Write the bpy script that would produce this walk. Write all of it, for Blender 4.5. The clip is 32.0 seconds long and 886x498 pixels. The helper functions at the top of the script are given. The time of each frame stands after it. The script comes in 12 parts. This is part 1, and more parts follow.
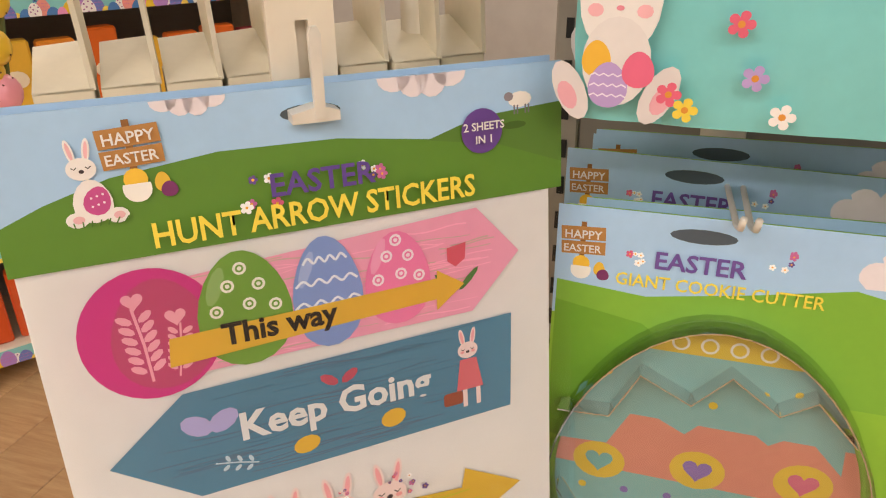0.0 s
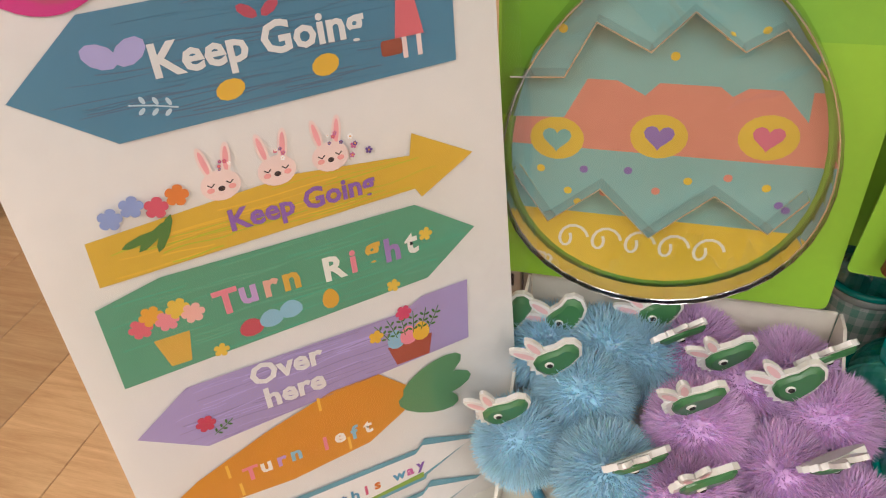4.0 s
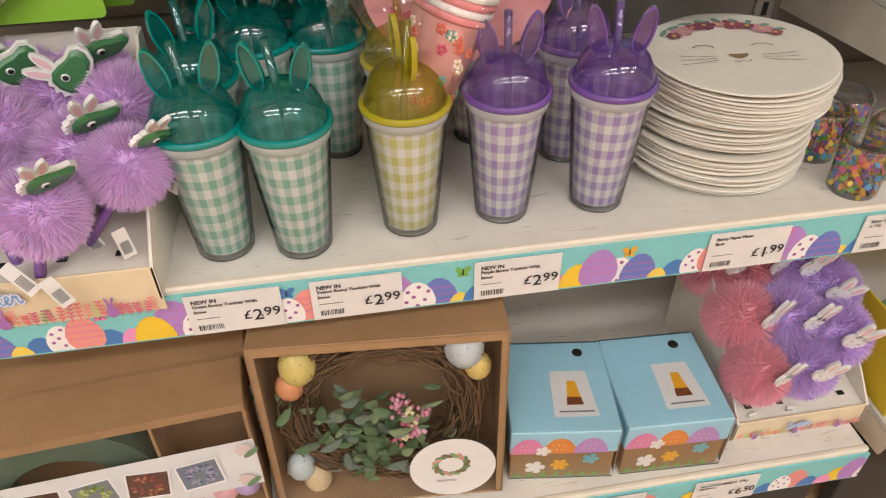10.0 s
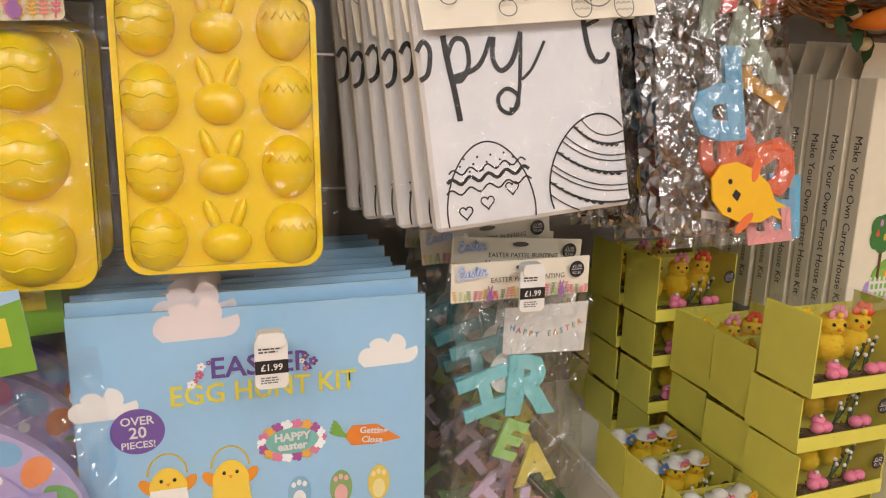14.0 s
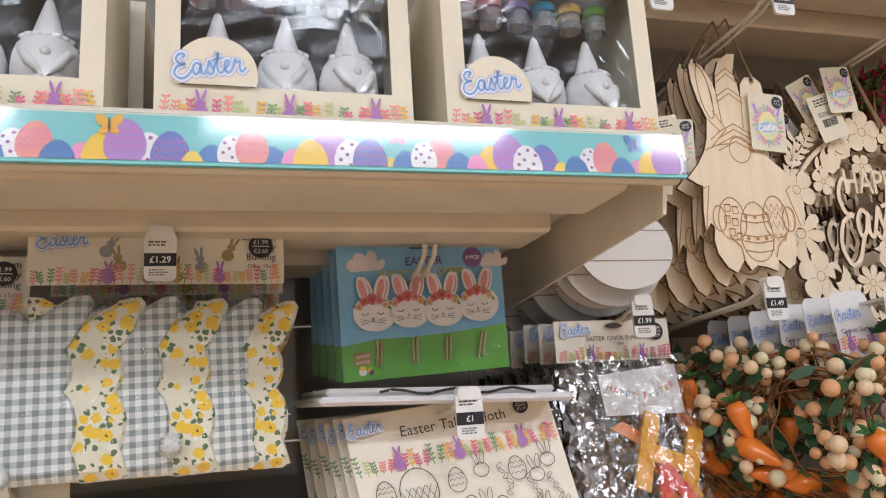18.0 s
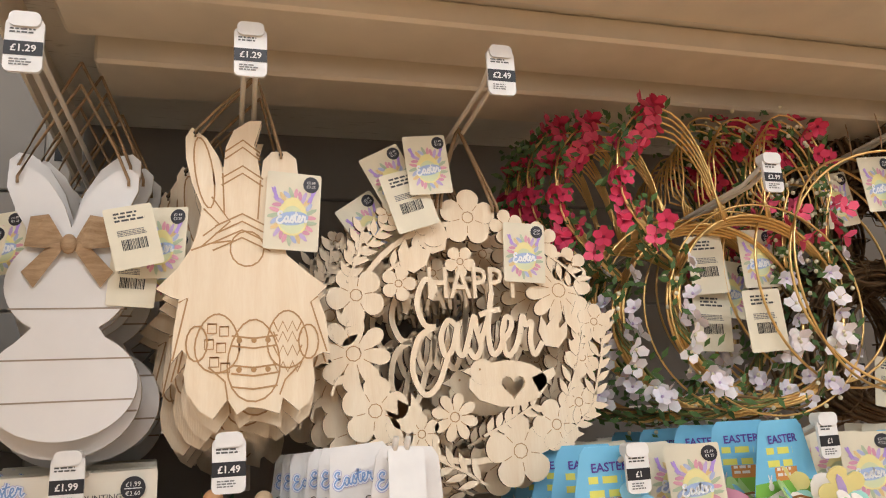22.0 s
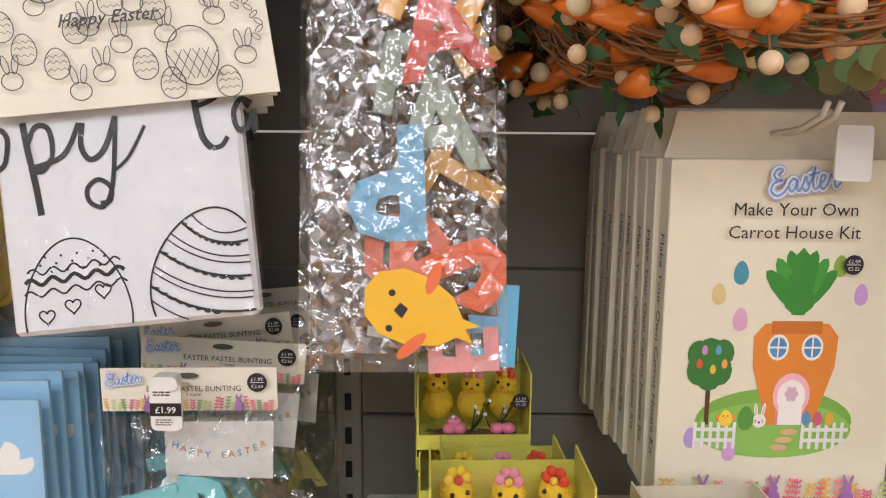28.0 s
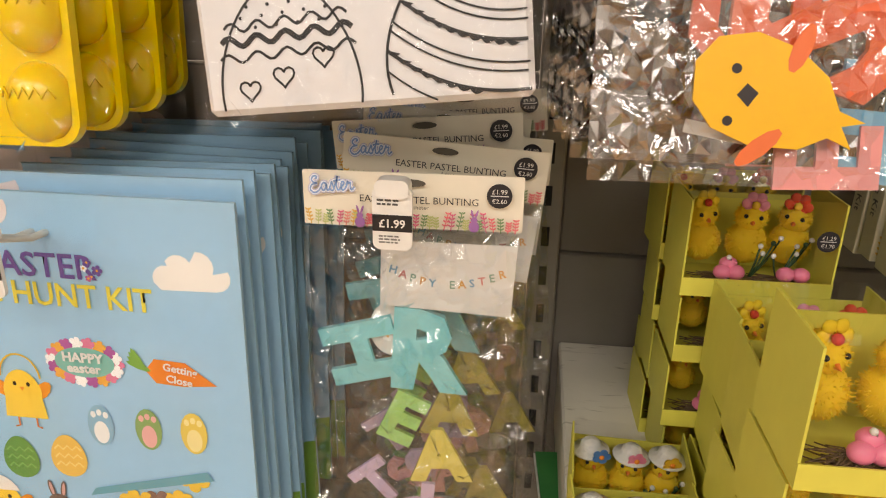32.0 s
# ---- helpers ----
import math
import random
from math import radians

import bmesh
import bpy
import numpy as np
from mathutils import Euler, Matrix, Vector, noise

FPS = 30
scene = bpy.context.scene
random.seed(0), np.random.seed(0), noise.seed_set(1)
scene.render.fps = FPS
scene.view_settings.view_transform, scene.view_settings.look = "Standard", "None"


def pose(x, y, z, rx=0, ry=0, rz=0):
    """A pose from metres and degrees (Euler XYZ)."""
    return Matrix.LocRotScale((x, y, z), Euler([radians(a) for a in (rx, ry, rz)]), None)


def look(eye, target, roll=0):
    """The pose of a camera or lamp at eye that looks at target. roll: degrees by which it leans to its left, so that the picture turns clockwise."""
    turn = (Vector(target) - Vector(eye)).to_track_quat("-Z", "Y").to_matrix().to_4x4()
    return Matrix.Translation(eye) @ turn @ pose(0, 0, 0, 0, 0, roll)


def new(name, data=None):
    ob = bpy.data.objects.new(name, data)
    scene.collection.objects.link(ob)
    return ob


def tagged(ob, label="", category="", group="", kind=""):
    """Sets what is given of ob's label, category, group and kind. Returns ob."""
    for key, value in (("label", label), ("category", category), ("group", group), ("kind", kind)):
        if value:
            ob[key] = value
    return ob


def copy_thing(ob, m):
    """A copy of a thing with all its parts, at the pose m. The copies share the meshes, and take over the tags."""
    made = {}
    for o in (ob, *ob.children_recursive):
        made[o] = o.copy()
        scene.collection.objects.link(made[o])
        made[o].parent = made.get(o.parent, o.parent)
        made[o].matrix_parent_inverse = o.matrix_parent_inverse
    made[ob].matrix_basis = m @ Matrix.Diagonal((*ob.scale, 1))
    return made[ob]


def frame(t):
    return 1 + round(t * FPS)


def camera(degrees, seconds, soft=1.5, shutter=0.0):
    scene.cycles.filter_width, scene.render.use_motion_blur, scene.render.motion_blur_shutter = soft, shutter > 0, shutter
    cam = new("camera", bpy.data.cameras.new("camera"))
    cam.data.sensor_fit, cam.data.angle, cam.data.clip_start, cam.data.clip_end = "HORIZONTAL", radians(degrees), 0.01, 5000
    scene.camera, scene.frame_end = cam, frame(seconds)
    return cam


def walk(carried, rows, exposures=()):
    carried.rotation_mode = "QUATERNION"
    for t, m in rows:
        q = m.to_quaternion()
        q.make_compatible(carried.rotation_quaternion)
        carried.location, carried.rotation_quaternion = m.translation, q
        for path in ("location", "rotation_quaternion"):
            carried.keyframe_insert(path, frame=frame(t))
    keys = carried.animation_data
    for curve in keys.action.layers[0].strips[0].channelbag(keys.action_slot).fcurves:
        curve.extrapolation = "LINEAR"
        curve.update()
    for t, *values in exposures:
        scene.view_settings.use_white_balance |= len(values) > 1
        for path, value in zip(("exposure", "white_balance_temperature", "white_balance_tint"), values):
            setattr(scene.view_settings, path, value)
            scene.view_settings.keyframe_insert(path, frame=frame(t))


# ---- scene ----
cam = camera(62.7, 32.0, soft=1.1)
PATH = [
    (0, (0.062, -0.275, 1.216), (-0.485, 1.443, 0.35), -0.6),
    (0.5, (0.043, -0.248, 1.205), (-0.665, 1.437, 0.394), -2.0),
    (1, (0.038, -0.238, 1.2), (-0.713, 1.422, 0.375), -2.2),
    (1.5, (0.038, -0.235, 1.197), (-0.698, 1.402, 0.315), -2.1),
    (2, (0.038, -0.239, 1.186), (-0.646, 1.35, 0.181), -2.4),
    (2.5, (0.031, -0.248, 1.152), (-0.526, 1.349, 0.084), -0.3),
    (4.5, (0.133, -0.324, 1.082), (-0.265, 1.186, -0.168), -4.9),
    (5, (0.183, -0.354, 1.066), (-0.079, 1.152, -0.224), -5.1),
    (5.5, (0.24, -0.391, 1.025), (0.121, 1.16, -0.233), -5.0),
    (6, (0.258, -0.408, 1.01), (0.276, 1.136, -0.261), -4.6),
    (6.5, (0.269, -0.429, 0.999), (0.413, 1.108, -0.273), -2.9),
    (7, (0.297, -0.439, 0.978), (0.521, 1.08, -0.304), -0.7),
    (7.5, (0.334, -0.47, 0.954), (0.566, 1.03, -0.349), 0.7),
    (8, (0.36, -0.489, 0.949), (0.558, 0.987, -0.386), 1.2),
    (8.5, (0.375, -0.488, 0.947), (0.551, 0.975, -0.406), 1.2),
    (9, (0.386, -0.484, 0.95), (0.557, 0.979, -0.403), 0.6),
    (9.5, (0.4, -0.478, 0.958), (0.595, 1.0, -0.375), -0.0),
    (10, (0.421, -0.475, 0.967), (0.668, 1.035, -0.322), -0.6),
    (10.5, (0.446, -0.474, 0.982), (0.775, 1.075, -0.239), -1.0),
    (11, (0.474, -0.463, 1.008), (0.908, 1.137, -0.111), -1.5),
    (11.5, (0.493, -0.412, 1.036), (1.045, 1.236, 0.047), -1.7),
    (12, (0.509, -0.353, 1.073), (1.143, 1.315, 0.171), -2.1),
    (12.2, (0.525, -0.34, 1.074), (1.164, 1.362, 0.242), -1.4),
    (12.5, (0.559, -0.334, 1.107), (1.157, 1.392, 0.293), -1.3),
    (13, (0.608, -0.323, 1.117), (1.245, 1.452, 0.451), -0.4),
    (13.5, (0.67, -0.333, 1.142), (1.279, 1.486, 0.576), 0.3),
    (14, (0.703, -0.349, 1.176), (1.297, 1.507, 0.724), 1.1),
    (14.5, (0.715, -0.368, 1.208), (1.27, 1.526, 0.885), 1.1),
    (15, (0.719, -0.382, 1.262), (1.267, 1.528, 1.03), 0.9),
    (15.5, (0.731, -0.389, 1.325), (1.265, 1.529, 1.14), 0.9),
    (17.5, (0.734, -0.44, 1.359), (1.254, 1.458, 1.711), -3.2),
    (18, (0.738, -0.444, 1.368), (1.272, 1.442, 1.767), -3.5),
    (18.5, (0.754, -0.445, 1.373), (1.316, 1.43, 1.785), -3.7),
    (19, (0.786, -0.448, 1.374), (1.393, 1.411, 1.795), -4.2),
    (19.5, (0.827, -0.448, 1.382), (1.478, 1.393, 1.813), -4.4),
    (20, (0.887, -0.397, 1.397), (1.57, 1.427, 1.85), -4.6),
    (20.5, (0.956, -0.342, 1.428), (1.628, 1.48, 1.91), -4.7),
    (21, (1.037, -0.326, 1.442), (1.676, 1.5, 1.947), -4.7),
    (21.5, (1.142, -0.368, 1.452), (1.715, 1.488, 1.931), -3.8),
    (22, (1.21, -0.412, 1.46), (1.757, 1.458, 1.91), -3.1),
    (22.5, (1.238, -0.427, 1.473), (1.826, 1.439, 1.888), -2.6),
    (23, (1.262, -0.434, 1.457), (1.885, 1.409, 1.921), -3.0),
    (23.5, (1.276, -0.44, 1.448), (1.945, 1.381, 1.932), -3.6),
    (24, (1.292, -0.446, 1.442), (1.958, 1.383, 1.9), -3.6),
    (24.5, (1.281, -0.437, 1.42), (1.881, 1.435, 1.788), -3.4),
    (25, (1.239, -0.424, 1.401), (1.703, 1.505, 1.652), -3.0),
    (25.3, (1.217, -0.405, 1.367), (1.576, 1.544, 1.638), -3.3),
    (26, (1.175, -0.351, 1.337), (1.317, 1.643, 1.386), -2.4),
    (26.5, (1.156, -0.325, 1.281), (1.185, 1.674, 1.248), -2.1),
    (28.5, (1.112, -0.315, 1.19), (1.128, 1.636, 0.751), 0.7),
    (29, (1.108, -0.297, 1.167), (1.114, 1.629, 0.627), 1.0),
    (29.5, (1.09, -0.28, 1.143), (1.065, 1.616, 0.505), 1.3),
    (30, (1.055, -0.258, 1.119), (0.985, 1.608, 0.402), 1.4),
    (30.5, (1.026, -0.243, 1.111), (0.899, 1.599, 0.342), 1.3),
    (31, (1.01, -0.229, 1.123), (0.827, 1.599, 0.333), 1.1),
    (31.5, (1.008, -0.216, 1.127), (0.806, 1.614, 0.346), 0.8),
    (32, (1.004, -0.206, 1.14), (0.782, 1.648, 0.423), 1.0),
]
walk(cam, [(t, look(eye, target, roll)) for t, eye, target, roll in PATH],
     [(0.0, 0.03, 6600, 10), (2.2, 0.04, 6850, 10), (5.0, 0.02, 6050, 10), (8.0, -0.07, 6000, 10), (11.0, 0.04, 6250, 10), (13.0, -0.06, 6250, 10), (15.5, -0.1, 6300, 10), (18.0, -0.1, 5400, 8), (20.0, -0.03, 5750, 8), (24.0, 0.12, 5850, 7), (25.0, 0.1, 5650, 7), (26.5, 0.05, 5600, 7), (29.0, 0.0, 5850, 9), (30.5, 0.04, 6600, 9), (32.0, 0.06, 6900, 9)])



# world and light: a closed shop lit by ceiling panels
world = bpy.data.worlds.new("world")
world.use_nodes = True
world.node_tree.nodes["Background"].inputs[0].default_value = (0.9, 0.92, 1.0, 1)
world.node_tree.nodes["Background"].inputs[1].default_value = 0.05
scene.world = world
CEIL = 2.9
LAMPS = [(x, y) for x in (-2.4, -0.6, 1.2, 3.0) for y in (-3.0, -2.0, 2.2)]
for lx, ly in LAMPS:
    ld = bpy.data.lights.new("panel_light", "AREA")
    ld.shape, ld.size, ld.size_y, ld.energy, ld.color = "RECTANGLE", 1.15, 0.28, 17.4, (1.0, 0.935, 0.9)
    new("panel_light", ld).matrix_world = pose(lx, ly, CEIL - 0.03)

# materials
MATS = {}


def mat(name, col=(0.8, 0.8, 0.8), rough=0.5, metal=0.0, var=0.1, scale=60.0, bump=0.05, coat=0.0, trans=0.0, emit=0.0, sss=0.0):
    """A painted, printed or moulded surface: base colour with two scales of variation and fine relief."""
    if name in MATS:
        return MATS[name]
    m = bpy.data.materials.new(name)
    m.use_nodes = True
    nt = m.node_tree
    b = nt.nodes["Principled BSDF"]
    tc = nt.nodes.new("ShaderNodeTexCoord")
    n1, n2 = nt.nodes.new("ShaderNodeTexNoise"), nt.nodes.new("ShaderNodeTexNoise")
    n1.inputs["Scale"].default_value, n2.inputs["Scale"].default_value = scale, scale * 0.12
    n1.inputs["Detail"].default_value = 5
    mix = nt.nodes.new("ShaderNodeMath")
    mix.operation = "ADD"
    ramp = nt.nodes.new("ShaderNodeMapRange")
    ramp.inputs[1].default_value, ramp.inputs[2].default_value = 0.6, 1.4
    ramp.inputs[3].default_value, ramp.inputs[4].default_value = 1 - var, 1 + var * 0.6
    mul = nt.nodes.new("ShaderNodeVectorMath")
    mul.operation = "SCALE"
    mul.inputs[0].default_value = col
    for n in (n1, n2):
        nt.links.new(tc.outputs["Object"], n.inputs["Vector"])
    nt.links.new(n1.outputs["Fac"], mix.inputs[0])
    nt.links.new(n2.outputs["Fac"], mix.inputs[1])
    nt.links.new(mix.outputs[0], ramp.inputs[0])
    nt.links.new(ramp.outputs[0], mul.inputs["Scale"])
    nt.links.new(mul.outputs[0], b.inputs["Base Color"])
    if bump:
        bp = nt.nodes.new("ShaderNodeBump")
        bp.inputs["Strength"].default_value, bp.inputs["Distance"].default_value = bump, 0.002
        nt.links.new(n1.outputs["Fac"], bp.inputs["Height"])
        nt.links.new(bp.outputs[0], b.inputs["Normal"])
    b.inputs["Roughness"].default_value, b.inputs["Metallic"].default_value = rough, metal
    b.inputs["Coat Weight"].default_value, b.inputs["Coat Roughness"].default_value = coat, 0.15
    b.inputs["Transmission Weight"].default_value = trans
    if sss:
        b.inputs["Subsurface Weight"].default_value, b.inputs["Subsurface Scale"].default_value = sss, 0.004
    if emit:
        b.inputs["Emission Color"].default_value, b.inputs["Emission Strength"].default_value = (*col, 1), emit
    MATS[name] = m
    return m


def film(name, tint=(1, 1, 1), gloss=0.12, rough=0.08, scale=30.0, bump=0.6, grey=0.0):
    """Clear wrapping film: mostly see-through, with creased glossy reflections."""
    if name in MATS:
        return MATS[name]
    m = bpy.data.materials.new(name)
    m.use_nodes = True
    nt = m.node_tree
    nt.nodes.remove(nt.nodes["Principled BSDF"])
    out = nt.nodes["Material Output"]
    tr, gl, mx = (nt.nodes.new(k) for k in ("ShaderNodeBsdfTransparent", "ShaderNodeBsdfGlossy", "ShaderNodeMixShader"))
    tr.inputs[0].default_value = (*tint, 1)
    gl.inputs["Roughness"].default_value = rough
    tc, no, bp = (nt.nodes.new(k) for k in ("ShaderNodeTexCoord", "ShaderNodeTexNoise", "ShaderNodeBump"))
    no.inputs["Scale"].default_value, no.inputs["Detail"].default_value, no.inputs["Distortion"].default_value = scale, 3, 1.2
    bp.inputs["Strength"].default_value, bp.inputs["Distance"].default_value = bump, 0.01
    nt.links.new(tc.outputs["Object"], no.inputs["Vector"])
    nt.links.new(no.outputs["Fac"], bp.inputs["Height"])
    nt.links.new(bp.outputs[0], gl.inputs["Normal"])
    fr = nt.nodes.new("ShaderNodeFresnel")
    fr.inputs[0].default_value = 1.35
    nt.links.new(bp.outputs[0], fr.inputs["Normal"])
    ad = nt.nodes.new("ShaderNodeMath")
    ad.operation = "ADD"
    ad.use_clamp = True
    ad.inputs[1].default_value = gloss
    nt.links.new(fr.outputs[0], ad.inputs[0])
    nt.links.new(ad.outputs[0], mx.inputs[0])
    nt.links.new(tr.outputs[0], mx.inputs[1])
    nt.links.new(gl.outputs[0], mx.inputs[2])
    nt.links.new(mx.outputs[0], out.inputs["Surface"])
    MATS[name] = m
    return m


def hexcol(h):
    """A printed colour from its hex code, in linear light."""
    v = [int(h[i:i + 2], 16) / 255 for i in (0, 2, 4)]
    return tuple(((c + 0.055) / 1.055) ** 2.4 if c > 0.04 else c / 12.92 for c in v)


def ink(h, rough=0.42):
    """Printed card in the colour h."""
    return mat("print_" + h, hexcol(h), rough, var=0.05, scale=120, bump=0.02)


def gingham(name, col, around=16, rows=56):
    """Checked sleeve of a tumbler: bands round it and bands up it."""
    m = bpy.data.materials.new(name)
    m.use_nodes = True
    nt = m.node_tree
    b = nt.nodes["Principled BSDF"]
    tc, sep = nt.nodes.new("ShaderNodeTexCoord"), nt.nodes.new("ShaderNodeSeparateXYZ")
    nt.links.new(tc.outputs["Object"], sep.inputs[0])

    def math_node(op, a, v=None):
        n = nt.nodes.new("ShaderNodeMath")
        n.operation = op
        for i, s in enumerate((a, v)):
            if s is None:
                continue
            if isinstance(s, (int, float)):
                n.inputs[i].default_value = s
            else:
                nt.links.new(s, n.inputs[i])
        return n.outputs[0]
    ang = math_node("ARCTAN2", sep.outputs[0], sep.outputs[1])
    a = math_node("GREATER_THAN", math_node("FRACT", math_node("ADD", math_node("MULTIPLY", ang, around / (2 * math.pi)), 100.0)), 0.5)
    c = math_node("GREATER_THAN", math_node("FRACT", math_node("MULTIPLY", sep.outputs[2], rows)), 0.5)
    f = math_node("MULTIPLY", math_node("ADD", a, c), 0.5)
    mx = nt.nodes.new("ShaderNodeMix")
    mx.data_type = "RGBA"
    mx.inputs["A"].default_value, mx.inputs["B"].default_value = (0.74, 0.76, 0.72, 1), (*col, 1)
    nt.links.new(f, mx.inputs["Factor"])
    nt.links.new(mx.outputs["Result"], b.inputs["Base Color"])
    b.inputs["Roughness"].default_value, b.inputs["Coat Weight"].default_value = 0.25, 0.6
    MATS[name] = m
    return m


def wood(name, c1, c2, scale=6.0, stretch=(1, 14, 1), rough=0.5, rand=0.0):
    """Wood with long grain, fine pores and, for boards, a tone of their own."""
    m = bpy.data.materials.new(name)
    m.use_nodes = True
    nt = m.node_tree
    b = nt.nodes["Principled BSDF"]
    tc, mp, no, n2 = (nt.nodes.new(k) for k in ("ShaderNodeTexCoord", "ShaderNodeMapping", "ShaderNodeTexNoise", "ShaderNodeTexNoise"))
    mp.inputs["Scale"].default_value = stretch
    nt.links.new(tc.outputs["Object"], mp.inputs[0])
    info = nt.nodes.new("ShaderNodeObjectInfo")
    sh = nt.nodes.new("ShaderNodeVectorMath")
    sh.operation = "ADD"
    ml = nt.nodes.new("ShaderNodeMath")
    ml.operation = "MULTIPLY"
    ml.inputs[1].default_value = 30.0 if rand else 0.0
    nt.links.new(info.outputs["Random"], ml.inputs[0])
    nt.links.new(mp.outputs[0], sh.inputs[0])
    nt.links.new(ml.outputs[0], sh.inputs[1])
    for n, s in ((no, scale), (n2, scale * 9)):
        nt.links.new(sh.outputs[0], n.inputs["Vector"])
        n.inputs["Scale"].default_value, n.inputs["Detail"].default_value, n.inputs["Distortion"].default_value = s, 6, 0.6
    ad = nt.nodes.new("ShaderNodeMath")
    ad.operation = "MULTIPLY_ADD"
    ad.inputs[1].default_value = 0.35
    nt.links.new(n2.outputs["Fac"], ad.inputs[0])
    nt.links.new(no.outputs["Fac"], ad.inputs[2])
    rm = nt.nodes.new("ShaderNodeMapRange")
    rm.inputs[1].default_value, rm.inputs[2].default_value = 0.45, 0.95
    nt.links.new(ad.outputs[0], rm.inputs[0])
    mx = nt.nodes.new("ShaderNodeMix")
    mx.data_type = "RGBA"
    mx.inputs["A"].default_value, mx.inputs["B"].default_value = (*c1, 1), (*c2, 1)
    nt.links.new(rm.outputs[0], mx.inputs["Factor"])
    sc = nt.nodes.new("ShaderNodeVectorMath")
    sc.operation = "SCALE"
    rr = nt.nodes.new("ShaderNodeMapRange")
    rr.inputs[3].default_value, rr.inputs[4].default_value = 1 - rand, 1 + rand * 0.5
    nt.links.new(info.outputs["Random"], rr.inputs[0])
    nt.links.new(rr.outputs[0], sc.inputs["Scale"])
    nt.links.new(mx.outputs["Result"], sc.inputs[0])
    nt.links.new(sc.outputs[0], b.inputs["Base Color"])
    bp = nt.nodes.new("ShaderNodeBump")
    bp.inputs["Strength"].default_value, bp.inputs["Distance"].default_value = 0.15, 0.001
    nt.links.new(n2.outputs["Fac"], bp.inputs["Height"])
    nt.links.new(bp.outputs[0], b.inputs["Normal"])
    b.inputs["Roughness"].default_value = rough
    MATS[name] = m
    return m


M_SHELF = mat("cream_shelf_paint", (0.82, 0.745, 0.61), 0.45, var=0.12, scale=25, bump=0.03)
M_SHELFW = mat("worn_shelf_top", (0.80, 0.77, 0.69), 0.5, var=0.18, scale=14, bump=0.05)


def scuffed(m):
    """Adds short dark scuffs and rubbed streaks to a painted shelf top."""
    nt = m.node_tree
    b = nt.nodes["Principled BSDF"]
    src = b.inputs["Base Color"].links[0].from_socket
    tc, mp, no, rm, mx = (nt.nodes.new(k) for k in ("ShaderNodeTexCoord", "ShaderNodeMapping", "ShaderNodeTexNoise", "ShaderNodeMapRange", "ShaderNodeMix"))
    mp.inputs["Scale"].default_value = (9, 55, 1)
    mp.inputs["Rotation"].default_value = (0, 0, 0.35)
    no.inputs["Scale"].default_value, no.inputs["Detail"].default_value, no.inputs["Distortion"].default_value = 2.2, 7, 1.5
    rm.inputs[1].default_value, rm.inputs[2].default_value, rm.inputs[4].default_value = 0.62, 0.72, 0.55
    mx.data_type = "RGBA"
    mx.inputs["B"].default_value = (0.3, 0.26, 0.2, 1)
    nt.links.new(tc.outputs["Object"], mp.inputs[0])
    nt.links.new(mp.outputs[0], no.inputs["Vector"])
    nt.links.new(no.outputs["Fac"], rm.inputs[0])
    nt.links.new(rm.outputs[0], mx.inputs["Factor"])
    nt.links.new(src, mx.inputs["A"])
    nt.links.new(mx.outputs["Result"], b.inputs["Base Color"])


scuffed(M_SHELFW)
M_PANEL = mat("back_panel_paint", (0.25, 0.232, 0.205), 0.55, var=0.12, scale=12)
M_BLACK = mat("black_recess", (0.012, 0.012, 0.012), 0.6)
M_KICK = mat("kick_plate", (0.05, 0.047, 0.043), 0.6)
M_WALL = mat("wall_paint", (0.62, 0.6, 0.56), 0.7, scale=8)
M_CEIL = mat("ceiling_tile", (0.75, 0.75, 0.73), 0.8, scale=20)
M_LAMP = mat("lamp_diffuser", (1.0, 0.95, 0.87), 0.5, emit=3.0)
M_WHITE = mat("white_plastic", (0.82, 0.82, 0.80), 0.35)
M_CARD = mat("white_card", (0.80, 0.785, 0.76), 0.5, var=0.05, scale=90)
M_CREAM = mat("cream_card", (0.80, 0.74, 0.58), 0.5, var=0.05, scale=90)
M_KRAFT = mat("kraft_board", (0.42, 0.255, 0.125), 0.55, var=0.14, scale=40)
M_WIRE = mat("ivory_hook_wire", (0.72, 0.68, 0.6), 0.35)
M_FILM = film("clear_film", gloss=0.015, rough=0.06)
M_PVC = film("clear_window", (0.99, 0.99, 0.99), 0.005, 0.03, 6, 0.2)
M_OAK = wood("oak_board", (0.50, 0.285, 0.13), (0.70, 0.46, 0.235), 5, (1, 12, 1), 0.42, 0.22)
M_PLY = wood("birch_ply", (0.82, 0.67, 0.46), (0.91, 0.80, 0.61), 7, (12, 3, 1.5), 0.55)
M_PLYEDGE = mat("burnt_ply_edge", (0.13, 0.07, 0.035), 0.7)
M_ETCH = mat("engraved_line", (0.47, 0.28, 0.12), 0.7)

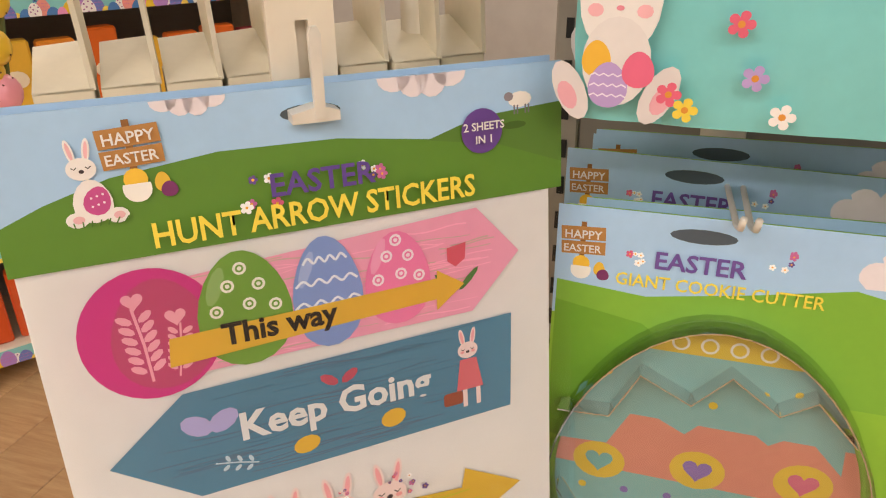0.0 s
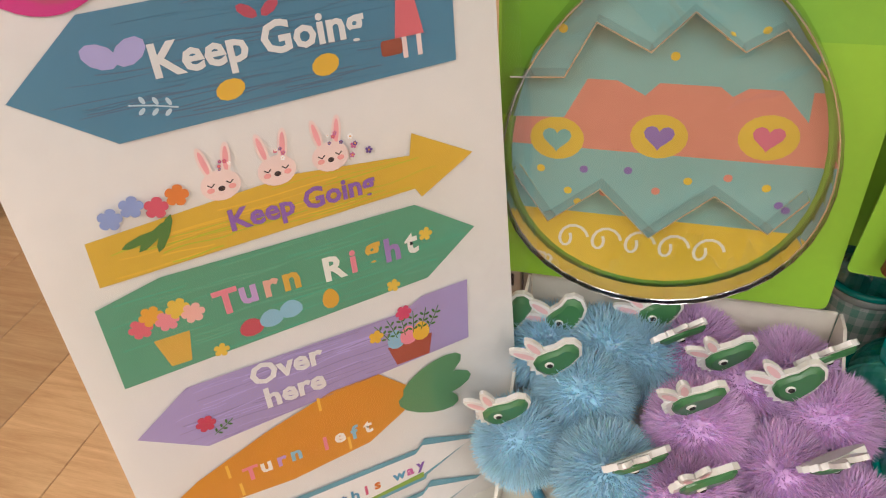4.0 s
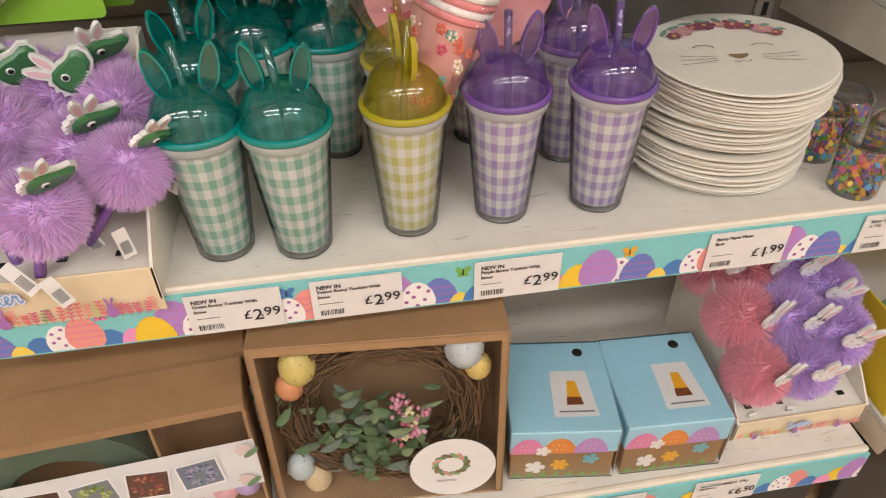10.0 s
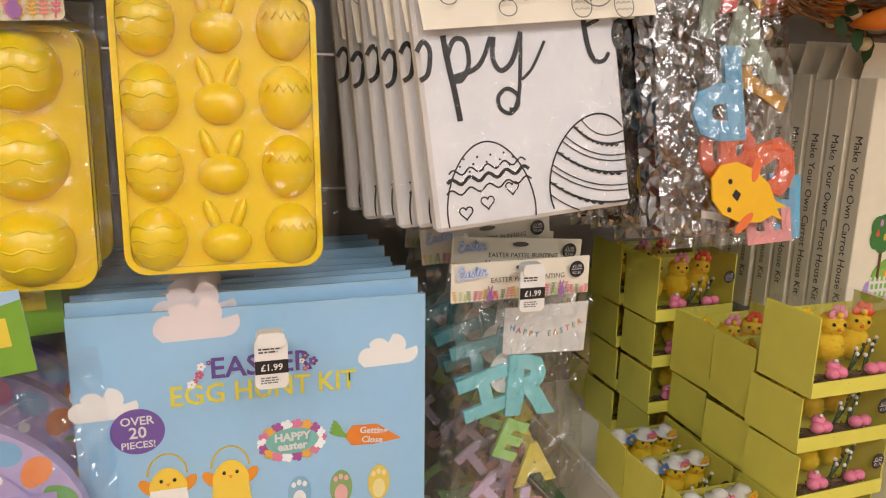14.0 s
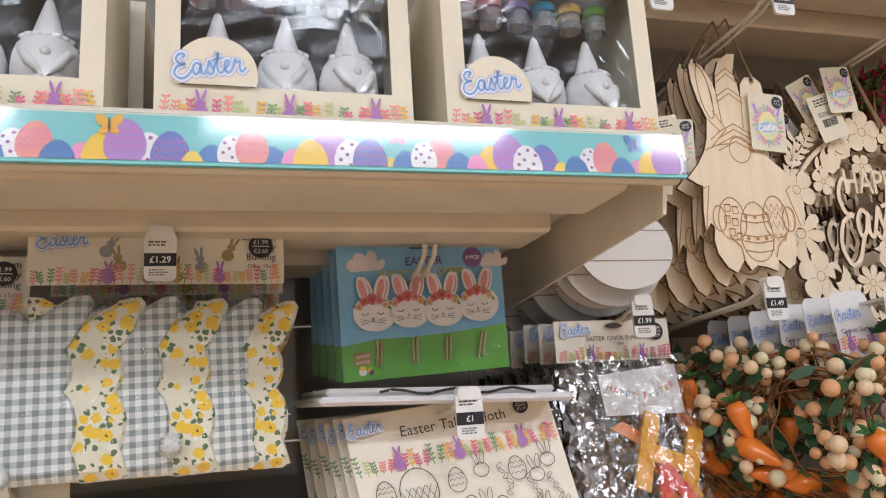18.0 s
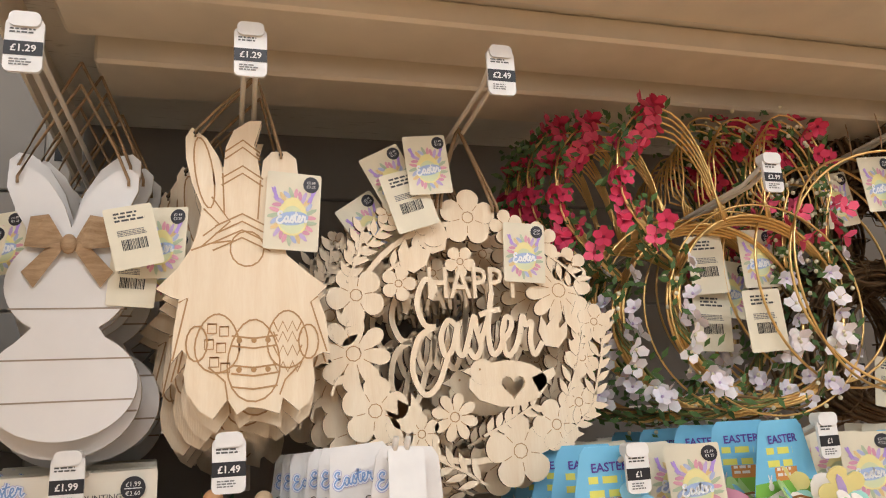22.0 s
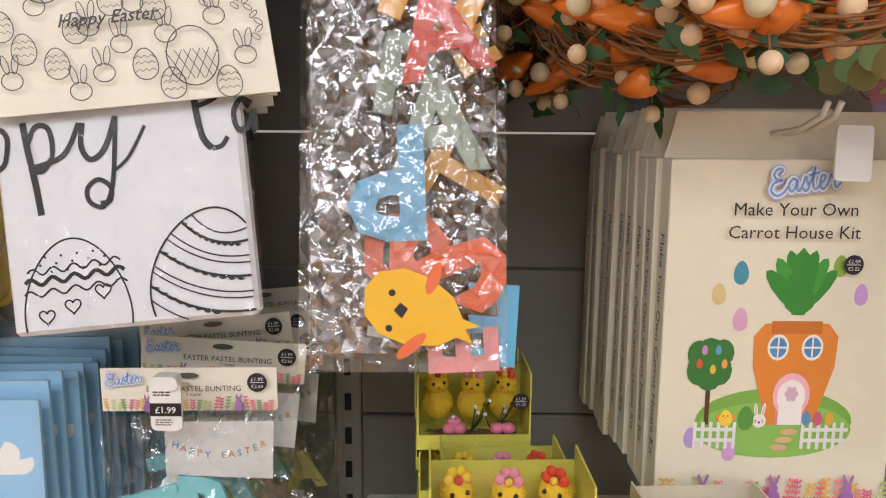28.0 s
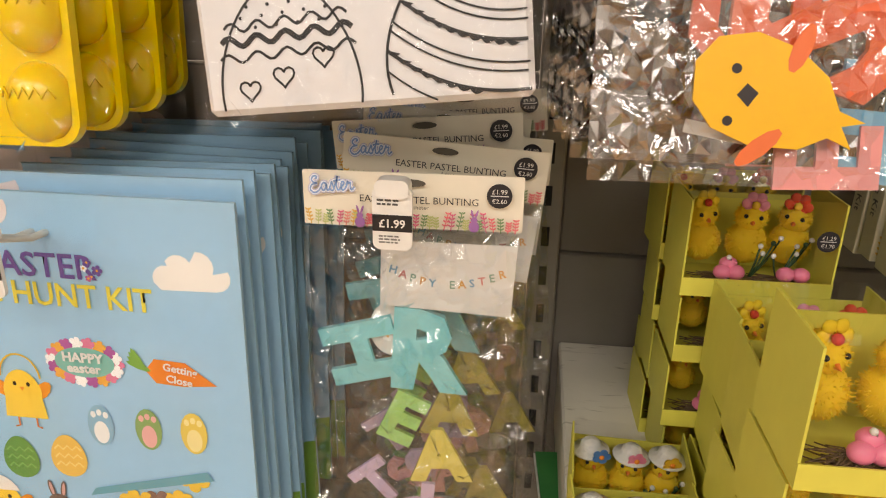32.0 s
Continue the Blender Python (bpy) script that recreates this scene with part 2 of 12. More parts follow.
# building tools
class Shape:
    """Collects faces with materials and becomes one mesh. x right, y away from the aisle, z up."""

    def __init__(self, *mats):
        self.v, self.f, self.mi, self.mats, self.smooth, self.y = [], [], [], list(mats), [], 0.0

    def slot(self, m):
        if m is None:
            return 0
        if m not in self.mats:
            self.mats.append(m)
        return self.mats.index(m)

    def add(self, verts, faces, m=None, smooth=False):
        o, k = len(self.v), self.slot(m)
        self.v += [tuple(p) for p in verts]
        for f in faces:
            self.f.append([o + i for i in f])
            self.mi.append(k)
            self.smooth.append(smooth)
        return self

    def box(self, x0, x1, y0, y1, z0, z1, m=None, b=0.0):
        """A box, its edges chamfered by b."""
        if b <= 0:
            vs = [(x, y, z) for z in (z0, z1) for y in (y0, y1) for x in (x0, x1)]
            return self.add(vs, [(0, 2, 3, 1), (4, 5, 7, 6), (0, 1, 5, 4), (2, 6, 7, 3), (0, 4, 6, 2), (1, 3, 7, 5)], m)
        vs, ix = [], {}
        for i, x in enumerate((x0, x1)):
            for j, y in enumerate((y0, y1)):
                for k, z in enumerate((z0, z1)):
                    px, py, pz = (x + b, x - b)[i], (y + b, y - b)[j], (z + b, z - b)[k]
                    for a, p in enumerate(((x, py, pz), (px, y, pz), (px, py, z))):
                        ix[i, j, k, a] = len(vs)
                        vs.append(p)
        fs = []
        for s in (0, 1):
            q = [ix[s, 0, 0, 0], ix[s, 1, 0, 0], ix[s, 1, 1, 0], ix[s, 0, 1, 0]]
            fs.append(q if s else q[::-1])
            q = [ix[0, s, 0, 1], ix[1, s, 0, 1], ix[1, s, 1, 1], ix[0, s, 1, 1]]
            fs.append(q[::-1] if s else q)
            q = [ix[0, 0, s, 2], ix[1, 0, s, 2], ix[1, 1, s, 2], ix[0, 1, s, 2]]
            fs.append(q if s else q[::-1])
        for s in (0, 1):
            for t in (0, 1):
                fs.append([ix[s, t, 0, 0], ix[s, t, 0, 1], ix[s, t, 1, 1], ix[s, t, 1, 0]])
                fs.append([ix[s, 0, t, 0], ix[s, 0, t, 2], ix[s, 1, t, 2], ix[s, 1, t, 0]])
                fs.append([ix[0, s, t, 1], ix[0, s, t, 2], ix[1, s, t, 2], ix[1, s, t, 1]])
                for u in (0, 1):
                    fs.append([ix[s, t, u, 0], ix[s, t, u, 1], ix[s, t, u, 2]])
        return self.add(vs, fs, m)

    def flat(self, pts, m=None, y=None, step=0.00001):
        """A printed patch facing the aisle; each one lies a hair in front of the last."""
        if len(pts) < 3:
            return self
        if y is None:
            self.y -= step
            y = self.y
        return self.add([(x, y, z) for x, z in pts], [list(range(len(pts)))], m)

    def prism(self, pts, y0, y1, m=None, edge=None):
        """An outline cut from sheet, from y0 (front) to y1."""
        n = len(pts)
        self.add([(x, y0, z) for x, z in pts], [list(range(n))], m)
        self.add([(x, y1, z) for x, z in pts], [list(range(n))[::-1]], m)
        vs = [(x, y, z) for y in (y0, y1) for x, z in pts]
        return self.add(vs, [(i, (i + 1) % n, n + (i + 1) % n, n + i) for i in range(n)], edge or m)

    def ring(self, outer, inner, y0, y1, m=None):
        """A frame between two outlines of as many points."""
        n = len(outer)
        vs = [(x, y, z) for y in (y0, y1) for o in (outer, inner) for x, z in o]
        fs = []
        for i in range(n):
            j = (i + 1) % n
            fs += [(i, j, n + j, n + i), (2 * n + i, 3 * n + i, 3 * n + j, 2 * n + j), (i, 2 * n + i, 2 * n + j, j), (n + i, n + j, 3 * n + j, 3 * n + i)]
        return self.add(vs, fs, m)

    def lathe(self, prof, n=24, at=(0, 0, 0), m=None, smooth=True):
        vs = [(at[0] + r * math.cos(2 * math.pi * i / n), at[1] + r * math.sin(2 * math.pi * i / n), at[2] + z) for r, z in prof for i in range(n)]
        fs = [(k * n + i, k * n + (i + 1) % n, (k + 1) * n + (i + 1) % n, (k + 1) * n + i) for k in range(len(prof) - 1) for i in range(n)]
        return self.add(vs, fs, m, smooth)

    def ball(self, c, r, m=None, n=12, k=8, s=(1, 1, 1), turn=None):
        vs, fs = [], []
        for a in range(k + 1):
            th = math.pi * a / k
            for i in range(n):
                ph = 2 * math.pi * i / n
                p = Vector((r * s[0] * math.sin(th) * math.cos(ph), r * s[1] * math.sin(th) * math.sin(ph), r * s[2] * math.cos(th)))
                if turn is not None:
                    p = turn @ p
                vs.append((c[0] + p.x, c[1] + p.y, c[2] + p.z))
        for a in range(k):
            for i in range(n):
                fs.append((a * n + i, (a + 1) * n + i, (a + 1) * n + (i + 1) % n, a * n + (i + 1) % n))
        return self.add(vs, fs, m, True)

    def tube(self, pts, r, n=6, m=None, closed=False):
        pts = [Vector(p) for p in pts]
        vs, k = [], len(pts)
        for i, p in enumerate(pts):
            a = pts[(i - 1) % k] if closed or i > 0 else p
            b = pts[(i + 1) % k] if closed or i < k - 1 else p
            d = (b - a).normalized() if (b - a).length > 1e-9 else Vector((0, 0, 1))
            u = d.cross(Vector((0, 0, 1)) if abs(d.z) < 0.9 else Vector((1, 0, 0))).normalized()
            w = d.cross(u)
            rr = r[i] if isinstance(r, (list, tuple)) else r
            for j in range(n):
                t = 2 * math.pi * j / n
                vs.append(p + u * rr * math.cos(t) + w * rr * math.sin(t))
        fs = [((i % k) * n + j, (i % k) * n + (j + 1) % n, ((i + 1) % k) * n + (j + 1) % n, ((i + 1) % k) * n + j) for i in range(k if closed else k - 1) for j in range(n)]
        if not closed:
            fs += [list(range(n))[::-1], [(k - 1) * n + j for j in range(n)]]
        return self.add(vs, fs, m, True)

    def sheet(self, x0, x1, z0, z1, y, nx, nz, amp, freq, m=None, seed=0.0, bulge=0.0):
        """A creased sheet of film facing the aisle, swelling forward by bulge."""
        vs = []
        for j in range(nz + 1):
            for i in range(nx + 1):
                u, w = i / nx, j / nz
                x, z = x0 + (x1 - x0) * u, z0 + (z1 - z0) * w
                d = noise.noise((x * freq + seed, z * freq, seed)) * amp + abs(noise.noise((x * freq * 2.3, z * freq * 0.9 + seed, 3 + seed))) * amp
                sw = bulge * (math.sin(math.pi * u) * math.sin(math.pi * min(1, w * 1.0))) ** 0.5
                vs.append((x + noise.noise((z * 30, seed, x)) * 0.002, y - d - sw, z))
        fs = [(j * (nx + 1) + i, j * (nx + 1) + i + 1, (j + 1) * (nx + 1) + i + 1, (j + 1) * (nx + 1) + i) for j in range(nz) for i in range(nx)]
        return self.add(vs, fs, m, True)

    def crumple(self, x0, x1, z0, z1, y, nx, nz, amp, m=None, seed=1, bulge=0.0, fold=0.0):
        """Crumpled film facing the aisle: small flat facets, swelling forward by bulge, with long folds."""
        rg = random.Random(seed)
        vs = []
        for j in range(nz + 1):
            for i in range(nx + 1):
                u, w = i / nx, j / nz
                ju, jw = (rg.uniform(-0.38, 0.38) / nx if 0 < i < nx else 0), (rg.uniform(-0.38, 0.38) / nz if 0 < j < nz else 0)
                x, z = x0 + (x1 - x0) * (u + ju), z0 + (z1 - z0) * (w + jw)
                d = rg.uniform(-1, 1) * amp + abs(noise.noise((x * 22 + seed, z * 9, seed * 0.7))) * fold
                vs.append((x, y - d - bulge * max(0.0, math.sin(math.pi * u) * math.sin(math.pi * w)) ** 0.5, z))
        fs = []
        for j in range(nz):
            for i in range(nx):
                a = j * (nx + 1) + i
                b, c, e = a + 1, a + nx + 2, a + nx + 1
                fs += [(a, b, c), (a, c, e)] if (i + j) % 2 else [(a, b, e), (b, c, e)]
        return self.add(vs, fs, m)

    def mesh(self, name):
        me = bpy.data.meshes.new(name)
        me.from_pydata(self.v, [], self.f)
        for m in self.mats:
            me.materials.append(m)
        me.polygons.foreach_set("material_index", self.mi)
        me.polygons.foreach_set("use_smooth", self.smooth)
        me.update()
        return me


def thing(name, label, category, at=(0, 0, 0), turn=(0, 0, 0), group="", kind=""):
    ob = new(name)
    ob.empty_display_size = 0.02
    ob.matrix_world = pose(*at, *turn)
    return tagged(ob, label, category, group, kind)


def part(name, shape, parent, label="", m=None):
    ob = new(name, shape.mesh(name) if isinstance(shape, Shape) else shape)
    ob.parent = parent
    if m is not None:
        ob.matrix_local = m
    if label:
        ob["label"] = label
    return ob


def solid(name, shape, label, category, kind="structure", at=(0, 0, 0)):
    ob = new(name, shape.mesh(name))
    ob.location = at
    return tagged(ob, label, category, "", kind)


LETTERS = {}


def letters(text, x, z, size, m, parent, y=-0.001, align="CENTER", turn=0.0, squeeze=1.0, bold=0.0, deep=0.0, shear=0.0, name="lettering"):
    """Words in the built-in font, facing the aisle."""
    key = (text, align, bold, deep, shear, m.name)
    if key not in LETTERS:
        cu = bpy.data.curves.new("lettering", "FONT")
        cu.body, cu.align_x, cu.align_y, cu.size, cu.resolution_u, cu.offset, cu.extrude, cu.shear = text, align, "CENTER", 1.0, 2, bold, deep, shear
        tmp = bpy.data.objects.new("lettering", cu)
        me = bpy.data.meshes.new_from_object(tmp)
        bpy.data.objects.remove(tmp)
        bpy.data.curves.remove(cu)
        zs = [v.co.y for v in me.vertices]
        mid = (min(zs) + max(zs)) / 2 if zs else 0.0
        for v in me.vertices:
            v.co.y -= mid
        me.materials.clear()
        me.materials.append(m)
        LETTERS[key] = me
    ob = new(name, LETTERS[key])
    ob.parent = parent
    ob.matrix_local = pose(x, y, z, 90, 0, 0) @ pose(0, 0, 0, 0, 0, turn) @ Matrix.Diagonal((size * squeeze, size, size, 1))
    return ob


def oval(cx, cz, rx, rz, n=20, turn=0.0):
    c, s = math.cos(radians(turn)), math.sin(radians(turn))
    pts = [(rx * math.cos(2 * math.pi * i / n), rz * math.sin(2 * math.pi * i / n)) for i in range(n)]
    return [(cx + x * c - z * s, cz + x * s + z * c) for x, z in pts]


def egg(cx, cz, rx, rz, n=22, turn=0.0):
    c, s = math.cos(radians(turn)), math.sin(radians(turn))
    out = []
    for i in range(n):
        a = 2 * math.pi * i / n
        x, z = rx * math.cos(a) * (1 - 0.16 * math.sin(a)), rz * math.sin(a)
        out.append((cx + x * c - z * s, cz + x * s + z * c))
    return out


def rect(x0, z0, x1, z1, r=0.0, n=4):
    if r <= 0:
        return [(x0, z0), (x1, z0), (x1, z1), (x0, z1)]
    out = []
    for cx, cz, a0 in ((x1 - r, z0 + r, -90), (x1 - r, z1 - r, 0), (x0 + r, z1 - r, 90), (x0 + r, z0 + r, 180)):
        for i in range(n + 1):
            a = radians(a0 + 90 * i / n)
            out.append((cx + r * math.cos(a), cz + r * math.sin(a)))
    return out


def moved(pts, dx=0.0, dz=0.0, turn=0.0, s=1.0, sx=1.0):
    c, k = math.cos(radians(turn)), math.sin(radians(turn))
    return [(dx + s * (sx * x * c - z * k), dz + s * (sx * x * k + z * c)) for x, z in pts]


def clipz(pts, lo, hi):
    for lim, sgn in ((lo, 1), (hi, -1)):
        out = []
        for i, (x1, z1) in enumerate(pts):
            x0, z0 = pts[i - 1]
            a, b = sgn * (z0 - lim), sgn * (z1 - lim)
            if (a < 0) != (b < 0):
                t = a / (a - b)
                out.append((x0 + (x1 - x0) * t, lim))
            if b >= 0:
                out.append((x1, z1))
        pts = out
        if len(pts) < 3:
            return []
    return pts


def clipx(pts, lo, hi):
    return [(x, z) for z, x in clipz([(z, x) for x, z in pts], lo, hi)]


def stroke(pts, w):
    """A drawn line of width w along the points, as an outline."""
    out_l, out_r = [], []
    for i, (x, z) in enumerate(pts):
        x0, z0 = pts[max(i - 1, 0)]
        x1, z1 = pts[min(i + 1, len(pts) - 1)]
        d = math.hypot(x1 - x0, z1 - z0) or 1.0
        nx, nz = -(z1 - z0) / d * w / 2, (x1 - x0) / d * w / 2
        out_l.append((x + nx, z + nz))
        out_r.append((x - nx, z - nz))
    return out_l, out_r


def line(shape, pts, w, m, y=None):
    l, r = stroke(pts, w)
    if y is None:
        shape.y -= 0.00001
        y = shape.y
    n = len(pts)
    shape.add([(x, y, z) for x, z in l + r], [(n + i, n + i + 1, i + 1, i) for i in range(n - 1)], m)


def inside(q, pts):
    """Whether the point q lies in the outline pts."""
    hit = False
    for i, (x1, z1) in enumerate(pts):
        x0, z0 = pts[i - 1]
        if (z0 > q[1]) != (z1 > q[1]) and q[0] < x0 + (x1 - x0) * (q[1] - z0) / (z1 - z0):
            hit = not hit
    return hit


def heart(cx, cz, s, turn=0.0):
    pts = []
    for i in range(20):
        t = 2 * math.pi * i / 20
        pts.append((s * 0.062 * 16 * math.sin(t) ** 3 * 0.5, s * 0.062 * 0.5 * (13 * math.cos(t) - 5 * math.cos(2 * t) - 2 * math.cos(3 * t) - math.cos(4 * t))))
    return moved(pts, cx, cz, turn)


def flower_pts(cx, cz, r, petals=5, depth=0.38, turn=0.0, n=8):
    out = []
    for i in range(petals * n):
        a = 2 * math.pi * i / (petals * n)
        rr = r * (1 - depth * (1 - abs(math.cos(petals * a / 2)) ** 0.55))
        out.append((cx + rr * math.cos(a + radians(turn)), cz + rr * math.sin(a + radians(turn))))
    return out


def cloud(g, cx, cz, s, m):
    pts = []
    for a0, bx, bz, r in ((200, -0.34, -0.05, 0.19), (150, -0.16, 0.1, 0.2), (95, 0.12, 0.14, 0.22), (30, 0.36, 0.0, 0.2)):
        for i in range(6):
            a = radians(a0 - i * 24)
            pts.append((cx + s * (bx + r * math.cos(a)), cz + s * (bz + r * math.sin(a))))
    pts += [(cx + s * 0.42, cz - s * 0.2), (cx - s * 0.42, cz - s * 0.22)]
    g.flat(pts, m)


def bunny_icon(g, x, z, s, m):
    """A little sitting-rabbit silhouette."""
    for p in (oval(x, z + s * 0.3, s * 0.27, s * 0.3, 12), oval(x, z + s * 0.66, s * 0.17, s * 0.16, 12), oval(x - s * 0.1, z + s * 0.98, s * 0.06, s * 0.24, 10, 14), oval(x + s * 0.12, z + s * 0.98, s * 0.06, s * 0.24, 10, -18)):
        g.flat(p, m)


def meadow(g, x0, x1, z0, h, seed, rabbits=2):
    """The border of sprigs and rabbits printed along the foot of a pack."""
    rng = random.Random(seed)
    cols = ("e8737d", "e9b94f", "7f9e6d", "ef9b8f", "c9cf8a", "d96a8b")
    n = max(4, int((x1 - x0) / (h * 0.34)))
    for i in range(n):
        x = x0 + (x1 - x0) * (i + 0.5) / n
        m, hh, lean = ink(rng.choice(cols)), h * rng.uniform(0.55, 1.0), rng.uniform(-0.25, 0.25)
        line(g, [(x, z0), (x + lean * hh * 0.5, z0 + hh * 0.5), (x + lean * hh, z0 + hh)], h * 0.05, m)
        for k in range(4):
            zz = z0 + hh * (0.3 + 0.22 * k)
            xx = x + lean * (zz - z0)
            for sgn in (-1, 1):
                g.flat(oval(xx + sgn * h * 0.09, zz, h * 0.09, h * 0.045, 6, sgn * 40), m)
    for i in range(rabbits):
        x = x0 + (x1 - x0) * (i + 0.5) / rabbits + rng.uniform(-0.1, 0.1) * (x1 - x0) / rabbits
        bunny_icon(g, x, z0, h * 0.95, ink("a873b5"))


EGGS = (("f5f2f0", 0.030, 0.8, "dot"), ("ee9b92", 0.034, 1.0, "wave"), ("4f83c4", 0.034, 0.5, ""), ("ef9ccb", 0.024, 0.45, ""), ("f5cf3a", 0.037, 0.75, ""), ("b58bd1", 0.040, 1.15, "wave"),
        ("f5f2f0", 0.036, 0.8, "dot"), ("6f7fc9", 0.038, 0.85, "wave"), ("f6d95e", 0.022, 0.3, ""), ("4f83c4", 0.032, 0.5, ""))


def egg_border(g, x0, x1, z0, z1, phase=0.0, pitch=0.0172):
    """The Easter-egg border printed along a shelf edge."""
    h, x, i = z1 - z0, x0 - 0.02 + phase, int(phase * 100)
    g.flat(rect(x0, z0, x1, z1), ink("86cfd0"))
    while x < x1 + 0.02:
        c, w, top, pat = EGGS[i % len(EGGS)]
        rz = w * 0.66 * h / 0.047
        cz, rx = z0 + h * top * 0.84 - rz, w * 0.5 * h / 0.047
        base = g.y - 0.0002 - 0.00016 * (i % 3)

        def put(p, m, up=0.0):
            g.flat(clipx(clipz(p, z0, z1), x0, x1), m, base - up)
        put(egg(x, cz, rx, rz, 14), ink(c))
        if pat == "dot":
            for k in range(7):
                put(oval(x + rx * (-0.5, 0.1, 0.6, -0.2, 0.4, -0.6, 0.0)[k], cz + rz * (0.5, 0.72, 0.45, 0.2, 0.0, -0.05, -0.3)[k], rx * 0.13, rx * 0.13, 6), ink("a05fa0"), 0.00008)
        elif pat == "wave":
            for k in (-0.2, 0.15, 0.5):
                zz = cz + rz * k
                if z0 < zz < z1 - 0.002:
                    ww = rx * math.sqrt(1 - k * k) * 0.88
                    pts = [(x - ww + 2 * ww * j / 10, zz + (0.0013 if j % 2 else -0.0013)) for j in range(11)]
                    pts = [p for p in pts if x0 < p[0] < x1]
                    if len(pts) > 1:
                        line(g, pts, 0.0008, ink("cf6fae"), base - 0.00008)
        i += 1
        x += pitch * h / 0.047 * (0.85 + 0.3 * w / 0.03)
    k, x = 0, x0 + 0.05
    while x < x1 - 0.02:
        c = ("f0b83a", "e27aa8", "4f83c4", "7fb84e")[k % 4]
        for sx, r, tn in ((-1, 0.0046, 35), (1, 0.0046, -35), (-0.8, 0.0034, 120), (0.8, 0.0034, -120)):
            g.flat(moved(oval(0, 0, r * 0.62, r, 9), x + sx * r * 0.75, z1 - h * 0.2 + (r * 0.5 if abs(sx) == 1 else -r * 0.9), tn), ink(c), g.y - 0.0008)
        g.flat(oval(x, z1 - h * 0.2, 0.0007, 0.0046, 7), ink("4a3a3a"), g.y - 0.001)
        k, x = k + 1, x + 0.155


def barcode(g, x, z, w, h, seed=1):
    rng, xx = random.Random(seed), x
    while xx < x + w:
        t = rng.choice((0.0005, 0.0008, 0.0012))
        g.flat(rect(xx, z, min(xx + t, x + w), z + h), ink("2a2a2a"), g.y)
        xx += t + rng.choice((0.0005, 0.0009))


def text_bars(g, x, z, w, rows, h, m, seed=1):
    """Lines of print too small to read."""
    rng = random.Random(seed)
    g.y -= 0.00006
    for r in range(rows):
        xx, end = x, x + w * rng.uniform(0.7, 1.0)
        while xx < end:
            l = rng.uniform(1.2, 4.0) * h
            g.flat(rect(xx, z - r * h * 1.9, min(xx + l, end), z - r * h * 1.9 + h), m, g.y)
            xx += l + h * 0.7

# the shop around: floor, walls, ceiling
g = Shape(mat("sub_floor", (0.2, 0.13, 0.07), 0.6))
g.box(-4.5, 5.0, -3.5, 4.5, -0.06, -0.004)
floor = solid("floor", g, "light oak plank floor with fine dark joints", "floor")
for nm, b in (("wall_south", (-4.6, 5.1, -3.6, -3.5)), ("wall_north", (-4.6, 5.1, 4.5, 4.6)), ("wall_west", (-4.6, -4.5, -3.5, 4.5)), ("wall_east", (5.0, 5.1, -3.5, 4.5))):
    g = Shape(M_WALL)
    g.box(b[0], b[1], b[2], b[3], -0.06, CEIL + 0.1)
    solid(nm, g, "plain pale painted shop wall", "wall")
g = Shape(M_CEIL)
g.box(-4.5, 5.0, -3.5, 4.5, CEIL, CEIL + 0.1)
solid("ceiling", g, "off-white suspended shop ceiling", "ceiling")
for lx, ly in LAMPS:
    t = thing("ceiling_light", "long white ceiling light panel set in the ceiling", "ceiling light", (lx, ly, CEIL), group="ceiling light panels")
    g = Shape(M_WHITE)
    g.ring(rect(-0.62, -0.19, 0.62, 0.19), rect(-0.58, -0.15, 0.58, 0.15), -0.012, 0.012)
    part("frame", g, t, m=pose(0, 0, 0, 90, 0, 0))
    g = Shape(M_LAMP)
    g.box(-0.58, 0.58, -0.15, 0.15, -0.006, -0.002)
    part("diffuser", g, t)

# shelving: two bays of a wall unit
BAY, BACK, JOIN = 1.0, 0.425, 1.022
panels = thing("back_panel", "grey-beige metal back panels of the shelving", "back panel", kind="structure")
zs = (0.0, 0.30, 0.62, 0.90, 1.06, 1.20, 1.33, 1.46, 1.59, 1.72, 1.95)
for x0, x1 in ((-0.02, JOIN - 0.014), (JOIN + 0.014, 2.04), (2.07, 3.0)):
    for a, b in zip(zs, zs[1:]):
        g = Shape(M_PANEL)
        g.box(x0, x1, BACK, BACK + 0.018, a + 0.0012, b - 0.0012, b=0.0015)
        part("panel", g, panels)


def upright(x):
    t = thing("shelf_upright", "cream metal shelving upright with a row of dark slots", "upright", (x, BACK - 0.004, 0), kind="structure")
    g = Shape(mat("upright_paint", (0.36, 0.335, 0.29), 0.45))
    g.box(-0.0135, 0.0135, 0, 0.03, 0, 1.98, b=0.002)
    part("post", g, t)
    g = Shape(M_BLACK)
    for i in range(50):
        z = 0.06 + i * 0.0385
        g.box(-0.0035, 0.0035, -0.002, 0.004, z, z + 0.018)
    part("slots", g, t, "row of black slots")


for x in (-0.034, JOIN, 2.055):
    upright(x)


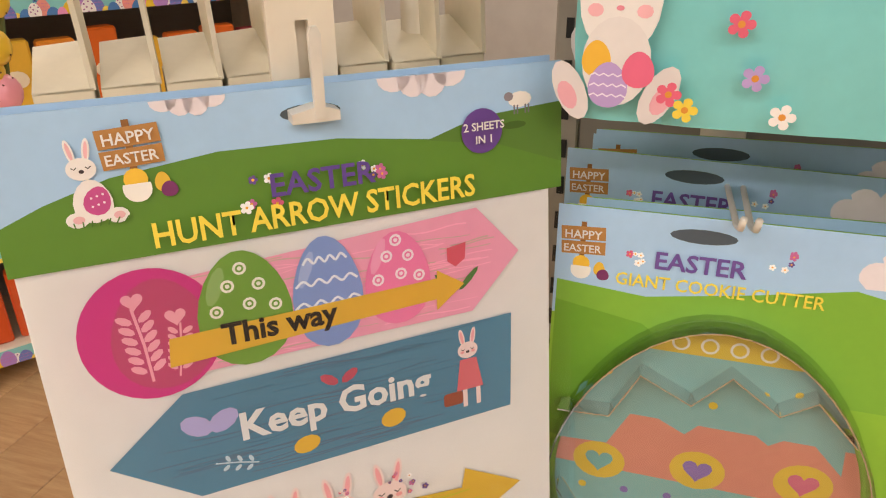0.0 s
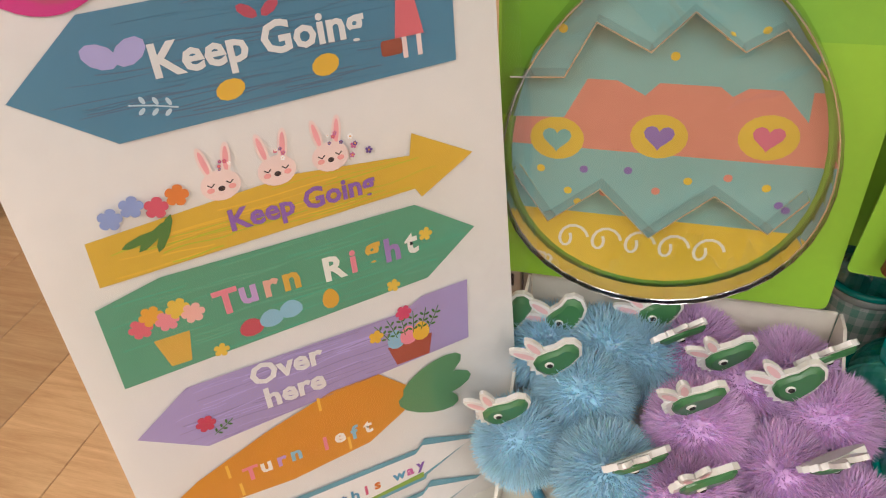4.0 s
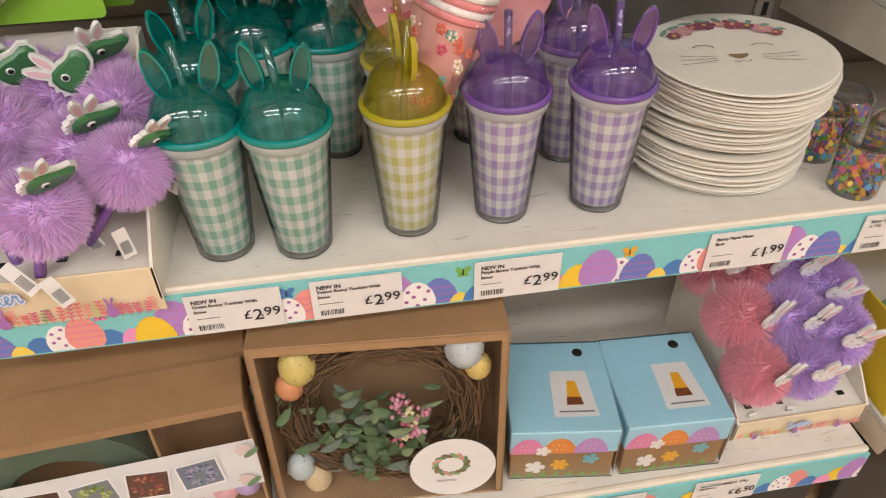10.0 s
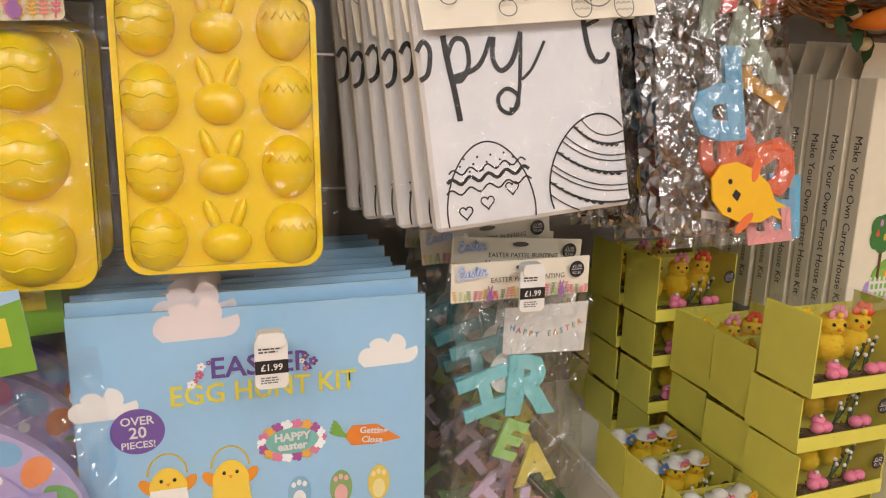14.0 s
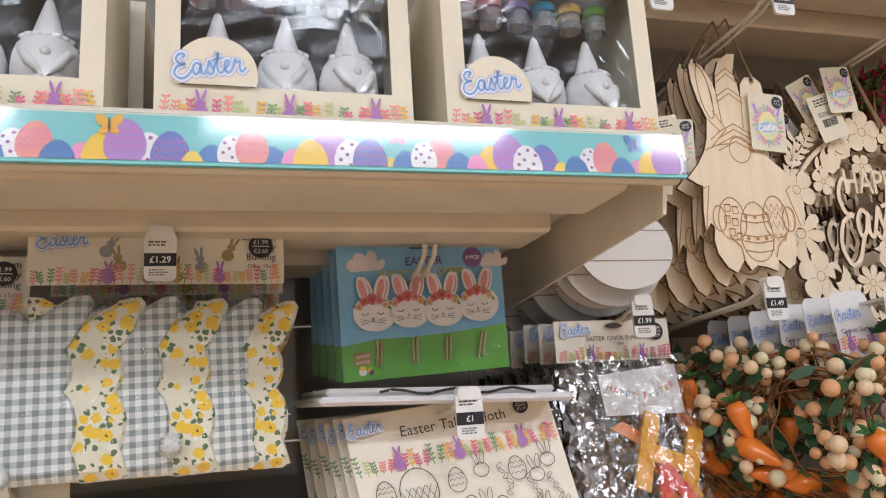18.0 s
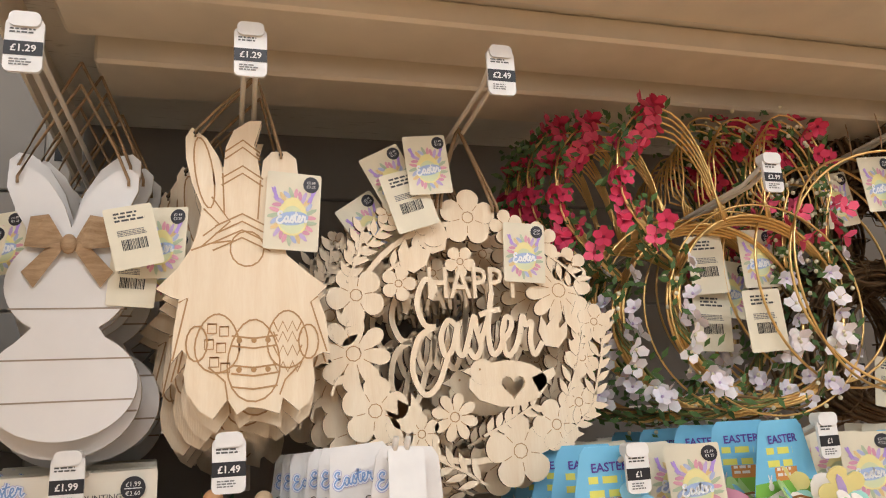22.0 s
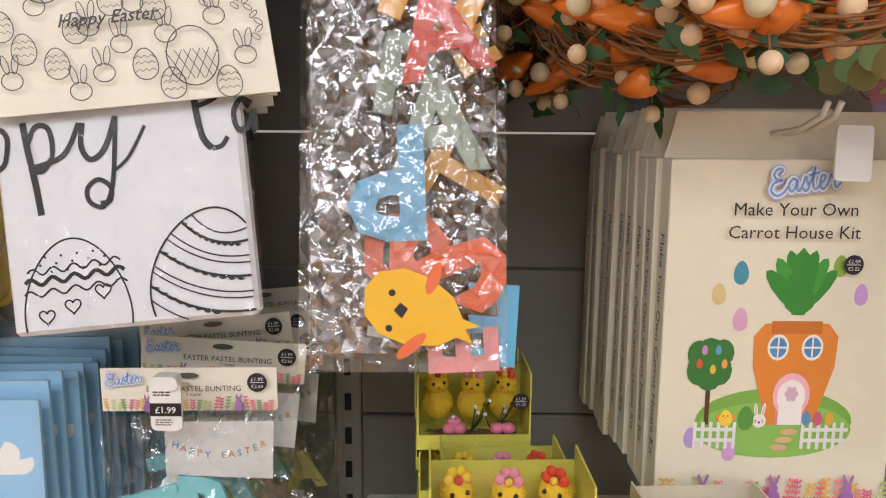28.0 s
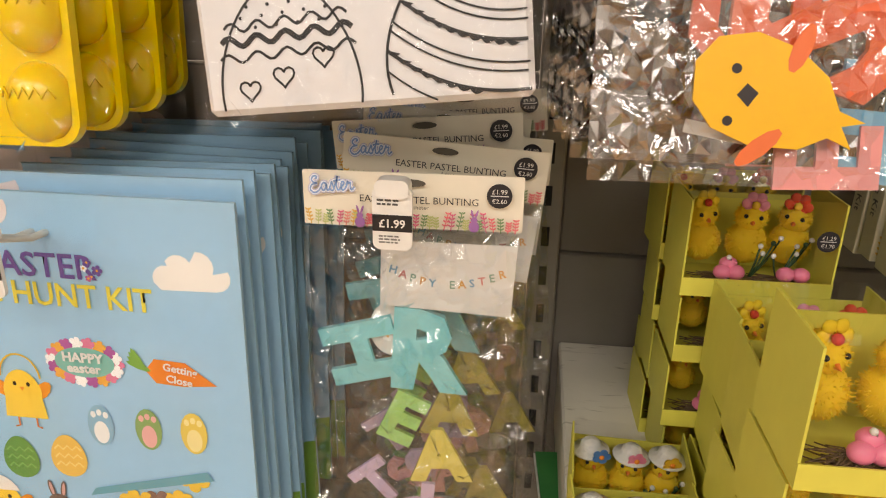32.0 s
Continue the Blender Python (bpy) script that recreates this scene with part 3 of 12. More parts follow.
def price_label(parent, x, z, price, name="", h=0.045, w=0.08, save="", y=-0.003):
    """A white paper shelf-edge ticket with its price."""
    g = Shape(M_CARD)
    g.box(x - w / 2, x + w / 2, y - 0.0012, y, z - h / 2, z + h / 2)
    g.y = y - 0.0014
    barcode(g, x - w * 0.42, z - h * 0.4, w * 0.26, h * 0.14, int(x * 1000) % 97)
    text_bars(g, x - w * 0.42, z - h * 0.1, w * 0.3, 1, 0.0009, ink("555555"), int(x * 777) % 91)
    p = part("price_label", g, parent)
    k = ink("26252a")
    pounds, _, pence = price.partition(".")
    yy = y - 0.0022
    letters("£", x + w * (0.165 if pence else 0.3), z - h * 0.1, h * 0.32, k, p, yy, "RIGHT", bold=0.006)
    letters(pounds, x + w * (0.175 if pence else 0.31), z - h * 0.12, h * 0.4, k, p, yy, "LEFT", bold=0.01)
    if pence:
        letters("." + pence, x + w * (0.175 + 0.075 * len(pounds)), z - h * 0.07, h * 0.33, k, p, yy, "LEFT", bold=0.008)
    if name:
        rows = name.split("/")
        for i, r in enumerate(rows):
            letters(r, x - w * 0.43, z + h * (0.36 - 0.125 * i), h * (0.13 if r == "NEW IN" else 0.105), k, p, yy, "LEFT", bold=0.03)
    if save:
        letters(save, x + w * 0.12, z + h * 0.33, h * 0.17, k, p, yy)
    return p


def shelf(name_label, x0, x1, y0, z, tickets=(), depth=BACK, strip=True, phase=0.0, lip=0.05, under=True, th=0.028, tilt=0.0):
    """A metal shelf on brackets with a ticket strip along its front edge."""
    t = thing("shelf", name_label, "shelf", ((x0 + x1) / 2, y0, z), group="shelves of the wall unit")
    w = (x1 - x0) / 2
    g = Shape(M_SHELFW)
    g.box(-w, w, 0.006, depth - y0 - 0.003, -0.012, 0, b=0.002)
    part("deck", g, t)
    g = Shape(M_SHELF)
    g.box(-w, w, 0.0, 0.008, -th - lip * 0.2, 0.002, b=0.002)
    if under:
        for i, (a, b, d) in enumerate(((0.03, 0.10, 0.03), (0.13, 0.2, 0.036), (0.23, 0.3, 0.042))):
            r = Shape(M_SHELF)
            r.box(-w + 0.02 + i * 0.015, w - 0.02 - i * 0.015, a, b, -d, -0.0125, b=0.003)
            part("rib", r, t)
    part("front_rail", g, t)
    for sx in (-1, 1):
        g = Shape(M_SHELF)
        xx = sx * (w - 0.0025)
        pts = [(0.012, -0.0125), (0.02, -0.05), (depth - y0 - 0.006, -0.085), (depth - y0 - 0.006, -0.0125)]
        g.add([(xx + e, y, zz) for e in (-0.0015, 0.0015) for y, zz in pts], [(0, 1, 2, 3), (7, 6, 5, 4), (0, 4, 5, 1), (1, 5, 6, 2), (2, 6, 7, 3), (3, 7, 4, 0)])
        part("bracket", g, t)
    if strip:
        g = Shape(ink("86cfd0"))
        g.box(-w, w, -0.003, -0.0002, -lip - 0.002, -0.004)
        g.y = -0.0031
        egg_border(g, -w + 0.001, w - 0.001, -lip, -0.006, phase)
        sp = part("ticket_strip", g, t, "teal ticket strip printed with Easter eggs", pose(0, 0, 0, -tilt, 0, 0))
        if tilt:
            g = Shape(film("strip_cover", (1, 1, 1), 0.035, 0.09, 3, 0.03))
            g.box(-w, w, -0.0053, -0.0049, -lip - 0.001, -0.004)
            part("strip_cover", g, sp, "clear plastic strip cover").visible_shadow = False
    for tk in tickets:
        price_label(t, tk[0] - (x0 + x1) / 2, -lip / 2 - 0.002, tk[1], tk[2] if len(tk) > 2 else "", save=tk[3] if len(tk) > 3 else "", y=-0.0045)
    return t


NEWIN = "NEW IN/%s Bunny Tumbler With/Straw"
shelf("cream metal shelf with scuffed top and egg-print edge", 0.0, 1.0, 0.0, 0.55,
      ((0.069, "1.49", "Easter Pom Pom Dinosaur Pens"), (0.316, "2.99", NEWIN % "Green"), (0.421, "2.99", NEWIN % "Yellow"), (0.566, "2.99", NEWIN % "Purple"),
       (0.788, "1.99", "Bunny Paper Plates/8pcs"), (0.944, "1.49", "Easter Confetti/in Tub")))
shelf("deep cream base shelf near the floor with egg-print edge", 0.0, 1.0, -0.06, 0.225,
      ((0.395, "14.99", "Make Your Own Easter Wreath/Kit"), (0.68, "6.50", "Pack of Three Easter/Gift Boxes", "SAVE 49p"), (0.82, "6.50", "Pack of Three Easter/Gift Boxes", "SAVE 49p")), phase=0.04, under=False)
shelf("cream metal top shelf with egg-print edge", 0.0, 1.016, -0.045, 1.53, (), phase=0.02, lip=0.031, tilt=6.0)
shelf("cream metal shelf stacked with yellow chick boxes", JOIN + 0.02, 2.02, 0.028, 0.81, ((1.112, "1", "Chenille Chicks"), (1.25, "1.29", "Chenille Nest Chicks"), (1.5, "1")), phase=0.05)
shelf("cream metal shelf of table covers", JOIN + 0.02, 2.02, 0.02, 0.655, ((1.105, "1", "Easter Activity Mats"), (1.4, "1")), phase=0.07)
shelf("cream metal shelf with paper bags", JOIN + 0.02, 2.02, 0.01, 0.475, ((1.08, "1", "Easter Paper Craft"), (1.4, "1.99")), phase=0.03)
shelf("deep cream base shelf near the floor", JOIN + 0.02, 2.02, -0.06, 0.225, (), phase=0.09, under=False)
shelf("cream metal top shelf with egg-print edge", JOIN + 0.02, 2.02, -0.026, 1.81, (), phase=0.06, lip=0.038, tilt=6.0)
for x0, x1 in ((0.0, 1.0), (JOIN + 0.02, 2.02)):
    g = Shape(M_KICK)
    g.box(x0, x1, -0.02, 0.0, 0.0, 0.168, b=0.002)
    solid("kick_plate", g, "dark recessed kick plate under the base shelf", "kick plate")

# planks of the floor that come into view
g0 = Shape(M_OAK)
g0.box(-0.0925, 0.0925, -0.594, 0.594, -0.01, 0.0, b=0.0016)
plank = g0.mesh("plank")
for i in range(-9, 8):
    for j in range(-1, 3):
        ob = new("plank", plank)
        ob.location = (0.187 * i, 1.19 * j + (i % 3) * 0.4 - 0.4, 0)
        ob.parent = floor
rest = Shape(M_OAK)
for i in range(-24, 27):
    for j in range(-4, 5):
        if -10 < i < 8 and -2 < j < 3:
            continue
        cx, cy = 0.187 * i, 1.19 * j + (i % 3) * 0.4 - 0.4
        x0, x1, y0, y1 = max(cx - 0.0925, -4.49), min(cx + 0.0925, 4.99), max(cy - 0.594, -3.49), min(cy + 0.594, 4.49)
        if x1 - x0 > 0.01 and y1 - y0 > 0.01:
            rest.box(x0, x1, y0, y1, -0.01, 0.0, b=0.0016)
fr = part("planking", rest, floor, "oak planks of the far floor")
fr["kind"] = "stuff"

# pieces used again and again
def hook(x, z, y0, price="", back=BACK, lines=("", ""), drop=0.012, wide=0.0, tagw=0.025):
    """A wire peg hook that runs out from the back panel, with a white ticket hung on its tip."""
    t = thing("peg_hook", "ivory wire peg hook with a white price ticket on its tip", "hook", (x, y0, z), group="peg hooks with tickets")
    L, tagw = back - y0, tagw * 0.84
    for s in (-1, 1):
        g = Shape(M_WIRE)
        g.tube([(s * 0.007, L, -0.03), (s * 0.006, L * 0.6, -0.012), (s * 0.004, 0.03, 0.0), (s * 0.004, 0.006, 0.008), (s * 0.004, 0, 0.016)], 0.0021, 6)
        part("wire", g, t)
    g = Shape(M_WIRE)
    g.box(-0.02, 0.02, L - 0.004, L, -0.045, -0.005, b=0.001)
    part("hook_plate", g, t)
    if price:
        h = tagw * 1.45
        g = Shape(M_WHITE)
        g.prism(rect(-tagw / 2, -h, tagw / 2, 0.004, 0.004), -0.004, -0.0015)
        g.flat(rect(-tagw / 2, -h * 0.66, tagw / 2, -h * 0.36), ink("1d1d22"), -0.0043)
        g.y = -0.0043
        text_bars(g, -tagw * 0.38, -h * 0.12, tagw * 0.7, 2, 0.0011, ink("555555"), int(x * 991) % 83)
        text_bars(g, -tagw * 0.34, -h * 0.76, tagw * 0.6, 3, 0.0009, ink("777777"), int(x * 613) % 83)
        g.prism(rect(-0.009, -0.002, 0.009, 0.008, 0.004), -0.006, 0.004)
        p = part("ticket", g, t, "white plastic ticket with a black price band", m=pose(0, 0, 0.01, 0, 0, 0))
        letters("£" + price, 0, -h * 0.51, tagw * 0.3, M_CARD, p, -0.0048, bold=0.02)
    return t


def round_price(g, x, z, r, parent, a="£1.99", b="€2.60", y=None):
    g.flat(oval(x, z, r, r, 20), ink("22222a"))
    yy = (g.y if y is None else y) - 0.0003
    letters(a, x, z + r * 0.35, r * 0.55, M_CARD, parent, yy)
    letters(b, x, z - r * 0.4, r * 0.5, M_CARD, parent, yy)
    g.flat(rect(x - r * 0.7, z - 0.04 * r, x + r * 0.7, z + 0.04 * r), ink("dddddd"))


SCRIPT = (((-1.2, 0.36), (-1.08, 0.48), (-1.3, 0.54), (-1.5, 0.34), (-1.36, 0.13), (-1.1, 0.1)), ((-1.12, 0.1), (-1.5, 0.0), (-1.66, -0.28), (-1.42, -0.5), (-1.1, -0.42), (-0.86, -0.18)),
          ((-0.45, 0.02), (-0.64, 0.1), (-0.82, -0.12), (-0.74, -0.38), (-0.56, -0.28), (-0.42, 0.04), (-0.46, -0.28), (-0.32, -0.38), (-0.15, -0.1)), ((-0.15, -0.1), (-0.02, 0.16), (0.02, -0.05), (0.1, -0.28), (-0.05, -0.42), (-0.2, -0.3)),
          ((0.1, -0.2), (0.3, 0.12), (0.43, 0.5)), ((0.43, 0.5), (0.3, 0.0), (0.34, -0.35), (0.5, -0.35), (0.62, -0.2)), ((0.1, 0.17), (0.35, 0.22), (0.62, 0.25)),
          ((0.62, -0.2), (0.82, -0.05), (0.86, 0.1), (0.72, 0.12), (0.62, -0.15), (0.72, -0.4), (0.92, -0.3), (1.05, -0.1)), ((1.05, -0.1), (1.15, 0.16), (1.2, 0.02), (1.36, 0.06), (1.3, -0.2), (1.38, -0.4), (1.6, -0.22)))


def smooth_path(pts, n=4):
    """Points along a soft curve through pts."""
    out = []
    for i in range(len(pts) - 1):
        p0, p1, p2, p3 = pts[max(i - 1, 0)], pts[i], pts[i + 1], pts[min(i + 2, len(pts) - 1)]
        for k in range(n):
            f = k / n
            out.append(tuple(0.5 * (2 * b + (c - a) * f + (2 * a - 5 * b + 4 * c - d) * f * f + (3 * b - a - 3 * c + d) * f ** 3) for a, b, c, d in zip(p0, p1, p2, p3)))
    return out + [pts[-1]]


def script_mesh(col, wd):
    key = ("script", col, wd)
    if key not in LETTERS:
        q = Shape(ink(col))
        for pts in SCRIPT:
            line(q, smooth_path(pts), wd, None, 0.0)
        LETTERS[key] = q.mesh("script_word")
    return LETTERS[key]


def script_easter(g, x, z, s, parent, y, turn=6):
    """The blue script word that heads many of the packs."""
    for col, wd, dy in (("b9b6dc", 0.36, 0.0001), ("e9eef8", 0.27, 0.0002), ("86a9de", 0.11, 0.0003)):
        ob = new("script_word", script_mesh(col, wd))
        ob.parent = parent
        ob.matrix_local = pose(x, y - dy, z, 0, -turn, 0) @ Matrix.Diagonal((s * 0.8, 1, s * 0.95, 1))
    g.flat(moved(oval(0, 0, s * 0.22, s * 0.06, 8, 40), x - s * 1.2, z + s * 0.36), ink("8d7fd0"))
    g.flat(moved(oval(0, 0, s * 0.2, s * 0.06, 8, -20), x - s * 1.25, z + s * 0.2), ink("7fb0e8"))


def small_bits(g, x, z, s, seed=3):
    """A sprinkle of little printed flowers."""
    rng = random.Random(seed)
    for k in range(5):
        a, b = rng.uniform(-1, 1) * s, rng.uniform(-1, 1) * s
        c = rng.choice(("6a4f9a", "ffffff", "d85f86", "c76aa0", "ffffff"))
        g.flat(flower_pts(x + a, z + b, s * rng.uniform(0.22, 0.4), 5, 0.4), ink(c))
        g.flat(oval(x + a, z + b, s * 0.09, s * 0.09, 6), ink("f0b03c"))


def happy_sign(g, x, z, s, parent, y):
    """A wooden signpost print with its two words, a chick in an egg and a nest."""
    wd = ink("b98445")
    g.flat(rect(x - s * 0.05, z - s * 0.5, x + s * 0.05, z + s * 0.46), ink("8f5f2c"))
    g.flat([(x - s * 0.42, z + s * 0.06), (x + s * 0.44, z + s * 0.1), (x + s * 0.42, z + s * 0.38), (x - s * 0.44, z + s * 0.34)], wd)
    g.flat([(x - s * 0.4, z - s * 0.24), (x + s * 0.45, z - s * 0.2), (x + s * 0.44, z + s * 0.07), (x - s * 0.42, z + s * 0.03)], wd)
    letters("HAPPY", x, z + s * 0.215, s * 0.24, M_CARD, parent, y - 0.0008, turn=2, bold=0.015)
    letters("EASTER", x, z - s * 0.08, s * 0.22, M_CARD, parent, y - 0.0008, turn=2, bold=0.015)
    g.flat(oval(x, z - s * 0.42, s * 0.17, s * 0.17, 14), ink("f6c63f"))
    g.flat(clipz(egg(x, z - s * 0.52, s * 0.2, s * 0.24), z - s * 0.9, z - s * 0.48), ink("f4f1ea"))
    g.flat(egg(x + s * 0.36, z - s * 0.5, s * 0.11, s * 0.15), ink("e3b93c"))
    g.flat(egg(x + s * 0.44, z - s * 0.62, s * 0.12, s * 0.12), ink("7a2f66"))


def rabbit(g, x, z, s, body="f3dbd6", inner="f3a9ae", turn=0, blush=True):
    """A drawn rabbit's head."""
    for sg in (-1, 1):
        g.flat(moved(oval(0, 0, s * 0.15, s * 0.5, 14, sg * -10), x + sg * s * 0.3, z + s * 0.72), ink(body))
        g.flat(moved(oval(0, 0, s * 0.08, s * 0.38, 12, sg * -10), x + sg * s * 0.3, z + s * 0.72), ink(inner))
    g.flat(oval(x, z, s * 0.56, s * 0.46, 20), ink(body))
    if blush:
        for sg in (-1, 1):
            g.flat(oval(x + sg * s * 0.3, z - s * 0.1, s * 0.11, s * 0.08, 10), ink("f2a7a5"))
    for sg in (-1, 1):
        line(g, [(x + sg * s * 0.26 - 0.1 * s, z + s * 0.08), (x + sg * s * 0.26, z + s * 0.0), (x + sg * s * 0.26 + 0.1 * s, z + s * 0.08)], s * 0.04, ink("3a2f33"))
    g.flat(oval(x, z - s * 0.1, s * 0.1, s * 0.08, 10), ink("3f3236"))


def chick(g, x, z, s, shell=""):
    """A drawn chick."""
    y1, o1 = ink("f8d34a"), ink("f0992f")
    for sg in (-1, 1):
        g.flat(moved(oval(0, 0, s * 0.3, s * 0.16, 10, sg * 50), x + sg * s * 0.52, z), o1)
    g.flat(egg(x, z, s * 0.48, s * 0.52), y1)
    if shell:
        g.flat(clipz(egg(x, z, s * 0.49, s * 0.53), z - s, z - s * 0.12), ink(shell))
    for sg in (-1, 1):
        g.flat(oval(x + sg * s * 0.17, z + s * 0.14, s * 0.05, s * 0.06, 8), ink("33271f"))
    g.flat([(x - s * 0.07, z + s * 0.06), (x + s * 0.07, z + s * 0.06), (x, z - s * 0.05)], o1)


def sprig(g, x, z, s, turn, col, n=5):
    line(g, moved([(0, 0), (0.02 * s, s * 0.5), (0, s)], x, z, turn), s * 0.035, ink(col))
    for k in range(n):
        for sg in (-1, 1):
            g.flat(moved(oval(sg * s * 0.12, s * (0.2 + 0.8 * k / n), s * 0.1, s * 0.05, 8, sg * 35), x, z, turn), ink(col))


# the end of the unit: sticker pack, boxes behind it, cookie cutters
def arrow_pack():
    t = thing("sticker_pack", "large white hunt arrow sticker card with blue and green header", "sticker pack", (-0.211, -0.046, 1.065), (-6.4, 0, 40.4))
    g = Shape(M_CARD)
    for k in range(3):
        g.box(-0.0085 + k * 0.0015, 0.276 - k * 0.001, 0.0012 + k * 0.0035, 0.0036 + k * 0.0035, -0.66, 0.0 + k * 0.002, b=0.0004)
    part("card", g, t, "white backing cards, one behind another")
    g = Shape(ink("a9cdee"))
    g.prism(rect(-0.0105, -0.0045, 0.283, 0.069), -0.0012, 0.0008)
    g.prism(rect(-0.0085, 0.0, 0.281, 0.0715), 0.008, 0.009)
    g.y = -0.0014
    g.flat([(-0.0105, 0.0185), (0.01, 0.027), (0.04, 0.036), (0.09, 0.042), (0.15, 0.041), (0.21, 0.033), (0.283, 0.011), (0.283, -0.0045), (-0.0105, -0.0045)], ink("5c8a2c"))
    g.flat([(0.19, 0.031), (0.23, 0.043), (0.283, 0.0465), (0.283, 0.004), (0.26, 0.018)], ink("577f2e"))
    g.flat([(0.19, 0.035), (0.24, 0.027), (0.283, 0.011), (0.283, -0.0045), (0.19, -0.0045)], ink("5c8a2c"))
    for cx0, cs in ((0.08, 0.032), (0.198, 0.046)):
        for q in range(4):
            g.flat(clipz(oval(cx0 + cs * (-0.34 + 0.23 * q), 0.0685, cs * 0.2, cs * (0.16, 0.24, 0.26, 0.16)[q], 14), 0.0, 0.0688), ink("e9dfe4"), -0.00155)
    g.flat(oval(0.256, 0.05, 0.0075, 0.0045, 12), ink("f2ede6"))
    g.flat(oval(0.249, 0.052, 0.003, 0.0026, 8), ink("8f8790"))
    for k in (0.252, 0.254, 0.259, 0.261):
        g.flat(rect(k, 0.042, k + 0.001, 0.047), ink("77747c"))
    g.flat(oval(0.252, 0.036, 0.008, 0.0022, 10), ink("44651f"))
    g.flat(oval(0.1375, 0.056, 0.0155, 0.0042, 16), ink("47525a"))
    h = part("header", g, t, "printed header with hills, clouds and a slot")
    g2 = Shape(M_CARD)
    g2.y = -0.0024
    g2.flat(egg(0.0315, 0.0265, 0.0085, 0.0105, 16), ink("efeae6"))
    for fx in (0.0235, 0.041):
        g2.flat(oval(fx, 0.0185, 0.005, 0.0038, 12), ink("efeae6"))
        g2.flat(oval(fx + 0.0006, 0.0185, 0.0026, 0.0019, 10), ink("eab6bc"))
    rabbit(g2, 0.0295, 0.042, 0.0115, "efeae6", "f0b9bf", blush=False)
    g2.flat(egg(0.0335, 0.0265, 0.0058, 0.007, 14, -20), ink("c64f8f"))
    for q in range(6):
        g2.flat(oval(0.031 + 0.0026 * (q % 3), 0.024 + 0.004 * (q // 3) + 0.0007 * (q % 3), 0.0006, 0.0006, 6), ink("f6e4ee"))
    for q in range(7):
        line(g2, [(0.022 + 0.0035 * q, 0.0145), (0.0215 + 0.004 * q, 0.0175)], 0.0006, ink("4c7a26"))
    happy_sign(g2, 0.0515, 0.0475, 0.032, h, g2.y - 0.0012)
    part("printed_rabbit", g2, h, "printed white rabbit by a signpost")
    for nm, x, z, r, sd in (("sheet_count_spot", 0.2312, 0.0353, 0.0125, 0), ("printed_flowers", 0.107, 0.021, 0.009, 4), ("printed_flowers", 0.168, 0.025, 0.008, 9)):
        g3 = Shape(M_CARD)
        g3.y = g2.y - 0.0004
        if sd:
            small_bits(g3, x, z, r, sd)
        else:
            g3.flat(oval(x, z, r, r, 24), ink("65428f"))
        part(nm, g3, h)
    letters("2 SHEETS", 0.2312, 0.0385, 0.0062, M_CARD, h, -0.0062, bold=0.02)
    letters("IN 1", 0.2312, 0.0312, 0.0062, M_CARD, h, -0.0062, bold=0.02)
    letters("EASTER", 0.139, 0.0225, 0.0165, ink("5f4594"), h, -0.0062, bold=0.02)
    letters("HUNT ARROW STICKERS", 0.139, 0.0065, 0.0175, ink("f4dc4f"), h, -0.0062, bold=0.02, squeeze=0.86)

    def arrow(col, pts, grain=True):
        a = Shape(ink(col))
        a.y = -0.0002
        a.flat(pts, ink(col), -0.0004)
        a.y = -0.0005
        if grain:
            xs, zs = [p[0] for p in pts], [p[1] for p in pts]
            rng = random.Random(col)
            c = [min(1.0, v * 0.86 if rng.random() < 0.5 else v * 1.1) for v in (int(col[i:i + 2], 16) / 255 for i in (0, 2, 4))]
            tone = ink("%02x%02x%02x" % tuple(int(v * 255) for v in c))
            tone2 = ink("%02x%02x%02x" % tuple(int(min(1.0, (int(col[i:i + 2], 16) / 255) * (1.08 if c[0] < int(col[:2], 16) / 255 else 0.9)) * 255) for i in (0, 2, 4)))
            for k in range(70):
                z = min(zs) + (max(zs) - min(zs)) * rng.random()
                x0 = min(xs) + (max(xs) - min(xs)) * rng.uniform(0.0, 0.8)
                x1 = x0 + (max(xs) - min(xs)) * rng.uniform(0.1, 0.35)
                d1, d2 = rng.uniform(-0.0015, 0.0015), rng.uniform(-0.002, 0.002)
                path = [(x0 + (x1 - x0) * j / 6, z + d1 * math.sin(j * 0.9) + d2 * j / 6) for j in range(7)]
                l, r0 = stroke(path, rng.uniform(0.0003, 0.0009))
                if all(inside(q, pts) for q in l[::3] + r0[::3]):
                    line(a, path, rng.uniform(0.0003, 0.0009), (tone, tone2)[k % 2], -0.0005 - 0.00001 * (k % 5))
            a.y = -0.0006
        return a
    Y = -0.0022
    # pink arrow with eggs
    a = arrow("f0a3be", [(0.06, -0.073), (0.06, -0.019), (0.227, -0.009), (0.254, -0.04), (0.222, -0.073)])
    a.flat(oval(0.0447, -0.0462, 0.0345, 0.0357, 34), ink("cf2f86"))
    a.flat(egg(0.0495, -0.047, 0.0245, 0.0305, 24), ink("bf4674"))
    for k in (0, 1):
        sprig(a, 0.041 + k * 0.013, -0.072, 0.042 - k * 0.012, 5 - 14 * k, "f0a9bd", 6)
        a.flat(heart(0.0385 + k * 0.0185, -0.0265 - k * 0.012, 0.0105), ink("f0a9bd"))
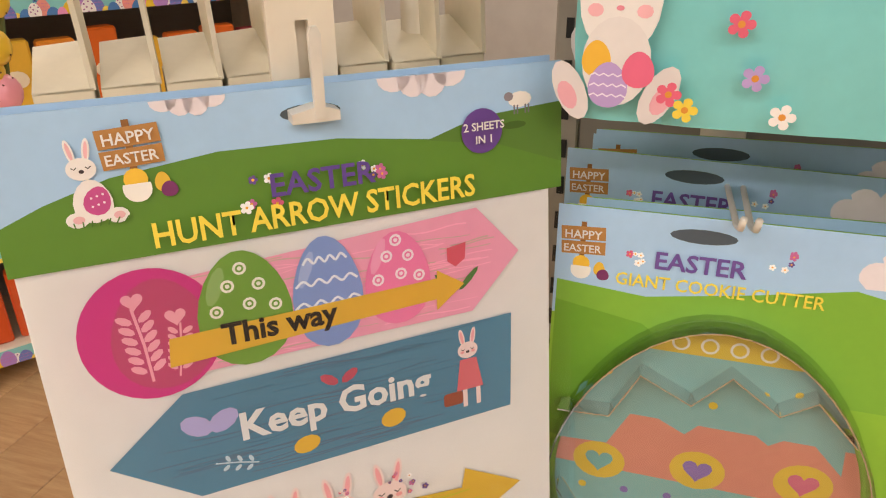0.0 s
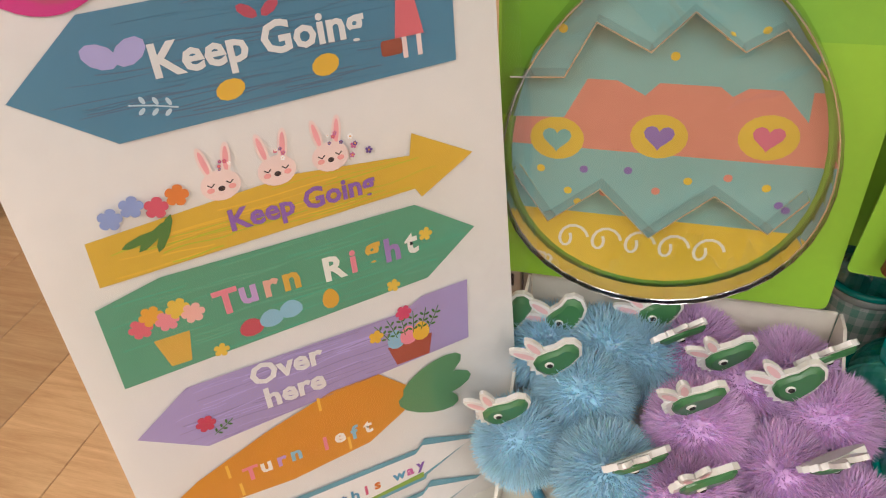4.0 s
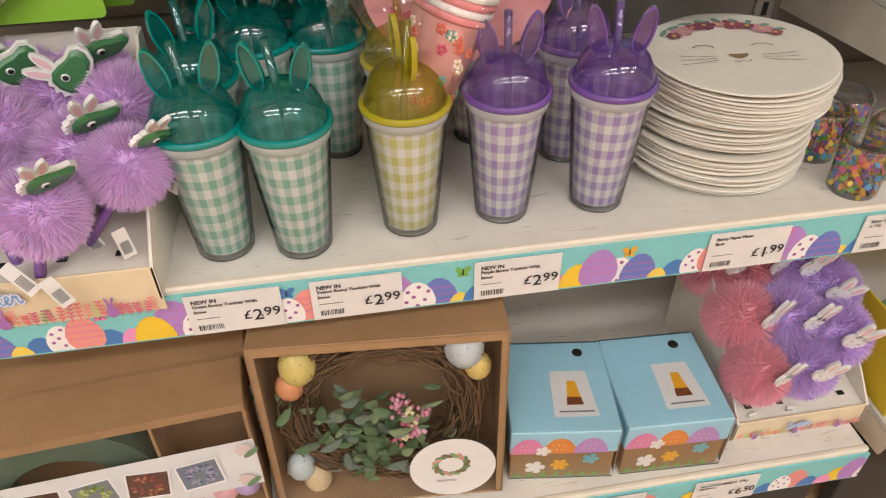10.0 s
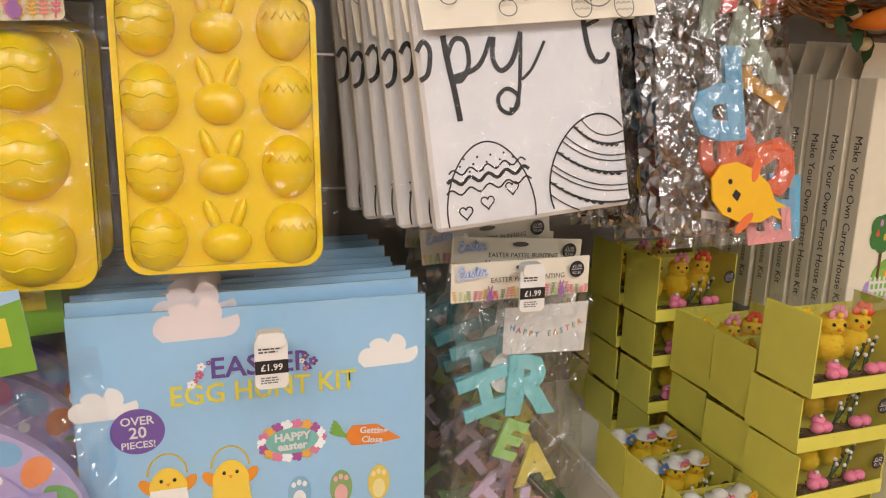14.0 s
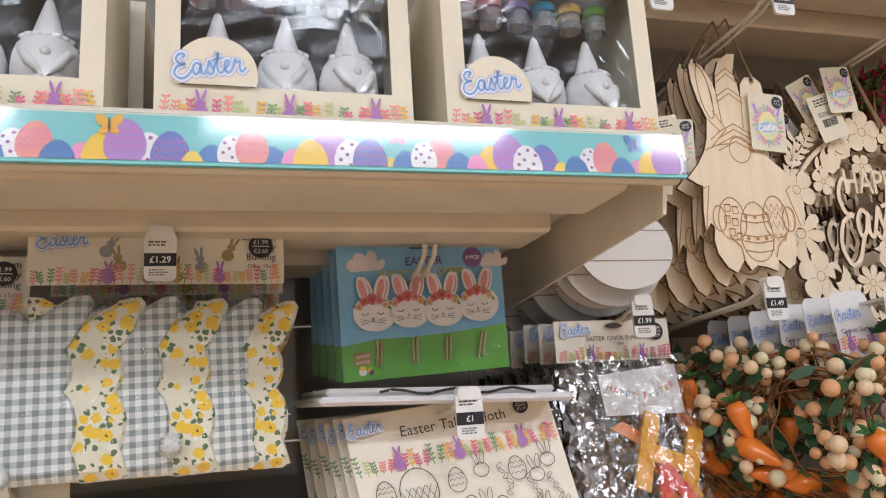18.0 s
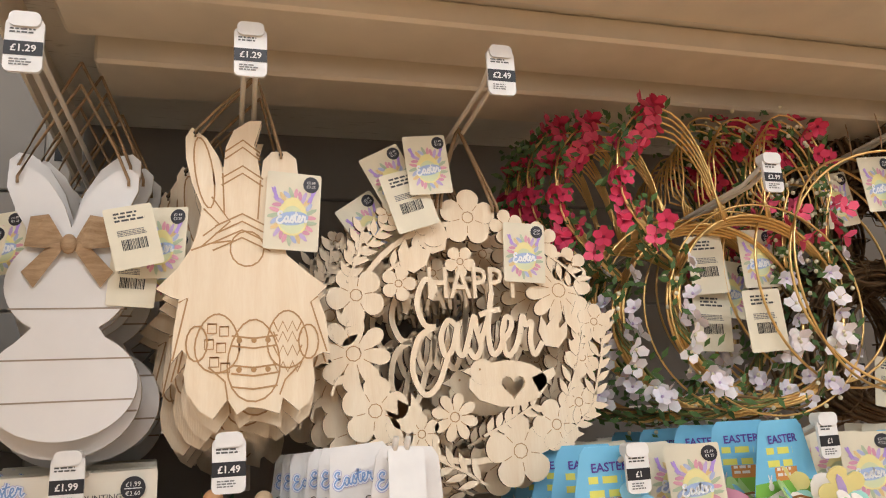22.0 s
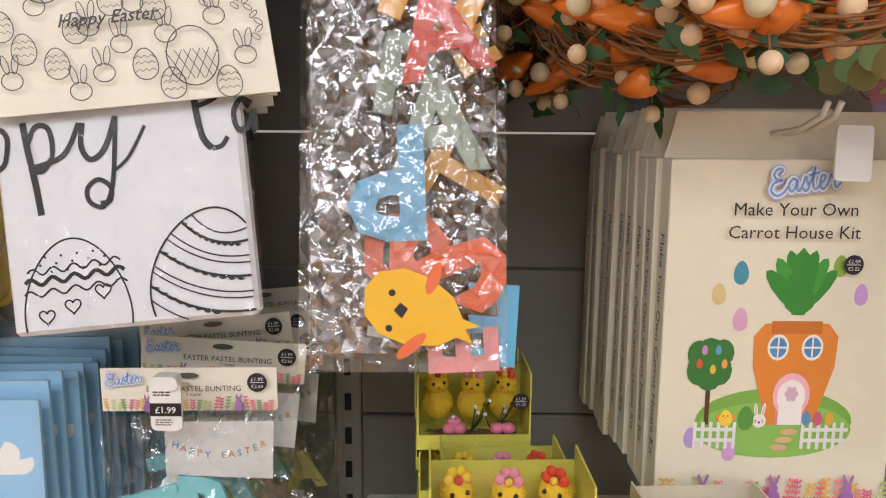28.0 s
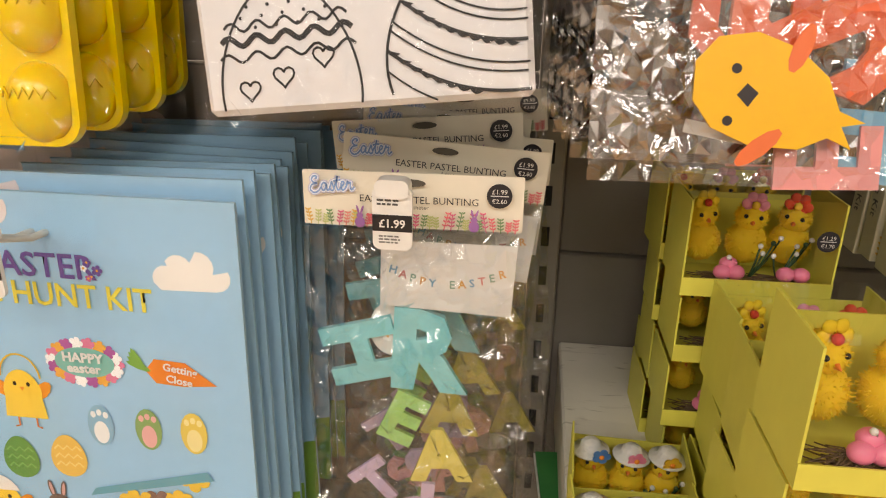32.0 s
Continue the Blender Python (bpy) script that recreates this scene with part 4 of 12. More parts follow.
    for ex, c, d in ((0.0915, "6f9f3c", "f1efe6"), (0.136, "7f9bd6", "eaf0fa"), (0.1765, "ee7fb0", "f7e9f1")):
        r = 0.0243 if ex < 0.1 else 0.0195
        a.flat(egg(ex, -0.042, r, 0.0325 if ex < 0.15 else 0.028), ink(c))
        a.flat(moved(oval(0, 0, r * 0.16, 0.011, 10, -22), ex - r * 0.55, -0.027), ink({"6f9f3c": "8fb56a", "7f9bd6": "a3b6e2", "ee7fb0": "f3a3c6"}[c]))
        if c == "7f9bd6":
            for k in range(4):
                z = -0.06 + 0.0125 * k
                w = r * (0.8, 0.96, 0.88, 0.62)[k]
                line(a, smooth_path([(ex - w + 2 * w * j / 8, z + (0.0016 if j % 2 else -0.0016)) for j in range(9)]), 0.0014, ink(d))
        else:
            for dx, dz in ((-0.3, 0.45), (0.35, 0.4), (-0.6, 0.0), (0.1, 0.05), (0.65, -0.05), (-0.35, -0.4), (0.3, -0.45), (0.0, 0.75)):
                a.flat(oval(ex + dx * r, -0.041 + dz * 0.029, 0.0036, 0.0036, 10), ink(d))
                a.flat(oval(ex + dx * r, -0.041 + dz * 0.029, 0.0022, 0.0022, 10), ink(c))
                a.flat(oval(ex + dx * r, -0.041 + dz * 0.029, 0.0012, 0.0012, 8), ink(d))
    a.flat([(0.207, -0.03), (0.219, -0.028), (0.218, -0.038), (0.212, -0.042), (0.207, -0.038)], ink("d8566b"))
    for sg in (-1, 1):
        a.flat(moved(oval(0, 0, 0.002, 0.009, 8, -45 * sg), 0.2125 + sg * 0.0075, -0.051), ink("4f7f3f"))
    a.flat([(0.05, -0.066), (0.052, -0.05), (0.2, -0.047), (0.2, -0.042), (0.217, -0.0535), (0.199, -0.067), (0.199, -0.06)], ink("e0b33b"))
    p = part("arrow_sticker", a, t, "pink arrow sticker with printed eggs")
    letters("This way", 0.1085, -0.056, 0.0172, ink("1e1a1c"), p, a.y - 0.0003, bold=0.03)
    # blue arrow
    a = arrow("4f86a3", [(0.011, -0.117), (0.053, -0.083), (0.248, -0.08), (0.246, -0.145), (0.053, -0.148)])
    for sg in (-1, 1):
        a.flat(moved(oval(0, 0, 0.009, 0.006, 10, 30 * sg), 0.064 + sg * 0.007, -0.104), ink("b4aede"))
        a.flat(moved(oval(0, 0, 0.006, 0.003, 8, 35 * sg), 0.137 + sg * 0.006, -0.0955), ink("c14f63"))
    a.flat(oval(0.114, -0.133, 0.008, 0.0055, 12, 12), ink("e8b83f"))
    a.flat(oval(0.167, -0.131, 0.008, 0.006, 12, 12), ink("e8b83f"))
    sprig(a, 0.086, -0.136, 0.024, 75, "c3d8e2", 3)
    rabbit(a, 0.2175, -0.098, 0.012)
    a.flat([(0.212, -0.104), (0.223, -0.104), (0.227, -0.125), (0.209, -0.125)], ink("dd6f78"))
    a.flat(rect(0.2, -0.134, 0.213, -0.125, 0.002), ink("9a4f3a"))
    for k in (0.213, 0.222):
        a.flat(rect(k, -0.137, k + 0.003, -0.125), ink("f3dbd6"))
    p = part("arrow_sticker", a, t, "blue wood-grain arrow sticker")
    letters("Keep Going", 0.135, -0.1135, 0.0235, M_CARD, p, a.y - 0.0003, bold=0.03)
    # yellow arrow with rabbits
    a = arrow("d9b23c", [(0.02, -0.197), (0.137, -0.189), (0.209, -0.197), (0.212, -0.183), (0.252, -0.206), (0.214, -0.227), (0.21, -0.22), (0.019, -0.225)])
    for k in range(3):
        rabbit(a, 0.096 + 0.032 * k, -0.184, 0.02)
        small_bits(a, 0.1 + 0.032 * k, -0.174, 0.004, 20 + k)
    for k, c in enumerate(("8fa3d8", "8fa3d8", "d3566f", "e0803a")):
        a.flat(flower_pts(0.036 + 0.012 * k, -0.187 + 0.004 * (k % 2), 0.0065, 5, 0.3), ink(c))
    for k in range(3):
        a.flat(moved(oval(0, 0, 0.012, 0.0028, 8, 12 + 24 * k), 0.048 + 0.006 * k, -0.203), ink("4f7f3f"))
    small_bits(a, 0.18, -0.181, 0.007, 31)
    p = part("arrow_sticker", a, t, "yellow arrow sticker with three rabbits")
    letters("Keep Going", 0.139, -0.2085, 0.0185, ink("8b62b5"), p, a.y - 0.0002, bold=0.03)
    # green arrow
    a = arrow("5a9f82", [(0.012, -0.238), (0.05, -0.229), (0.208, -0.231), (0.249, -0.26), (0.211, -0.288), (0.011, -0.295)])
    a.flat([(0.035, -0.269), (0.056, -0.269), (0.052, -0.29), (0.04, -0.29)], ink("dcae4b"))
    for k, c in enumerate(("e0667a", "e9a83c", "ee8f9f", "e9c24a", "f3b7b0")):
        a.flat(flower_pts(0.031 + 0.0075 * k, -0.258 + 0.006 * (k % 2), 0.007, 6, 0.3), ink(c))
    for k, c in enumerate(("c94f5f", "8fc0d8", "8fc0d8")):
        a.flat(egg(0.091 + 0.013 * k, -0.281 + 0.002 * k, 0.0075, 0.0065, 12), ink(c))
    a.flat(egg(0.143, -0.279, 0.0055, 0.0075, 12), ink("e0a93c"))
    for q in ((0.186, -0.285), (0.213, -0.254), (0.07, -0.29)):
        a.flat(flower_pts(*q, 0.005, 5, 0.45), ink("e9c24a"))
    p = part("arrow_sticker", a, t, "green wood-grain arrow sticker with flowers")
    for k, (ch, c) in enumerate(zip("Turn Right", ("e9899b", "c9a3d8", "e9b0a0", "e0b04a", "", "f3f0ea", "e9899b", "e0b04a", "a07fc0", "f3f0ea"))):
        if c:
            letters(ch, 0.081 + 0.0135 * k, -0.2575, 0.0235, ink(c), p, a.y - 0.0002, bold=0.035)
    # purple arrow
    a = arrow("a99ac9", [(0.006, -0.335), (0.043, -0.309), (0.19, -0.309), (0.205, -0.301), (0.24, -0.3), (0.237, -0.35), (0.044, -0.36)])
    a.flat([(0.175, -0.334), (0.209, -0.334), (0.205, -0.351), (0.18, -0.351)], ink("a9513f"))
    for k, c in enumerate(("8fc0d8", "ee8fa0", "e9b93c")):
        a.flat(egg(0.182 + 0.0095 * k, -0.329, 0.0065, 0.008, 12), ink(c))
    for k in range(6):
        sprig(a, 0.177 + 0.006 * k, -0.328, 0.018, 30 - 12 * k, "4f7f3f", 3)
    a.flat(flower_pts(0.19, -0.309, 0.006, 6, 0.3), ink("d3496f"))
    a.flat(flower_pts(0.168, -0.321, 0.0055, 5, 0.35), ink("e9b93c"))
    a.flat(flower_pts(0.047, -0.341, 0.0065, 6, 0.3), ink("c9405a"))
    sprig(a, 0.05, -0.352, 0.016, -60, "4f7f3f", 3)
    p = part("arrow_sticker", a, t, "purple wood-grain arrow sticker with a basket")
    letters("Over", 0.105, -0.3175, 0.0225, M_CARD, p, a.y - 0.0002, bold=0.035)
    letters("here", 0.107, -0.3385, 0.0225, M_CARD, p, a.y - 0.0002, bold=0.035)
    # carrot
    a = arrow("d9932f", [(0.0, -0.404), (0.03, -0.386), (0.08, -0.367), (0.13, -0.353), (0.165, -0.353), (0.184, -0.372), (0.18, -0.395), (0.15, -0.412), (0.09, -0.418), (0.03, -0.414)], False)
    for q in ((0.205, -0.372, 20), (0.21, -0.385, 0), (0.2, -0.395, -25)):
        a.flat(moved(oval(0, 0, 0.026, 0.011, 14, q[2]), q[0], q[1]), ink("5f9468"))
    for q in ((0.05, -0.388), (0.055, -0.408), (0.12, -0.36), (0.135, -0.405)):
        a.flat(moved(rect(-0.001, -0.006, 0.001, 0.006), *q), ink("f0c24f"))
    p = part("arrow_sticker", a, t, "orange carrot sticker with green leaves")
    for k, (ch, c) in enumerate(zip("Turn left", ("e98a9f", "f3f0ea", "c9a3e0", "8fc0d8", "", "e98a9f", "f3f0ea", "8fc0d8", "f3f0ea"))):
        if c:
            letters(ch, 0.064 + 0.0108 * k, -0.3965, 0.017, ink(c), p, a.y - 0.0002, bold=0.035)
    # repeated small arrows
    for r in range(5):
        z = -0.456 - 0.047 * r
        a = Shape(ink("6aa3b5"))
        o = [(0.004, z - 0.018), (0.008, z + 0.004), (0.05, z + 0.014), (0.085, z + 0.02), (0.185, z + 0.018), (0.192, z + 0.026), (0.236, z + 0.008), (0.19, z - 0.013), (0.188, z - 0.017), (0.012, z - 0.024)]
        a.flat(o, ink("6aa3b5"), -0.0006 - 0.0002 * r)
        a.y = -0.0009 - 0.0002 * r
        a.flat([(x * 0.965 + 0.004, z + (q - z) * 0.78 - 0.0003) for x, q in o], ink("f2efec"))
        a.flat([(0.012, z - 0.0185), (0.05, z - 0.013), (0.12, z - 0.014), (0.187, z - 0.008), (0.187, z - 0.0135), (0.014, z - 0.0195)], ink("8fb24f"))
        rabbit(a, 0.045, z - 0.003, 0.0125)
        small_bits(a, 0.03, z - 0.01, 0.006, 60 + r)
        small_bits(a, 0.062, z - 0.011, 0.006, 70 + r)
        p = part("arrow_sticker", a, t, "small white arrow sticker edged in teal")
        for k, (ch, c) in enumerate(zip("Eggs this way", ("5f8f4f", "5f8f4f", "e0803a", "d8566b", "", "3f6fa0", "5f9fc0", "d85f86", "e0803a", "", "5f9fc0", "c95f9f", "8b62b5"))):
            if c:
                letters(ch, 0.075 + 0.0092 * k, z - 0.0015, 0.0135, ink(c), p, a.y - 0.0002, bold=0.035)
    g = Shape(M_PVC)
    g.sheet(-0.014, 0.286, -0.665, -0.005, -0.0085, 10, 18, 0.0012, 14, seed=2.0)
    f = part("film_sleeve", g, t, "clear film sleeve")
    f.visible_shadow = False


arrow_pack()


def end_post():
    t = thing("clip_post", "cream metal slotted post with a plastic hook", "hook post", (-0.211, -0.046, 1.065), (0, 0, 40.4))
    g = Shape(M_SHELF)
    g.ring(rect(0.123, 0.02, 0.157, 0.5), [(0.137, 0.03), (0.1435, 0.03), (0.1435, 0.098), (0.137, 0.098)], 0.02, 0.026)
    part("post", g, t)
    g = Shape(M_WIRE)
    g.prism([(0.1375, 0.055), (0.1425, 0.055), (0.143, 0.095), (0.1415, 0.0985), (0.1385, 0.0985), (0.137, 0.095)], -0.007, -0.003)
    g.prism([(0.126, 0.053), (0.15, 0.053), (0.15, 0.058), (0.1425, 0.0605), (0.1375, 0.0605), (0.126, 0.058)], -0.006, 0.02)
    part("hook", g, t)
    g = Shape(M_SHELF)
    g.box(0.125, 0.155, 0.026, 0.2, 0.3, 0.33, b=0.003)
    part("arm", g, t)
    g = Shape(M_SHELF)
    g.box(0.13, 0.15, 0.03, 0.05, -1.065, 0.5, b=0.003)
    part("pole", g, t)


end_post()


def end_rack():
    """The rack of cream boxes round the corner."""
    at, tn = (-0.211, -0.046, 1.065), (0, 0, 40.4)
    t = thing("wire_rack", "cream metal rack with a deep tray on thin posts", "rack", at, tn)
    g = Shape(M_SHELF)
    g.box(-0.05, 0.36, 0.22, 0.42, -0.075, -0.06, b=0.003)
    part("tray", g, t)
    for x in (-0.045, 0.305):
        g = Shape(M_SHELF)
        g.tube([(x, 0.235 if x < 0 else 0.3, -1.06), (x, 0.235 if x < 0 else 0.3, 0.4)], 0.008 if x < 0 else 0.012, 8)
        part("rack_post", g, t)
    for z in (0.1, 0.24):
        g = Shape(mat("chrome_wire", (0.6, 0.6, 0.6), 0.2, 1.0))
        g.tube([(-0.045, 0.23, z), (0.3, 0.23, z)], 0.002, 6)
        part("rail", g, t)
    M = pose(*at, *tn)
    first = None
    for k in range(8):
        x = 0.009 + 0.0465 * k
        if first is None:
            b = thing("gift_box", "tall plain cream card box with its lid flap up", "box", group="cream boxes on the rack")
            g = Shape(M_CREAM)
            g.box(-0.021, 0.021, 0, 0.075, 0, 0.085, b=0.0008)
            part("carton", g, b)
            g = Shape(M_CREAM)
            g.add([(-0.021, 0.0, 0.0855), (0.021, -0.001, 0.0865), (0.0205, 0.074, 0.111), (-0.0205, 0.074, 0.108)], [(0, 1, 2, 3)])
            g.add([(-0.021, 0.0, 0.0845), (0.021, -0.001, 0.0855), (0.0205, 0.074, 0.110), (-0.0205, 0.074, 0.107)], [(3, 2, 1, 0)])
            part("lid_flap", g, b)
            g = Shape(M_CREAM)
            g.prism([(0.0, 0.085), (0.004, 0.085), (0.001, 0.155), (-0.003, 0.155)], 0.0, 0.085)
            part("side_flap", g, b, m=pose(0.0185, 0, 0, 0, 0, 0))
            b.matrix_world = M @ pose(x, 0.25, -0.06)
            first = b
        else:
            copy_thing(first, M @ pose(x, 0.25 + 0.004 * math.sin(k * 3), -0.06, 0, 0, 2 * math.sin(k * 5)))
    # a garland of little speckled eggs beside the rack
    t = thing("egg_garland", "garland of small speckled yellow and pink eggs", "garland", at, tn)
    g = Shape(mat("green_stem", (0.12, 0.16, 0.05), 0.7))
    g.tube([(-0.08, 0.4, 0.2), (-0.045, 0.36, 0.12), (-0.03, 0.34, 0.07), (-0.04, 0.34, 0.0), (-0.06, 0.36, -0.06)], 0.0025, 6)
    part("stem", g, t)
    rng = random.Random(5)
    for k, c in enumerate(("f2c838", "f0a0a8", "f2c838", "f2c838", "ee9fb0", "f2c838", "f0a0a8", "ee9fb0", "f2c838", "ee9fb0")):
        g = Shape(ink(c, 0.3))
        g.ball((-0.032 - 0.002 * (k % 3) - 0.012 * (k % 2) - 0.0012 * k, 0.33, 0.085 - 0.018 * k), 0.0125, n=10, k=8, s=(1, 1, 1.2))
        for q in range(8):
            a, e = rng.uniform(3.3, 6.1), rng.uniform(-1, 1)
            c0 = Vector((math.cos(a) * math.cos(e), math.sin(a) * math.cos(e), math.sin(e) * 1.2)) * 0.0126
            g.ball((-0.032 - 0.002 * (k % 3) - 0.012 * (k % 2) - 0.0012 * k + c0.x, 0.33 + c0.y, 0.085 - 0.018 * k + c0.z), 0.0008, ink("5a3a20"), 5, 3)
        part("egg", g, t)


end_rack()


def far_unit():
    """A low display unit of orange packets across the aisle."""
    t = thing("display_unit", "cream display unit with egg-print shelf edges stocked with orange packets", "display unit", (-1.35, 1.3, 0), (0, 0, 55))
    for z in (0.12, 0.42, 0.72, 1.02, 1.32):
        g = Shape(M_SHELF)
        g.box(-0.5, 0.5, 0, 0.35, z - 0.03, z, b=0.003)
        part("shelf_board", g, t)
        g = Shape(M_CARD)
        egg_border(g, -0.5, 0.5, z - 0.05, z - 0.003, 0.03 * z)
        part("edge_strip", g, t, m=pose(0, -0.003, 0))
    g = Shape(M_PANEL)
    g.box(-0.5, 0.5, 0.35, 0.37, 0, 1.6)
    part("back", g, t)
    for x in (-0.5, 0.49):
        g = Shape(M_SHELF)
        g.box(x, x + 0.01, 0.0, 0.35, 0, 1.6)
        part("side_panel", g, t)
    M = pose(-1.35, 1.3, 0, 0, 0, 55)
    rng = random.Random(8)
    for z in (0.12, 0.42, 0.72, 1.02):
        for k in range(9):
            c = rng.choice(("e06a1f", "d8541f", "e88f2f", "b9404a", "e8b73c"))
            b = thing("snack_packet", "bright orange and red packet standing on a shelf", "packet", group="packets on the far unit")
            g = Shape(ink(c))
            g.box(-0.045, 0.045, 0, 0.05, 0, rng.uniform(0.15, 0.22), b=0.006)
            part("packet", g, b)
            g = Shape(ink("f0e3c8"))
            g.prism(oval(0, 0.1, 0.028, 0.022, 14), -0.003, 0.001)
            part("label", g, b)
            b.matrix_world = M @ pose(-0.43 + 0.107 * k, 0.03, z, 0, 0, rng.uniform(-8, 8))


far_unit()


def heart_dots(g, x, z, s):
    g.flat(oval(x, z, s, s * 0.86, 20), ink("ecc63a"))


def cutter_pack(x, y, z, back=False):
    """A giant egg-shaped cookie cutter on its card; x, z: the middle of the card's lower edge."""
    t = thing("cookie_cutter_pack", "giant egg-shaped steel cookie cutter on a green card", "cookie cutter", (x, y, z), (-2.5, 0, 0), group="cookie cutter packs")
    g = Shape(ink("8fc13a"))
    g.prism(rect(-0.12, -0.014, 0.122, 0.298, 0.006), 0, 0.0016)
    g.y = -0.0002
    g.flat(rect(-0.12, 0.22, 0.122, 0.298), ink("a9cdee"))
    g.flat([(-0.118, 0.215), (-0.118, 0.245), (-0.06, 0.24), (0.0, 0.25), (0.06, 0.262), (0.118, 0.25), (0.118, 0.18), (-0.118, 0.18)], ink("7fb53a"))
    g.flat([(-0.118, 0.12), (-0.118, 0.23), (-0.06, 0.22), (0.02, 0.16), (0.06, 0.1)], ink("6ea52c"))
    cloud(g, 0.085, 0.275, 0.05, ink("eae2e6"))
    g.flat(oval(-0.03, 0.2855, 0.02, 0.0048, 16), ink("4c5a66"))
    happy_sign(g, -0.103, 0.272, 0.033, t, g.y - 0.001)
    small_bits(g, -0.069, 0.268, 0.007, 3)
    small_bits(g, 0.018, 0.276, 0.007, 6)
    c = part("card", g, t)
    letters("EASTER", -0.03, 0.267, 0.0165, ink("6a4f9a"), c, g.y - 0.001, bold=0.02)
    letters("GIANT COOKIE CUTTER", -0.018, 0.2515, 0.0125, ink("f0dc4f"), c, g.y - 0.001, bold=0.012, squeeze=0.9)
    cx, cz = -0.008, 0.112
    g = Shape(ink("7fc0bd"))
    g.y = -0.003
    e = [(px, pz) for px, pz in egg(cx, cz, 0.1, 0.1165, 48)]
    g.flat(e, ink("7fbdbb"))
    g.flat(clipz(e, cz + 0.092, 1), ink("e6c437"))
    g.flat(clipz(e, -1, cz - 0.063), ink("efcb33"))
    pk = [p for p in e]
    g.flat(clipz(clipz(pk, -1, cz + 0.038), cz - 0.012, 1), ink("e58f7c"))
    zl = [(cx - 0.1005, cz + 0.042), (cx - 0.066, cz + 0.044), (cx - 0.0486, cz + 0.0795), (cx - 0.015, cz + 0.063), (cx + 0.007, cz + 0.088), (cx + 0.038, cz + 0.066), (cx + 0.058, cz + 0.08), (cx + 0.085, cz + 0.052)]
    g.flat([(x0, z0 - 0.034) for x0, z0 in zl] + [(cx + 0.082, cz + 0.06), (cx + 0.05, cz + 0.092), (cx - 0.05, cz + 0.092), (cx - 0.088, cz + 0.055)], ink("7fbdbb"))
    zz = [(cx - 0.097, cz - 0.027), (cx - 0.0713, cz - 0.064), (cx - 0.037, cz - 0.034), (cx - 0.001, cz - 0.069), (cx + 0.037, cz - 0.031), (cx + 0.0745, cz - 0.056), (cx + 0.094, cz - 0.028)]
    g.flat(zz + [(cx + 0.097, cz - 0.02), (cx - 0.097, cz - 0.02)], ink("7fbdbb"))
    line(g, [(x0, z0 - 0.003) for x0, z0 in zz], 0.005, ink("e3b91f"))
    for k in range(5):
        x0 = cx - 0.05 + 0.024 * k
        line(g, [(x0 + 0.007 * math.cos(a) - 0.002 * a, cz - 0.084 + 0.009 * math.sin(a)) for a in [q * 0.5 for q in range(14)]], 0.0022, ink("f6f2e6"))
    for k in range(4):
        x0 = cx - 0.026 + 0.018 * k
        line(g, [(x0 + 0.005 * math.cos(a), cz + 0.1 + 0.005 * math.sin(a)) for a in [q * 0.5 for q in range(14)]], 0.0016, ink("f6f2e6"))
    for hx, hz, c2 in ((-0.07, -0.006, "6fb8b6"), (-0.003, 0.001, "8b6fc0"), (0.064, 0.006, "e06a8f")):
        heart_dots(g, cx + hx, cz + hz, 0.0185)
        g.flat(heart(cx + hx, cz + hz, 0.02, 0), ink(c2))
    for k, (dx, dz) in enumerate(((-0.08, -0.03), (-0.05, -0.028), (-0.035, -0.045), (-0.06, -0.046), (-0.02, -0.026), (0.0, -0.04), (0.02, -0.03), (0.03, -0.044), (0.045, -0.025), (0.07, -0.03), (0.08, -0.042), (-0.045, 0.075), (0.0, 0.056), (0.05, 0.074), (-0.07, 0.07), (0.03, 0.07))):
        g.flat(oval(cx + dx, cz + dz, 0.003, 0.003, 8), ink(("efcb33", "7d66b8", "e58f7c")[k % 3] if k < 11 else "efcb33"))
    part("printed_egg", g, t, "printed egg with zigzags, hearts and dots")
    steel = mat("polished_steel", (0.75, 0.75, 0.74), 0.12, 1.0, bump=0)
    g = Shape(steel)
    g.ring(egg(cx, cz, 0.104, 0.1205, 48), egg(cx, cz, 0.103, 0.1195, 48), -0.022, -0.003)
    part("cutter", g, t, "polished steel cutter ring")
    for zig in (zl, zz):
        g = Shape(steel)
        l, r0 = stroke(zig, 0.0011)
        n = len(zig)
        g.add([(x1, y1, z1) for y1 in (-0.019, -0.0035) for x1, z1 in l + r0[::-1]], [(k, (k + 1) % (2 * n), 2 * n + (k + 1) % (2 * n), 2 * n + k) for k in range(2 * n)])
        g.add([(x1, -0.019, z1) for x1, z1 in l + r0], [(k, k + 1, n + k + 1, n + k) for k in range(n - 1)])
        part("cutter_blade", g, t, "steel zigzag blade")
    # grey tint takes the place of the shade on the print inside the cutter
    g = Shape(film("shade_tinted_shell", (0.80, 0.82, 0.82), 0.1, 0.05, 9, 0.3))
    o = egg(cx, cz, 0.1065, 0.123, 40)
    i2 = egg(cx, cz, 0.1055, 0.122, 40)
    n = len(o)
    g.add([(p[0], -0.0005, p[1]) for p in o] + [(p[0], -0.025, p[1]) for p in i2], [(k, (k + 1) % n, n + (k + 1) % n, n + k) for k in range(n)], None, True)
    g.flat(i2, None, -0.0252)
    s = part("clear_shell", g, t, "clear moulded plastic shell, tinted grey for the shade on the print")
    s.visible_shadow = False
    return t


